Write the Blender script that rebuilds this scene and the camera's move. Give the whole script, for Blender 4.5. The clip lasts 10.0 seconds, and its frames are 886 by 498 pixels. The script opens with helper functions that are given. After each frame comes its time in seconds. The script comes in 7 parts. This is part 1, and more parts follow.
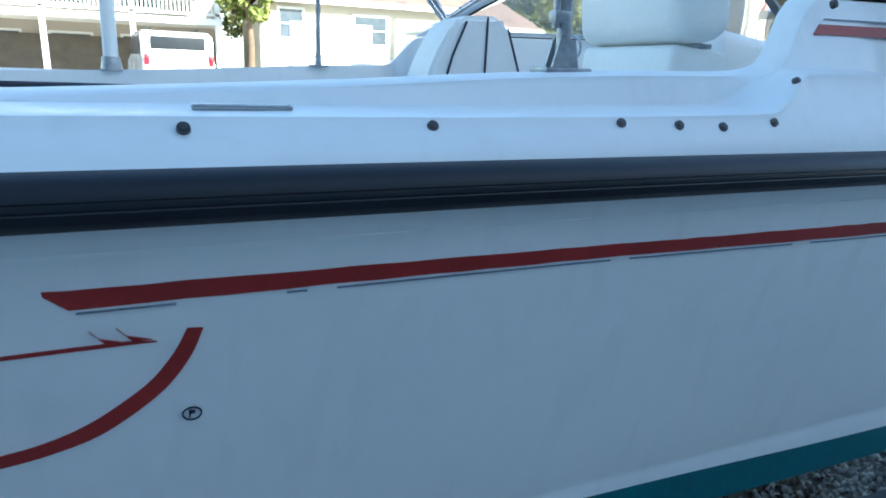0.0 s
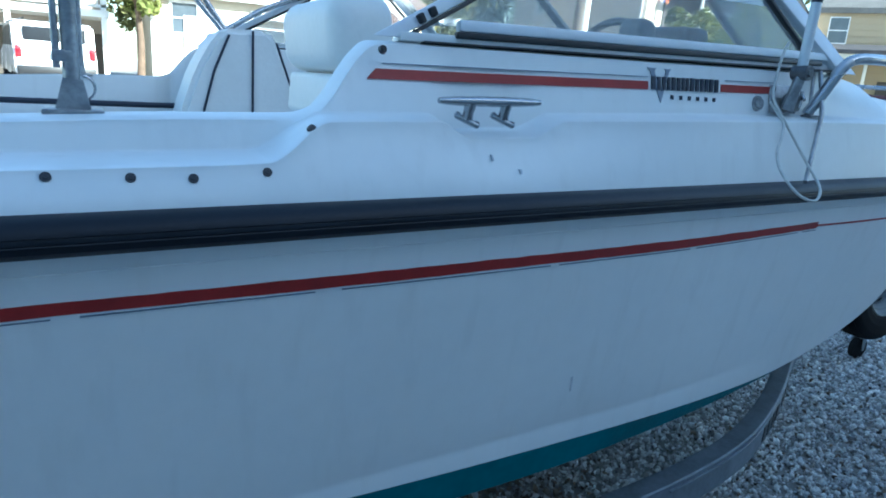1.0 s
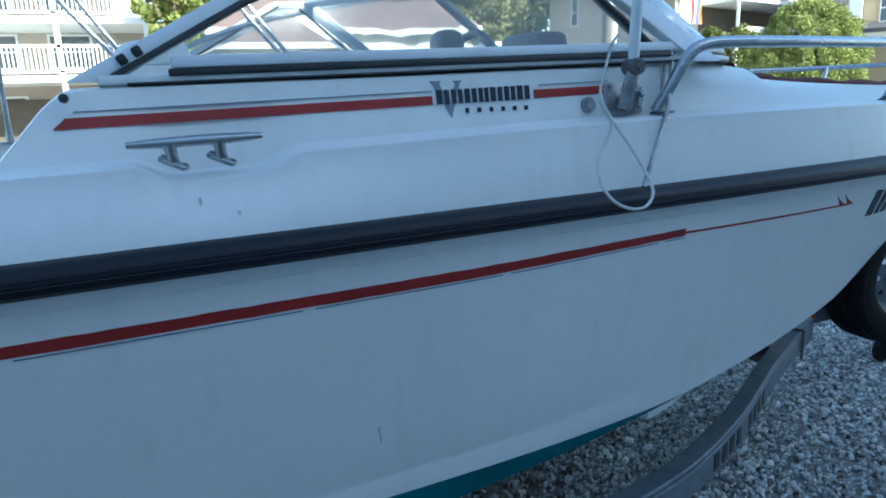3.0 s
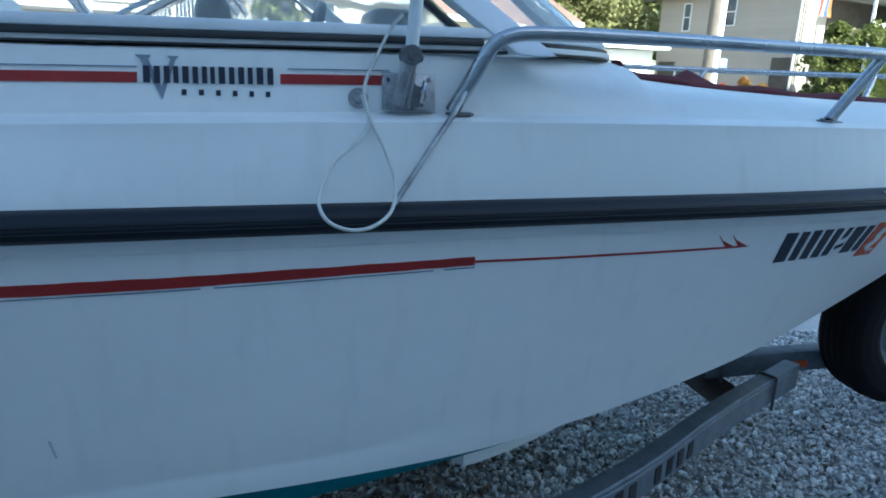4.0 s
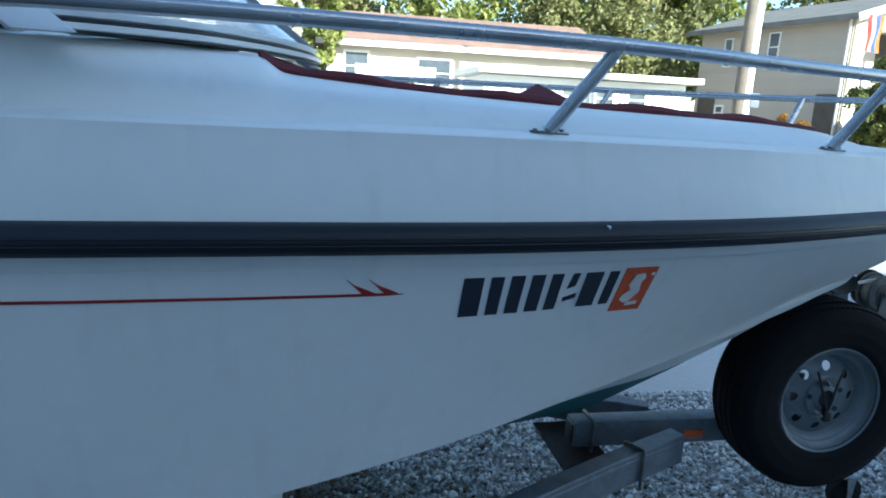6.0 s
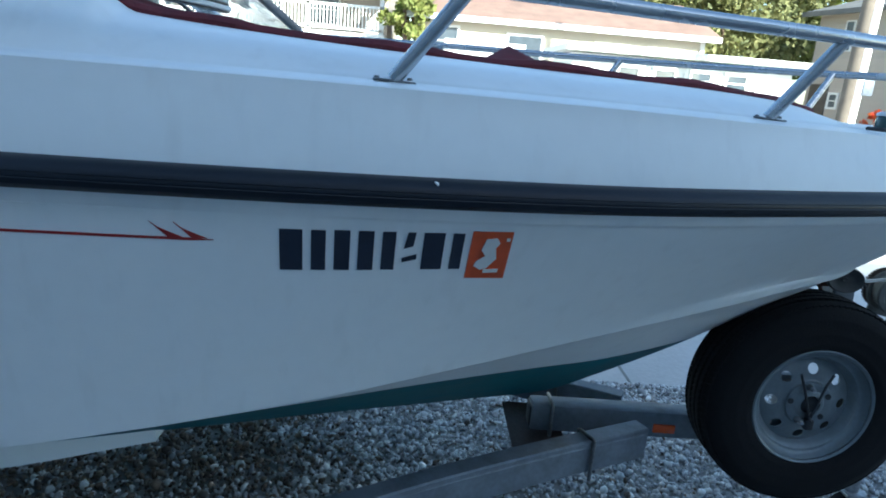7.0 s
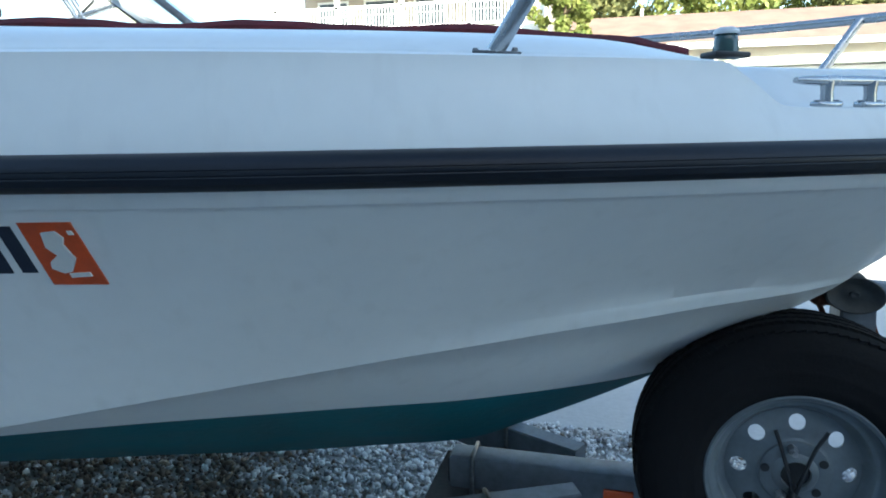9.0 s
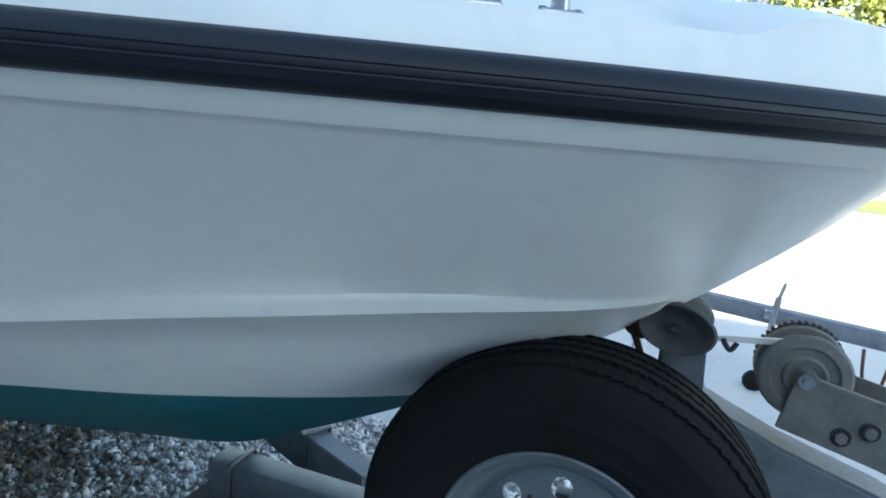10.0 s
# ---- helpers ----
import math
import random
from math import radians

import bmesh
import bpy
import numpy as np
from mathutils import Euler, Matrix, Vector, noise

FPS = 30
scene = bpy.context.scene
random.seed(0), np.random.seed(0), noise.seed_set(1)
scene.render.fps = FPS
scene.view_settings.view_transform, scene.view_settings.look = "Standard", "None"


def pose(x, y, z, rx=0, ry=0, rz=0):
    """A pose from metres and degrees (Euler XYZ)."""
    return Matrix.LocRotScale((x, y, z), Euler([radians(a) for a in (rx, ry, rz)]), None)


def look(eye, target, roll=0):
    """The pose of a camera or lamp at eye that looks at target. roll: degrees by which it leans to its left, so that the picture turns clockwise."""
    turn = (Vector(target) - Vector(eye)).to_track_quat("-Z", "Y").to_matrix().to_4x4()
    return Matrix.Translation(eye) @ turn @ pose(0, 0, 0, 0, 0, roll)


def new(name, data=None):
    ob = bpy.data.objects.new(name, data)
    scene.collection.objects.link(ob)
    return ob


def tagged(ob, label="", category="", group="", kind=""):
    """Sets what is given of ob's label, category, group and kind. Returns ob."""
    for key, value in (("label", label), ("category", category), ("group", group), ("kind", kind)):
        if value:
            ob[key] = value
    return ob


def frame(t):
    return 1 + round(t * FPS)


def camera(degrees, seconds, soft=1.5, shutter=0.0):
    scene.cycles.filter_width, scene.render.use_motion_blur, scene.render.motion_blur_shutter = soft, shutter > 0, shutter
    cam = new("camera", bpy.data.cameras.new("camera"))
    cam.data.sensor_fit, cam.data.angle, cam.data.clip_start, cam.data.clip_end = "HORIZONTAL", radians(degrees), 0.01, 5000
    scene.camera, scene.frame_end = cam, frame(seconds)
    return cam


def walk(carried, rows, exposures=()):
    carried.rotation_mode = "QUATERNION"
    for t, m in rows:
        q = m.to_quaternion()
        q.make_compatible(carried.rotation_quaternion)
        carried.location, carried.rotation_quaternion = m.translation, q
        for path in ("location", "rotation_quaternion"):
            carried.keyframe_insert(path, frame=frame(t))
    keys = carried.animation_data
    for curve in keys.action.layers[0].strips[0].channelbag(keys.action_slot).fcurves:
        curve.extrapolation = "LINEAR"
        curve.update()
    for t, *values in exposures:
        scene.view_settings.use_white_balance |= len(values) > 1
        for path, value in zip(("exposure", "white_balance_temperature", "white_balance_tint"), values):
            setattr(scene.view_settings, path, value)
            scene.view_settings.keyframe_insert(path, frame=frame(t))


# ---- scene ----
cam = camera(68.49, 10.0, 1.8)
PATH = [
    (0, (-0.1681, 0.1581, 1.4309), (0.5343, 1.9557, 0.9062), 2.16),
    (0.5, (0.1477, 0.0296, 1.4724), (0.8111, 1.8106, 0.8495), 3.47),
    (1, (0.3564, -0.0308, 1.5166), (1.2860, 1.6654, 1.0078), 3.85),
    (1.5, (0.4584, -0.1126, 1.5582), (1.3707, 1.5918, 1.0455), 3.39),
    (2, (0.5190, -0.1731, 1.5711), (1.3980, 1.5582, 1.0916), 3.24),
    (2.2, (0.5545, -0.1960, 1.5696), (1.3956, 1.5558, 1.0964), 3.02),
    (3.3, (1.058, -0.148, 1.515), (1.800, 1.658, 1.081), -3.60),
    (3.5, (1.1958, -0.1592, 1.5280), (1.8644, 1.6694, 1.0708), -1.73),
    (4, (1.5392, -0.1662, 1.5461), (2.0312, 1.7036, 1.0345), 2.19),
    (4.5, (1.8621, -0.1112, 1.5482), (2.5130, 1.7320, 1.1253), 3.86),
    (5, (2.1276, -0.1015, 1.5416), (2.6094, 1.7790, 1.0602), 2.58),
    (5.2, (2.240, -0.105, 1.519), (2.665, 1.797, 1.070), 5.20),
    (6.3, (2.445, 0.000, 1.507), (2.784, 1.926, 1.085), 2.40),
    (6.5, (2.5441, -0.0107, 1.4998), (2.8538, 1.9178, 1.0697), 3.79),
    (7, (2.7947, -0.0137, 1.4887), (2.8826, 1.9207, 0.9883), 4.75),
    (7.5, (2.9540, 0.0855, 1.4562), (2.9931, 2.0119, 0.9203), 5.95),
    (8, (3.1434, 0.1173, 1.4607), (3.1489, 2.0499, 0.9459), 2.47),
    (8.5, (3.4027, 0.1517, 1.4311), (3.1536, 2.0816, 0.9691), 2.56),
    (9, (3.6204, 0.3447, 1.3785), (3.1294, 2.2439, 0.9885), -0.92),
    (9.2, (3.7047, 0.4666, 1.3520), (3.3303, 2.3734, 0.8787), 0.94),
    (9.5, (3.8459, 0.6071, 1.3370), (3.4576, 2.5091, 0.8558), -2.00),
    (9.7, (3.9568, 0.6987, 1.3140), (3.4823, 2.5783, 0.8220), -0.03),
    (9.9, (4.0757, 0.7888, 1.3021), (3.4623, 2.6473, 0.8900), 3.01),
    (10, (4.1203, 0.8313, 1.2942), (3.4696, 2.6767, 0.8806), 5.19),
]
walk(cam, [(t, look(eye, target, roll)) for t, eye, target, roll in PATH],
     [(0.0, 1.88, 5800, -3), (0.5, 1.8, 5480, -5), (2.2, 1.55, 5300, -5), (3.4, 1.65, 5650, -4), (4.6, 1.55, 5680, -2), (6.5, 1.46, 5780, -2), (7.5, 1.8, 5800, -2), (8.0, 1.86, 5950, -2), (9.0, 1.88, 6300, -1), (10.0, 2.36, 6700, 0)])


# ---- light ----
SUN_ELEV, SUN_FROM = 28.0, (0.50, -0.87)
world = bpy.data.worlds.new("sky")
scene.world = world
world.use_nodes = True
wn = world.node_tree
sky = wn.nodes.new("ShaderNodeTexSky")
sky.sky_type = "NISHITA"
sky.sun_disc = False
sky.sun_elevation = radians(SUN_ELEV)
sky.sun_rotation = math.atan2(SUN_FROM[0], SUN_FROM[1])
sky.air_density, sky.dust_density, sky.ozone_density = 1.0, 0.85, 1.2
wn.links.new(sky.outputs["Color"], wn.nodes["Background"].inputs["Color"])
wn.nodes["Background"].inputs["Strength"].default_value = 0.12
sun = new("sun", bpy.data.lights.new("sun", "SUN"))
sun.data.energy, sun.data.angle, sun.data.color = 5.0, radians(0.6), (1.0, 0.94, 0.84)
_h = math.hypot(*SUN_FROM)
sun.matrix_world = look((SUN_FROM[0] / _h * 60, SUN_FROM[1] / _h * 60, 60 * math.tan(radians(SUN_ELEV))), (0, 0, 0))


# ---- materials ----
def node_mat(name):
    m = bpy.data.materials.new(name)
    m.use_nodes = True
    nt = m.node_tree
    return m, nt, nt.nodes["Principled BSDF"]


def tint(c, k):
    return tuple(min(1.0, v * k) for v in c) + (1.0,)


def mat(name, color, rough=0.5, metal=0.0, vary=0.12, scale=6.0, fine=60.0, bump=0.0, bump_scale=80.0, coat=0.0, rough_vary=0.12, per_piece=0.0):
    """Base colour with broad stains and fine grain, uneven gloss and a little relief."""
    m, nt, b = node_mat(name)
    N, L = nt.nodes, nt.links
    co = N.new("ShaderNodeTexCoord")
    broad = N.new("ShaderNodeTexNoise")
    broad.inputs["Scale"].default_value, broad.inputs["Detail"].default_value = scale, 5
    L.new(co.outputs["Object"], broad.inputs["Vector"])
    grain = N.new("ShaderNodeTexNoise")
    grain.inputs["Scale"].default_value, grain.inputs["Detail"].default_value = fine, 3
    L.new(co.outputs["Object"], grain.inputs["Vector"])
    add = N.new("ShaderNodeMath")
    add.operation = "MULTIPLY_ADD"
    L.new(grain.outputs["Fac"], add.inputs[0])
    add.inputs[1].default_value = 0.45
    L.new(broad.outputs["Fac"], add.inputs[2])
    ramp = N.new("ShaderNodeMapRange")
    ramp.inputs["From Min"].default_value, ramp.inputs["From Max"].default_value = 0.45, 1.0
    L.new(add.outputs[0], ramp.inputs["Value"])
    mix = N.new("ShaderNodeMix")
    mix.data_type = "RGBA"
    mix.inputs[6].default_value, mix.inputs[7].default_value = tint(color, 1 - vary), tint(color, 1 + vary)
    L.new(ramp.outputs[0], mix.inputs[0])
    out = mix.outputs[2]
    if per_piece:
        info = N.new("ShaderNodeObjectInfo")
        hsv = N.new("ShaderNodeHueSaturation")
        mr = N.new("ShaderNodeMapRange")
        mr.inputs["To Min"].default_value, mr.inputs["To Max"].default_value = 1 - per_piece, 1 + per_piece
        L.new(info.outputs["Random"], mr.inputs["Value"])
        L.new(mr.outputs[0], hsv.inputs["Value"])
        L.new(out, hsv.inputs["Color"])
        out = hsv.outputs["Color"]
    L.new(out, b.inputs["Base Color"])
    rr = N.new("ShaderNodeMapRange")
    rr.inputs["To Min"].default_value, rr.inputs["To Max"].default_value = max(0.02, rough - rough_vary), min(1, rough + rough_vary)
    L.new(broad.outputs["Fac"], rr.inputs["Value"])
    L.new(rr.outputs[0], b.inputs["Roughness"])
    b.inputs["Metallic"].default_value = metal
    b.inputs["Coat Weight"].default_value = coat
    b.inputs["Coat Roughness"].default_value = 0.08
    if bump:
        bn = N.new("ShaderNodeTexNoise")
        bn.inputs["Scale"].default_value, bn.inputs["Detail"].default_value = bump_scale, 4
        L.new(co.outputs["Object"], bn.inputs["Vector"])
        bp = N.new("ShaderNodeBump")
        bp.inputs["Strength"].default_value, bp.inputs["Distance"].default_value = bump, 0.01
        L.new(bn.outputs["Fac"], bp.inputs["Height"])
        L.new(bp.outputs["Normal"], b.inputs["Normal"])
    return m


def island_mat(name, colors, rough=0.85, grain=120.0):
    """Loose small pieces in one mesh: every island takes its own shade."""
    m, nt, b = node_mat(name)
    N, L = nt.nodes, nt.links
    geo = N.new("ShaderNodeNewGeometry")
    ramp = N.new("ShaderNodeValToRGB")
    ramp.color_ramp.interpolation = "LINEAR"
    e = ramp.color_ramp.elements
    while len(e) < len(colors):
        e.new(0.5)
    for k, c in enumerate(colors):
        e[k].position, e[k].color = k / (len(colors) - 1), (*c, 1)
    L.new(geo.outputs["Random Per Island"], ramp.inputs["Fac"])
    co = N.new("ShaderNodeTexCoord")
    no = N.new("ShaderNodeTexNoise")
    no.inputs["Scale"].default_value = grain
    L.new(co.outputs["Object"], no.inputs["Vector"])
    mr = N.new("ShaderNodeMapRange")
    mr.inputs["To Min"].default_value, mr.inputs["To Max"].default_value = 0.65, 1.35
    L.new(no.outputs["Fac"], mr.inputs["Value"])
    hsv = N.new("ShaderNodeHueSaturation")
    L.new(mr.outputs[0], hsv.inputs["Value"])
    L.new(ramp.outputs["Color"], hsv.inputs["Color"])
    L.new(hsv.outputs["Color"], b.inputs["Base Color"])
    b.inputs["Roughness"].default_value = rough
    return m


def leaf_mat(name, colors, through_light=0.35):
    m = island_mat(name, colors, 0.6, 8.0)
    nt = m.node_tree
    b = nt.nodes["Principled BSDF"]
    b.inputs["Specular IOR Level"].default_value = 0.3
    tr = nt.nodes.new("ShaderNodeBsdfTranslucent")
    nt.links.new(b.inputs["Base Color"].links[0].from_socket, tr.inputs["Color"])
    mix = nt.nodes.new("ShaderNodeMixShader")
    mix.inputs[0].default_value = through_light
    nt.links.new(b.outputs[0], mix.inputs[1])
    nt.links.new(tr.outputs[0], mix.inputs[2])
    nt.links.new(mix.outputs[0], nt.nodes["Material Output"].inputs["Surface"])
    return m


def gelcoat(name, color):
    """Chalky gelcoat with faint run marks down the sides and a thin film of dirt."""
    m = mat(name, color, 0.40, 0, 0.035, 2.2, 30.0, 0.02, 9.0, 0.12, 0.06)
    nt = m.node_tree
    N, L = nt.nodes, nt.links
    b = N["Principled BSDF"]
    co, mp, no = N.new("ShaderNodeTexCoord"), N.new("ShaderNodeMapping"), N.new("ShaderNodeTexNoise")
    mp.inputs["Scale"].default_value = (26, 26, 1.6)
    no.inputs["Scale"].default_value, no.inputs["Detail"].default_value = 1.0, 5
    L.new(co.outputs["Object"], mp.inputs["Vector"])
    L.new(mp.outputs["Vector"], no.inputs["Vector"])
    mr = N.new("ShaderNodeMapRange")
    mr.inputs["From Min"].default_value, mr.inputs["From Max"].default_value = 0.55, 0.78
    mr.inputs["To Max"].default_value = 0.16
    L.new(no.outputs["Fac"], mr.inputs["Value"])
    mix = N.new("ShaderNodeMix")
    mix.data_type = "RGBA"
    L.new(mr.outputs[0], mix.inputs[0])
    L.new(b.inputs["Base Color"].links[0].from_socket, mix.inputs[6])
    mix.inputs[7].default_value = (0.50, 0.49, 0.46, 1)
    L.new(mix.outputs[2], b.inputs["Base Color"])
    return m


GEL = gelcoat("white_gelcoat", (0.80, 0.81, 0.80))
GEL_DECK = gelcoat("deck_gelcoat", (0.78, 0.79, 0.77))
TEAL = mat("teal_bottom_paint", (0.0, 0.110, 0.135), 0.62, 0, 0.25, 7, 50, 0.12, 60)
RUBBER = mat("black_rubber", (0.006, 0.009, 0.015), 0.44, 0, 0.3, 5, 70, 0.05, 40)
RUBBER.node_tree.nodes["Principled BSDF"].inputs["Specular IOR Level"].default_value = 0.30
TYRE = mat("tyre_rubber", (0.009, 0.009, 0.010), 0.88, 0, 0.3, 9, 90, 0.15, 150)
ROLLER = mat("grey_worn_rubber", (0.045, 0.048, 0.05), 0.7, 0, 0.35, 25, 120, 0.1, 90)
TYRE.node_tree.nodes["Principled BSDF"].inputs["Specular IOR Level"].default_value = 0.22
RED = mat("red_tape", (0.30, 0.018, 0.016), 0.45, 0, 0.2, 14, 120)
NAVY = mat("navy_print", (0.012, 0.018, 0.035), 0.5, 0, 0.25, 30, 150)
GREYPRINT = mat("grey_print", (0.20, 0.23, 0.28), 0.5, 0, 0.2, 30, 150)
ORANGE = mat("orange_sticker", (0.62, 0.085, 0.02), 0.45, 0, 0.12, 25, 150)
STEEL = mat("stainless_steel", (0.44, 0.455, 0.47), 0.25, 0.9, 0.12, 12, 90, 0.02, 60)
DULLSTEEL = mat("weathered_steel", (0.34, 0.35, 0.36), 0.45, 0.8, 0.35, 30, 120, 0.1, 90)
DARKSTEEL = mat("tarnished_steel", (0.16, 0.165, 0.17), 0.45, 0.7, 0.35, 30, 120, 0.1, 90)
ALU = mat("anodised_aluminium", (0.68, 0.71, 0.73), 0.5, 0.15, 0.08, 8, 60)
GALV = mat("galvanised_steel", (0.170, 0.195, 0.228), 0.58, 0.32, 0.28, 16, 70, 0.06, 50)
GALVPOST = mat("bright_galvanised_steel", (0.24, 0.26, 0.285), 0.6, 0.3, 0.2, 16, 70, 0.05, 50)
RUSTDARK = mat("dark_greasy_steel", (0.06, 0.045, 0.04), 0.7, 0.2, 0.4, 40, 160, 0.2, 120)
RUST = mat("rusty_steel", (0.10, 0.036, 0.02), 0.85, 0.1, 0.5, 40, 160, 0.3, 120)
RIM = mat("grey_wheel_paint", (0.165, 0.193, 0.212), 0.42, 0.25, 0.18, 14, 80)
VINYL = mat("white_vinyl", (0.72, 0.72, 0.69), 0.5, 0, 0.06, 5, 60, 0.08, 90)
BLACK = mat("black_plastic", (0.018, 0.019, 0.021), 0.45, 0, 0.25, 18, 90)
MAROON = mat("maroon_canvas", (0.10, 0.013, 0.018), 0.85, 0, 0.35, 22, 240, 0.35, 260)
CORD = mat("white_cord", (0.62, 0.62, 0.58), 0.8, 0, 0.15, 60, 300, 0.3, 400)
AMBER = mat("amber_reflector", (0.75, 0.10, 0.015), 0.25, 0, 0.1, 40, 120, 0, 80, 0.4)
NAVGREEN = mat("navigation_light_lens", (0.02, 0.06, 0.06), 0.15, 0, 0.2, 30, 90, 0, 80, 0.5)
SCREWCAP = mat("black_screw_cap", (0.02, 0.024, 0.03), 0.4, 0, 0.3, 50, 200)
PLATE = mat("zinc_plate", (0.17, 0.17, 0.16), 0.60, 0.30, 0.3, 25, 120, 0.1, 90)
SCUFF = mat("grey_scuff", (0.50, 0.52, 0.55), 0.7, 0, 0.3, 90, 400)


def glass(name, color=(0.96, 0.98, 0.985), rough=0.02, haze=0.17):
    """Clear glazing with a thin film of dust and fine scratches."""
    m, nt, b = node_mat(name)
    N, L = nt.nodes, nt.links
    b.inputs["Base Color"].default_value = (*color, 1)
    b.inputs["Roughness"].default_value = rough
    b.inputs["Transmission Weight"].default_value = 1.0
    b.inputs["IOR"].default_value = 1.46
    dust = N.new("ShaderNodeBsdfDiffuse")
    dust.inputs["Color"].default_value = (0.72, 0.76, 0.76, 1)
    co = N.new("ShaderNodeTexCoord")
    no = N.new("ShaderNodeTexNoise")
    no.inputs["Scale"].default_value, no.inputs["Detail"].default_value = 5.0, 6
    L.new(co.outputs["Object"], no.inputs["Vector"])
    mr = N.new("ShaderNodeMapRange")
    mr.inputs["From Min"].default_value, mr.inputs["From Max"].default_value = 0.3, 0.7
    mr.inputs["To Min"].default_value, mr.inputs["To Max"].default_value = haze * 0.6, haze * 1.5
    L.new(no.outputs["Fac"], mr.inputs["Value"])
    mix = N.new("ShaderNodeMixShader")
    L.new(mr.outputs[0], mix.inputs[0])
    L.new(b.outputs[0], mix.inputs[1])
    L.new(dust.outputs[0], mix.inputs[2])
    L.new(mix.outputs[0], N["Material Output"].inputs["Surface"])
    return m


GLASS = glass("windshield_glass")
WINDOW = mat("window_pane", (0.10, 0.12, 0.14), 0.06, 0, 0.3, 0.6, 4, 0, 80, 0.3, 0.03)

# ---- mesh helpers ----
def rise(y):
    """How far the street and gardens behind lie above the drive."""
    f = min(1.0, max(0.0, (y - 16.5) / 3.0))
    return 0.45 * f * f * (3 - 2 * f)



def finish(bm, name, material, smooth=35.0, parent=None, label=""):
    if smooth:
        bm.normal_update()
        for f in bm.faces:
            f.smooth = True
        lim = radians(smooth)
        for e in bm.edges:
            e.smooth = len(e.link_faces) == 2 and e.calc_face_angle(0.0) < lim
    me = bpy.data.meshes.new(name)
    bm.to_mesh(me)
    bm.free()
    for mm in (material if isinstance(material, (list, tuple)) else [material]):
        me.materials.append(mm)
    ob = new(name, me)
    if parent is not None:
        ob.parent = parent
    if label:
        tagged(ob, label)
    return ob


def part(name, bm, material, parent, label="", smooth=35.0):
    return finish(bm, name, material, smooth, parent, label)


def thing(name, place, label, category, group="", kind=""):
    e = new(name)
    e.location = (place[0], place[1], place[2] + rise(place[1]))
    e.empty_display_size = 0.1
    return tagged(e, label, category, group, kind)


def at(ob, place):
    """Puts a child built in world metres back in place under an Empty that stands at place."""
    ob.matrix_parent_inverse = Matrix.Translation(place).inverted()
    return ob


def box(bm, c, s, bevel=0.0, rot=None, mi=0, seg=2):
    r = bmesh.ops.create_cube(bm, size=1.0)
    vs = r["verts"]
    bmesh.ops.scale(bm, vec=s, verts=vs)
    fs = list({f for v in vs for f in v.link_faces})
    if bevel > 0:
        es = list({e for v in vs for e in v.link_edges})
        rb = bmesh.ops.bevel(bm, geom=es, offset=bevel, segments=seg, affect="EDGES", profile=0.5)
        vs = list({v for f in rb["faces"] for v in f.verts} | {v for v in vs if v.is_valid})
        fs = list({f for v in vs for f in v.link_faces})
    m = Matrix.Translation(c) @ (rot if rot is not None else Matrix.Identity(4))
    bmesh.ops.transform(bm, matrix=m, verts=vs)
    for f in fs:
        f.material_index = mi
    return vs


def between(p, q):
    d = Vector(q) - Vector(p)
    return Matrix.Translation(p) @ d.to_track_quat("Z", "Y").to_matrix().to_4x4(), d.length


def cyl(bm, p, q, r, r2=None, n=16, cap=True, mi=0):
    m, length = between(p, q)
    rr = bmesh.ops.create_cone(bm, cap_ends=cap, segments=n, radius1=r, radius2=r if r2 is None else r2, depth=length)
    bmesh.ops.transform(bm, matrix=m @ Matrix.Translation((0, 0, length / 2)), verts=rr["verts"])
    for f in {f for v in rr["verts"] for f in v.link_faces}:
        f.material_index = mi
    return rr["verts"]


def beam(bm, p, q, w, h, bevel=0.0, mi=0):
    """A bar of width w (level) and height h from p to q."""
    d = Vector(q) - Vector(p)
    side = Vector((0, 0, 1)).cross(d)
    side = side.normalized() if side.length > 1e-6 else Vector((1, 0, 0))
    up = d.cross(side).normalized()
    rot = Matrix((d.normalized(), side, up)).transposed().to_4x4()
    return box(bm, (Vector(p) + Vector(q)) / 2, (d.length, w, h), bevel, rot, mi)


def bow_curve(pts, steps=8, closed=False):
    """A smooth line through the points."""
    P = [Vector(p) for p in pts]
    out = []
    n = len(P)
    for i in range(n if closed else n - 1):
        a, b, c, d = (P[(i - 1) % n] if closed or i else P[0] * 2 - P[1], P[i], P[(i + 1) % n],
                      P[(i + 2) % n] if closed or i + 2 < n else P[-1] * 2 - P[-2])
        for k in range(steps):
            t = k / steps
            out.append(0.5 * ((2 * b) + (c - a) * t + (2 * a - 5 * b + 4 * c - d) * t * t + (3 * b - a - 3 * c + d) * t ** 3))
    if not closed:
        out.append(P[-1])
    return out


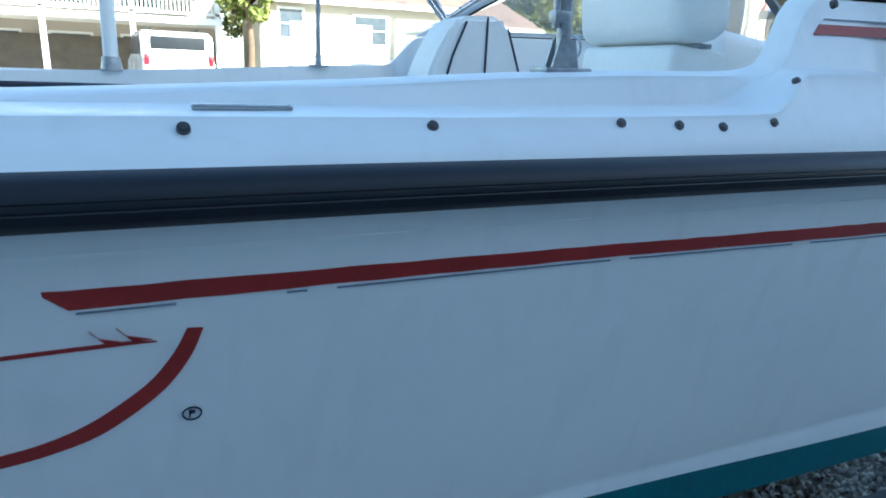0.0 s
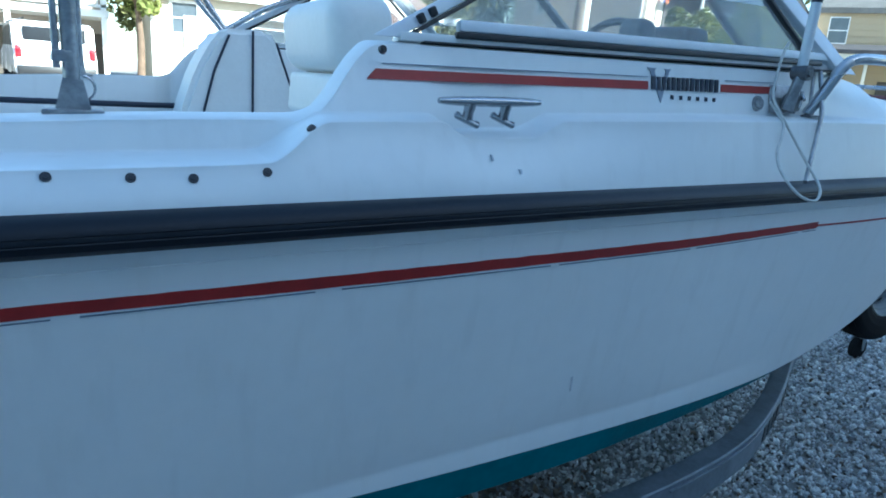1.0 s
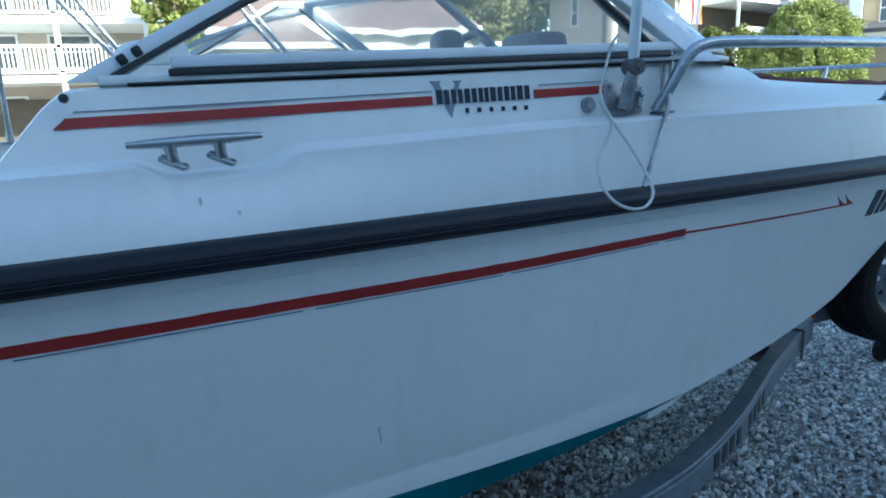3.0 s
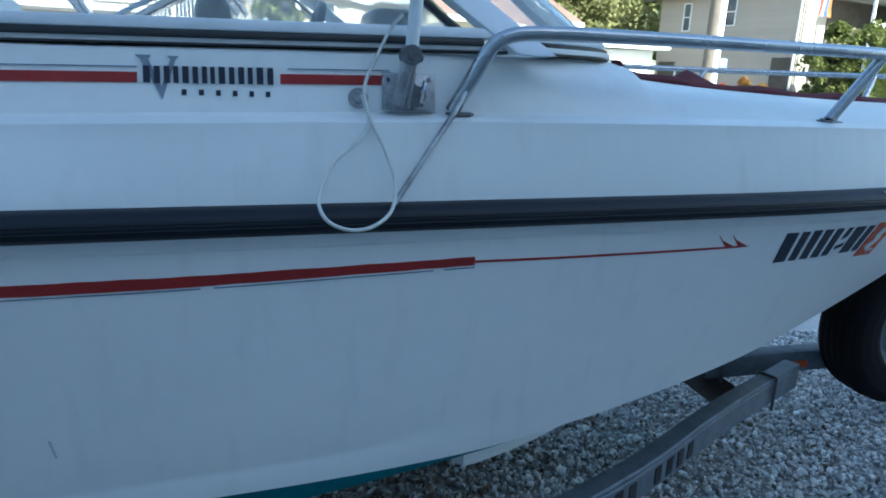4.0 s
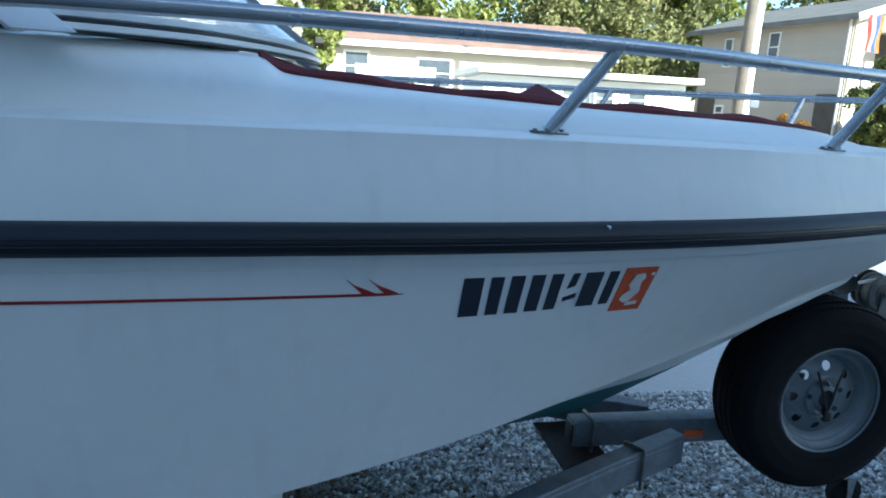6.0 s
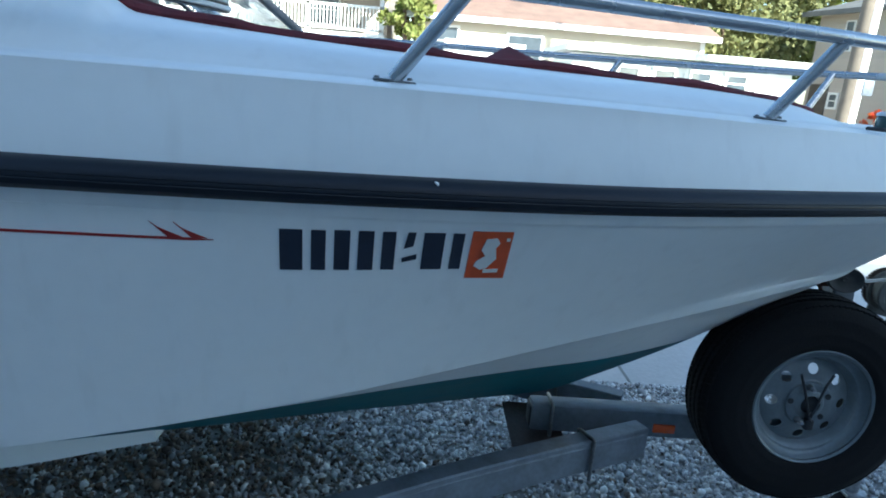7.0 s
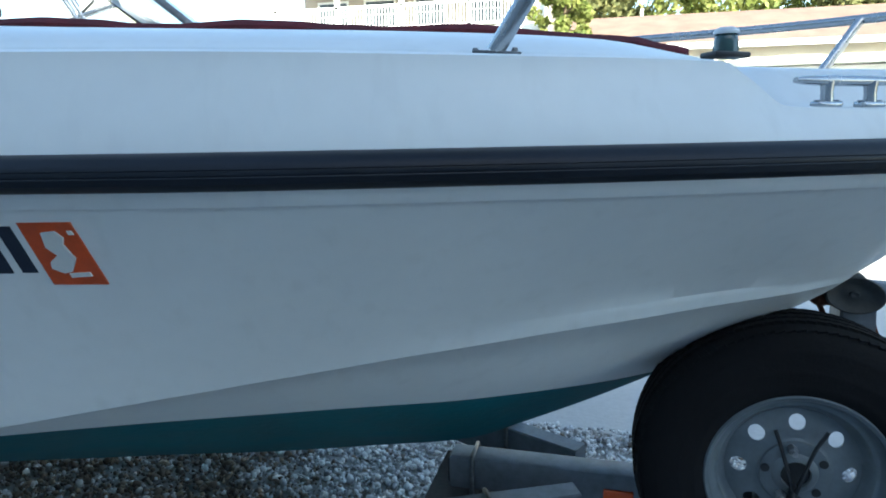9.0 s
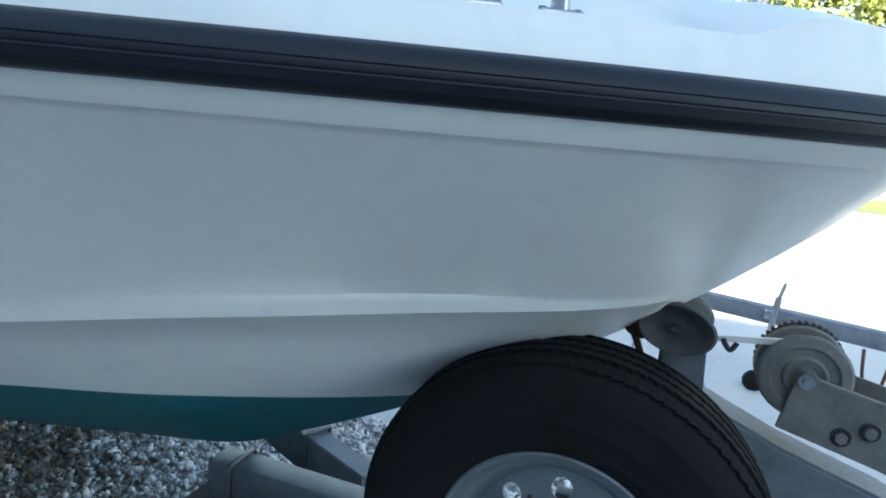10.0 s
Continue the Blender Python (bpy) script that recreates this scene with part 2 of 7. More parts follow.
def tube(bm, pts, r, n=10, cap=True, flat=1.0):
    """A round bar along a line; flat squashes it upright."""
    P = [Vector(p) for p in pts]
    rings = []
    ref = Vector((0, 0, 1))
    for i, p in enumerate(P):
        d = (P[min(i + 1, len(P) - 1)] - P[max(i - 1, 0)]).normalized()
        u = ref - d * ref.dot(d)
        if u.length < 0.05:
            u = Vector((1, 0, 0)) - d * d.x
        u.normalize()
        v = d.cross(u)
        ref = u
        rk = r[i] if isinstance(r, (list, tuple)) else r
        rings.append([bm.verts.new(p + (u * math.sin(a) * flat + v * math.cos(a)) * rk) for a in (2 * math.pi * k / n for k in range(n))])
    for a, b in zip(rings, rings[1:]):
        for k in range(n):
            bm.faces.new((a[k], a[(k + 1) % n], b[(k + 1) % n], b[k]))
    if cap:
        bm.faces.new(list(reversed(rings[0])))
        bm.faces.new(rings[-1])
    return rings


def prism(bm, poly, lo, hi, axis="y", mi=0):
    """A flat outline (list of 2-D points) given depth along an axis."""
    def put(a, b, c):
        return {"y": (a, c, b), "x": (c, a, b), "z": (a, b, c)}[axis]
    A = [bm.verts.new(put(a, b, lo)) for a, b in poly]
    B = [bm.verts.new(put(a, b, hi)) for a, b in poly]
    fs = [bm.faces.new(A), bm.faces.new(list(reversed(B)))]
    n = len(poly)
    for k in range(n):
        fs.append(bm.faces.new((A[k], B[k], B[(k + 1) % n], A[(k + 1) % n])))
    for f in fs:
        f.material_index = mi
    bmesh.ops.recalc_face_normals(bm, faces=fs)
    return fs


def lathe(bm, profile, centre, axis="y", n=48):
    """A turned shape: profile of (radius, along) round the axis through centre."""
    rings = []
    for r, a in profile:
        ring = []
        for k in range(n):
            t = 2 * math.pi * k / n
            c, s = r * math.cos(t), r * math.sin(t)
            v = {"y": (c, a, s), "x": (a, c, s), "z": (c, s, a)}[axis]
            ring.append(bm.verts.new(Vector(centre) + Vector(v)))
        rings.append(ring)
    fs = []
    for a, b in zip(rings, rings[1:]):
        for k in range(n):
            fs.append(bm.faces.new((a[k], a[(k + 1) % n], b[(k + 1) % n], b[k])))
    return rings


def smooth_line(xs, ys):
    """A monotone cubic through the stations."""
    xs, ys = np.array(xs, float), np.array(ys, float)
    h, d = np.diff(xs), np.diff(ys) / np.diff(xs)
    m = np.zeros(len(xs))
    m[0], m[-1] = d[0], d[-1]
    for i in range(1, len(xs) - 1):
        if d[i - 1] * d[i] > 0:
            w1, w2 = 2 * h[i] + h[i - 1], h[i] + 2 * h[i - 1]
            m[i] = (w1 + w2) / (w1 / d[i - 1] + w2 / d[i])

    def f(x):
        x = np.clip(x, xs[0], xs[-1])
        i = int(np.clip(np.searchsorted(xs, x) - 1, 0, len(xs) - 2))
        t = (x - xs[i]) / h[i]
        return float((1 + 2 * t) * (1 - t) ** 2 * ys[i] + t * (1 - t) ** 2 * h[i] * m[i] + t * t * (3 - 2 * t) * ys[i + 1] + t * t * (t - 1) * h[i] * m[i + 1])
    return f


# ---- the boat's lines (starboard; the port side mirrors them about MID) ----
MID = 1.96
rail_y = smooth_line([-1.4, -0.85, -0.35, 0.05, 0.55, 1.05, 1.55, 2.05, 2.55, 3.05, 3.55, 3.85, 4.15, 4.30, 4.42, 4.48, 4.50],
                     [0.667, 0.701, 0.734, 0.762, 0.795, 0.826, 0.858, 0.892, 0.934, 1.017, 1.176, 1.299, 1.454, 1.570, 1.72, 1.85, MID])
RAIL_TOP, RAIL_LOW = 1.344, 1.297
keel_z = smooth_line([-1.4, 0, 0.8, 1.41, 2.01, 2.51, 3.02, 3.27, 3.42, 3.73, 3.95, 4.18, 4.22, 4.27, 4.34, 4.41, 4.47, 4.50],
                     [0.25, 0.258, 0.265, 0.286, 0.324, 0.384, 0.471, 0.520, 0.585, 0.741, 0.875, 1.035, 1.068, 1.110, 1.172, 1.240, 1.285, 1.296])
chine_y = smooth_line([-1.4, -0.3, 0.3, 0.8, 1.3, 1.8, 2.2, 2.6, 3.0, 3.4, 3.8, 4.1, 4.19, 4.5],
                      [0.85, 0.880, 0.897, 0.912, 0.926, 0.952, 1.002, 1.085, 1.225, 1.39, 1.60, 1.81, MID, MID])
chine_z = smooth_line([-1.4, 0.3, 1.0, 1.22, 1.37, 1.63, 1.85, 2.2, 2.6, 3.0, 3.4, 3.8, 4.1, 4.19, 4.5],
                      [0.722, 0.722, 0.723, 0.729, 0.741, 0.765, 0.794, 0.837, 0.892, 0.946, 0.992, 1.023, 1.040, 1.047, 1.29])
chine_in = smooth_line([-1.4, 2.2, 2.6, 2.8, 3.0, 3.2, 3.4, 3.6, 3.8, 4.1, 4.19, 4.5], [0, 0, 0.006, 0.012, 0.020, 0.034, 0.038, 0.048, 0.048, 0.018, 0, 0])
crease_z = smooth_line([-1.4, 0.5, 1.1, 1.5, 2.03, 2.25, 2.45, 2.76, 3.0, 3.4, 3.8, 4.1, 4.19, 4.5],
                       [0.818, 0.830, 0.838, 0.846, 0.880, 0.902, 0.918, 0.949, 0.977, 1.018, 1.047, 1.056, 1.060, 1.30])
crease_round = smooth_line([-1.4, 1.6, 2.1, 2.9, 3.3, 3.6, 4.5], [0.014, 0.014, 0.045, 0.050, 0.028, 0.008, 0.004])
flare_z = smooth_line([-1.4, 0.3, 1.3, 1.8, 2.2, 2.6, 3.0, 3.4, 3.8, 4.1, 4.19, 4.5],
                      [0.745, 0.760, 0.755, 0.788, 0.839, 0.894, 0.955, 1.018, 1.057, 1.048, 1.045, 1.29])
water_z = smooth_line([-1.4, 0.41, 1.0, 1.4, 1.6, 1.85, 2.2, 2.6, 3.0, 3.4, 3.75, 4.5], [0.808, 0.804, 0.794, 0.794, 0.796, 0.803, 0.826, 0.856, 0.816, 0.784, 0.765, 0.75])


def side_point(x, z):
    """The hull's side, y at station x and height z between chine and rail."""
    f = min(1.0, (RAIL_LOW - z) / max(1e-3, RAIL_LOW - max(flare_z(x), keel_z(x))))
    return rail_y(x) + f * (chine_y(x) - rail_y(x))


ledge = [smooth_line(X, Y) for X, Y in (
    ([-1.4, 0, 0.45, 0.565, 0.58, 0.63, 0.645, 0.70, 0.80, 1.0, 1.5, 2.0, 2.5, 3.0, 3.5, 3.76, 3.80, 3.85, 4.0, 4.15, 4.22, 4.36, 4.45, 4.485],
     [0.75, 0.838, 0.841, 0.846, 0.852, 0.888, 0.898, 0.904, 0.910, 0.922, 0.940, 0.965, 1.011, 1.113, 1.268, 1.387, 1.395, 1.385, 1.440, 1.527, 1.56, 1.68, 1.83, MID]),
    ([-1.4, 0, 0.45, 0.562, 0.578, 0.632, 0.650, 0.80, 1.0, 1.5, 2.0, 2.5, 3.0, 3.5, 3.76, 3.80, 3.85, 4.0, 4.15, 4.22, 4.36, 4.45, 4.485],
     [1.384, 1.387, 1.393, 1.397, 1.404, 1.444, 1.452, 1.456, 1.461, 1.475, 1.483, 1.482, 1.476, 1.464, 1.455, 1.430, 1.392, 1.386, 1.386, 1.410, 1.408, 1.395, 1.385]))]
crown = [smooth_line(X, Y) for X, Y in (
    ([-1.4, 0.0, 0.55, 0.60, 0.655, 0.72, 0.75, 0.85, 1.5, 1.9, 2.05, 2.26, 2.305, 2.6, 3.0, 3.3, 3.6, 3.73, 3.80, 3.86, 4.0, 4.15, 4.22, 4.36, 4.45, 4.485],
     [0.86, 0.943, 0.952, 0.945, 0.920, 0.952, 0.962, 0.966, 0.968, 0.992, 1.040, 1.145, 1.166, 1.230, 1.322, 1.425, 1.532, 1.588, 1.60, 1.56, 1.60, 1.69, 1.70, 1.80, 1.90, MID]),
    ([-1.4, -0.75, -0.34, 0.0, 0.25, 0.44, 0.56, 0.62, 0.650, 0.665, 0.735, 0.755, 0.80, 1.3, 1.9, 2.05, 2.26, 2.30, 2.35, 2.45, 2.6, 3.0, 3.3, 3.6, 3.73, 3.80, 3.86, 4.0, 4.15, 4.22, 4.36, 4.45, 4.485],
     [1.366, 1.378, 1.396, 1.414, 1.431, 1.440, 1.443, 1.446, 1.456, 1.470, 1.550, 1.563, 1.567, 1.574, 1.586, 1.589, 1.585, 1.562, 1.557, 1.550, 1.542, 1.528, 1.522, 1.508, 1.482, 1.462, 1.455, 1.45, 1.45, 1.445, 1.43, 1.40, 1.386]))]


def dip(x):
    """How far the shelf sinks under the side cleat."""
    a, b = min(1.0, max(0.0, (x - 0.830) / 0.060)), min(1.0, max(0.0, (1.088 - x) / 0.078))
    return 0.028 * a * a * (3 - 2 * a) * b * b * (3 - 2 * b)


def stations():
    fine = list(np.arange(-1.4, 4.10, 0.04)) + list(np.arange(4.10, 4.44, 0.02)) + [4.445, 4.46, 4.47, 4.478, 4.484]
    fine += [0.55, 0.562, 0.57, 0.578, 0.59, 0.61, 0.62, 0.632, 0.645, 0.650, 0.655, 0.66, 0.67, 0.70, 0.735, 0.745, 0.755, 0.77, 0.828, 0.838, 0.848, 0.858, 0.868, 0.878, 0.889, 0.90, 1.005, 1.015, 1.028, 1.042, 1.056, 1.07, 1.08, 1.09, 2.25, 2.26, 2.27, 2.28, 2.29, 2.30, 2.31, 3.73, 3.74, 3.75, 3.77, 3.78, 3.79, 3.81, 3.82, 3.83, 3.85, 3.86, 3.87, 3.89, 3.90]
    return sorted({round(x, 4) for x in fine})


def hull_rows(x):
    yr, yc, zk = rail_y(x), min(MID, chine_y(x) + 0.3 * chine_in(x)), keel_z(x)
    zc = max(chine_z(x), zk)
    zb = max(zc, min(crease_z(x), RAIL_LOW - 0.01))
    yb = min(MID, side_point(x, zb))
    rows = [(yr + 0.006, RAIL_LOW + 0.02, 0), (yr + 0.002, RAIL_LOW - 0.001, 0)]
    zs = max(zb, 1.276)
    ys = min(MID, side_point(x, 1.272))
    rows.append((min(MID, yr + 0.003 + 0.35 * (ys - yr)), zs, 0))
    rows.append((min(MID, yr + 0.004 + 0.40 * (ys - yr)), max(zb, 1.2748), 0))
    zs = max(zb, 1.2735)
    rows.append((min(MID, side_point(x, zs)), zs, 0))
    zs = max(zb, 1.268)
    rows.append((min(MID, side_point(x, zs)), zs, 0))
    zw = water_z(x)
    zm = min(zb, max(zc, zw))

    def face(z):
        k = (zb - z) / max(1e-3, zb - zc)
        return yb + (yc - yb) * k - 0.002 * (zb - zc) / 0.08 * math.sin(math.pi * k)
    # the knuckle between side and chine band: a soft round amidships, sharper towards the bow
    round_ = crease_round(x)
    hi, lo = min(zs, zb + round_), zb - min(round_, 0.75 * (zb - zm))
    for f in (0.2, 0.4, 0.6, 0.8):
        z = zs * (1 - f) + hi * f
        rows.append((min(MID, side_point(x, z)), z, 0))
    groove = 0.0012 * min(1.0, max(0.0, (2.35 - x) / 0.6))
    A, B, C = (side_point(x, hi), hi), (yb, zb), (face(lo), lo)
    for t in (0.0, 0.2, 0.4, 0.6, 0.8, 1.0):
        y, z = [A[i] * (1 - t) ** 2 + 2 * B[i] * t * (1 - t) + C[i] * t * t for i in (0, 1)]
        rows.append((min(MID, y + groove * math.sin(math.pi * t)), z, 0))
    w = min(1.0, max(0.0, (MID - yc) / 0.25))
    rows.append((min(MID, face(zm)), zm - 0.0005, 0))
    teal_side = 1 if zw > zc else 0
    rows.append((min(MID, face(zc + (zm - zc) * 0.4)), zc + (zm - zc) * 0.4 - 0.0007, teal_side))
    rows.append((yc, zc - 0.001, teal_side))
    yi, zi = min(MID, yc + 0.010 * w + 0.5 * chine_in(x)), zc - 0.004 * w
    rows.append((yi, zi, teal_side))
    zw = min(zw, zi - 0.002)
    k = min(1.0, max(0.0, (zi - zw) / max(1e-3, zi - zk)))
    for f in (0.33, 0.66, 1.0):
        t = k * f
        rows.append((yi + (MID - yi) * t, zi + (zk - zi) * t - 0.012 * math.sin(math.pi * t) * w, teal_side))
    for f in (0.25, 0.5, 0.75, 1.0):
        t = k + (1 - k) * f
        rows.append((yi + (MID - yi) * t, zi + (zk - zi) * t - 0.012 * math.sin(math.pi * t) * w, 1))
    return rows


def loft(bm, stations_, section, mats=True):
    """Skins the sections on both sides of the middle; the last row of a section is shared where it lies on the middle."""
    grid = []
    for x in stations_:
        row = section(x)
        s = [bm.verts.new((x, y, z)) for y, z, _ in row]
        p = [bm.verts.new((x, 2 * MID - y, z)) for y, z, _ in row]
        grid.append((s, p, [r[2] for r in row]))
    for (s0, p0, m0), (s1, p1, _) in zip(grid, grid[1:]):
        for k in range(len(s0) - 1):
            for a, b, flip in ((s0, s1, False), (p0, p1, True)):
                q = (a[k], a[k + 1], b[k + 1], b[k])
                f = bm.faces.new(q if flip else tuple(reversed(q)))
                f.material_index = m0[k + 1]
    return grid


BOAT_AT = (1.5, MID, 0.0)
boat = thing("motorboat", BOAT_AT, "white fibreglass motorboat with black rub rail, on a trailer", "boat")


def bpart(name, bm, material, label="", smooth=35.0, parent=None):
    if parent is None:
        return at(part(name, bm, material, boat, label, smooth), BOAT_AT)
    return part(name, bm, material, parent, label, smooth)


def build_hull():
    bm = bmesh.new()
    S = stations()
    g = loft(bm, S, hull_rows)
    s, p, _ = g[0]
    for k in range(len(s) - 1):
        bm.faces.new((s[k], p[k], p[k + 1], s[k + 1]))
    bmesh.ops.remove_doubles(bm, verts=bm.verts[:], dist=0.0006)
    bmesh.ops.recalc_face_normals(bm, faces=bm.faces[:])
    return bpart("hull", bm, [GEL, TEAL], "white gelcoat hull with teal bottom paint", 42)


GUNWALE = ((0.0, 0.0), (0.30, 0.20), (0.60, 0.40), (0.82, 0.545), (0.90, 0.575), (0.938, 0.590), (0.954, 0.630), (0.970, 0.725), (0.985, 0.85), (1.0, 1.0))


def gunwale_lean(x, g):
    """How far in the gunwale has come, 0 at the rail to 1 at the ledge; its face stands steeper forward of the cabin."""
    k = min(1.0, max(0.0, (x - 1.1) / 0.3))
    return g * (1 - 0.36 * k * k * (3 - 2 * k) * min(1.0, (1 - g) / 0.41))


def gunwale_point(x, z):
    """The gunwale's outer face, y at station x and height z between rail and ledge."""
    y0 = rail_y(x) + 0.004
    f = (z - RAIL_TOP) / max(0.02, ledge[1](x) - RAIL_TOP)
    return y0 + (ledge[0](x) - y0) * gunwale_lean(x, float(np.interp(f, [a for a, _ in GUNWALE], [b for _, b in GUNWALE])))


def deck_rows(x):
    yr, yl, zl, yk, zk = rail_y(x), ledge[0](x), ledge[1](x), crown[0](x), crown[1](x)
    d = dip(x)
    y0, z0 = yr + 0.004, RAIL_TOP - 0.012
    slope = (yl - y0) / max(0.02, zl - RAIL_TOP)
    yle, zle = yl - d * slope * 0.5, zl - d
    rows = [(y0, z0, 0), (y0 + 0.002, RAIL_TOP - 0.002, 0)]
    for f, g in GUNWALE[1:-1]:
        rows.append((y0 + (yle - y0) * gunwale_lean(x, g), RAIL_TOP + (zle - RAIL_TOP) * f, 0))
    rows.append((yle + 0.004, zle, 0))
    wide = min(1.0, max(0.0, (0.650 - x) / 0.03))
    front = min(1.0, max(0.0, (x - 1.8) / 0.6))
    front = front * front * (3 - 2 * front) 
    front *= min(1.0, max(0.0, (3.80 - x) / 0.06))
    nose = min(1.0, max(0.0, (x - 3.80) / 0.05))
    ysh = yl + 0.014 + wide * (yk - yl - 0.028) + nose * 0.08
    zsh = zl + 0.002 - d * 0.9
    ysh = min(ysh, yk - 0.004)
    rows.append((yle + 0.35 * (ysh - yle) + 0.004, zle + 0.3 * (zsh - zle), 0))
    rows.append((ysh - 0.0015, zsh, 0))
    rows.append((ysh + 0.001, zsh + 0.002, 0))
    bow = 1.0 + 1.1 * front
    for f in (0.05, 0.14, 0.26, 0.42, 0.60, 0.78, 0.92):
        rows.append((ysh + (yk - ysh) * f, zsh + (zk - zsh - 0.003) * (1 - (1 - f) ** bow), 0))
    rows.append((yk - 0.001, zk - 0.004, 0))
    rows.append((yk + 0.010, zk, 0))
    closed = min(1.0, max(0.0, (x - 3.70) / 0.10))
    open_y, open_z = yk + (0.05 + 0.05 * min(1.0, max(0.0, (x - 0.75) / 0.1)) if x < 1.9 else 0.03), zk + 0.003
    rows.append((min(MID, open_y), open_z, 0))
    low = 0.72 if x < 2.3 else 1.05
    rows.append((min(MID, open_y + 0.012 + closed * (MID - open_y - 0.012)), low + closed * (zk + 0.012 - low), 0))
    floor = low - 0.01 + closed * (zk + 0.016 - low)
    rows.append((MID, floor, 0))
    return rows


def build_deck():
    bm = bmesh.new()
    g = loft(bm, stations(), deck_rows)
    s, p, _ = g[0]
    for k in range(len(s) - 2):
        bm.faces.new((s[k], s[k + 1], p[k + 1], p[k]))
    bmesh.ops.remove_doubles(bm, verts=bm.verts[:], dist=0.0006)
    bmesh.ops.recalc_face_normals(bm, faces=bm.faces[:])
    return bpart("deck", bm, GEL_DECK, "white moulded deck with gunwale shelf", 32)


def build_rub_rail():
    bm = bmesh.new()
    prof = [(0.006, RAIL_TOP), (-0.010, RAIL_TOP - 0.001), (-0.021, RAIL_TOP - 0.006), (-0.028, RAIL_TOP - 0.014), (-0.030, RAIL_TOP - 0.019),
            (-0.0291, RAIL_TOP - 0.0203), (-0.030, RAIL_TOP - 0.022), (-0.030, RAIL_TOP - 0.026), (-0.0291, RAIL_TOP - 0.0275), (-0.030, RAIL_TOP - 0.029),
            (-0.028, RAIL_LOW + 0.010), (-0.020, RAIL_LOW + 0.003), (-0.008, RAIL_LOW), (0.006, RAIL_LOW + 0.001)]
    X = [x for x in stations()]
    line = [Vector((x, rail_y(x), 0)) for x in X] + [Vector((4.50, MID, 0))]
    line += [Vector((v.x, 2 * MID - v.y, 0)) for v in reversed(line[:-1])]
    rings = []
    for i, v in enumerate(line):
        d = (line[min(i + 1, len(line) - 1)] - line[max(i - 1, 0)]).normalized()
        n = Vector((d.y, -d.x, 0))
        rings.append([bm.verts.new((v.x - n.x * a, v.y - n.y * a, z)) for a, z in prof])
    for a, b in zip(rings, rings[1:]):
        for k in range(len(prof) - 1):
            bm.faces.new((a[k], b[k], b[k + 1], a[k + 1]))
    bm.faces.new(rings[0])
    bm.faces.new(list(reversed(rings[-1])))
    bmesh.ops.recalc_face_normals(bm, faces=bm.faces[:])
    return bpart("rub_rail", bm, RUBBER, "ribbed black rubber rub rail", 30)


hull = build_hull()
deck = build_deck()
rub_rail = build_rub_rail()
bm = bmesh.new()
box(bm, (-1.405, MID, 1.06), (0.03, 2 * (MID - 0.74), 0.66), 0.008)
bpart("transom", bm, GEL, "white transom", 40)
bm = bmesh.new()
c_ = Vector((2.822, rail_y(2.822) - 0.0215, 1.3385))
tube(bm, [c_ + Vector(q) for q in ((-0.004, 0, 0.003), (0.0, 0, 0.001), (0.003, 0.0004, -0.006))], [0.001, 0.0026, 0.0008], 8, True, 1.0)
bpart("paint_speck", bm, GEL, "small white paint speck", 40)


# ---- stripes and markings on the hull ----
def cabin_point(x, z):
    yl, zl, yk, zk = ledge[0](x), ledge[1](x), crown[0](x), crown[1](x)
    if z < zl - 0.002:
        return gunwale_point(x, z)
    return float(np.interp(z, [zl, zl + 0.004, zk - 0.004], [yl - 0.003, yl + 0.0145, yk - 0.001]))


def strip(bm, line, surface, proud=0.0015):
    """A thin tape on a surface: line holds (x, top, bottom)."""
    rows = [[bm.verts.new((x, surface(x, z) - proud, z)) for z in (a, (a + b) / 2, b)] for x, a, b in line]
    back = [[bm.verts.new((x, surface(x, z) + 0.002, z)) for z in (a, b)] for x, a, b in line]
    for (r, k), (q, j) in zip(zip(rows, back), zip(rows[1:], back[1:])):
        bm.faces.new((r[0], r[1], q[1], q[0]))
        bm.faces.new((r[1], r[2], q[2], q[1]))
        bm.faces.new((k[0], r[0], q[0], j[0]))
        bm.faces.new((r[2], k[1], j[1], q[2]))
    bm.faces.new((rows[0][0], back[0][0], back[0][1], rows[0][2], rows[0][1]))
    bm.faces.new((rows[-1][1], rows[-1][2], back[-1][1], back[-1][0], rows[-1][0]))


def patch(bm, poly, surface, proud=0.002):
    """A small flat sticker with the outline poly of (x, z) laid on a surface."""
    A = [bm.verts.new((x, surface(x, z) - proud, z)) for x, z in poly]
    B = [bm.verts.new((x, surface(x, z) + 0.003, z)) for x, z in poly]
    bm.faces.new(A)
    for k in range(len(poly)):
        j = (k + 1) % len(poly)
        bm.faces.new((A[k], B[k], B[j], A[j]))


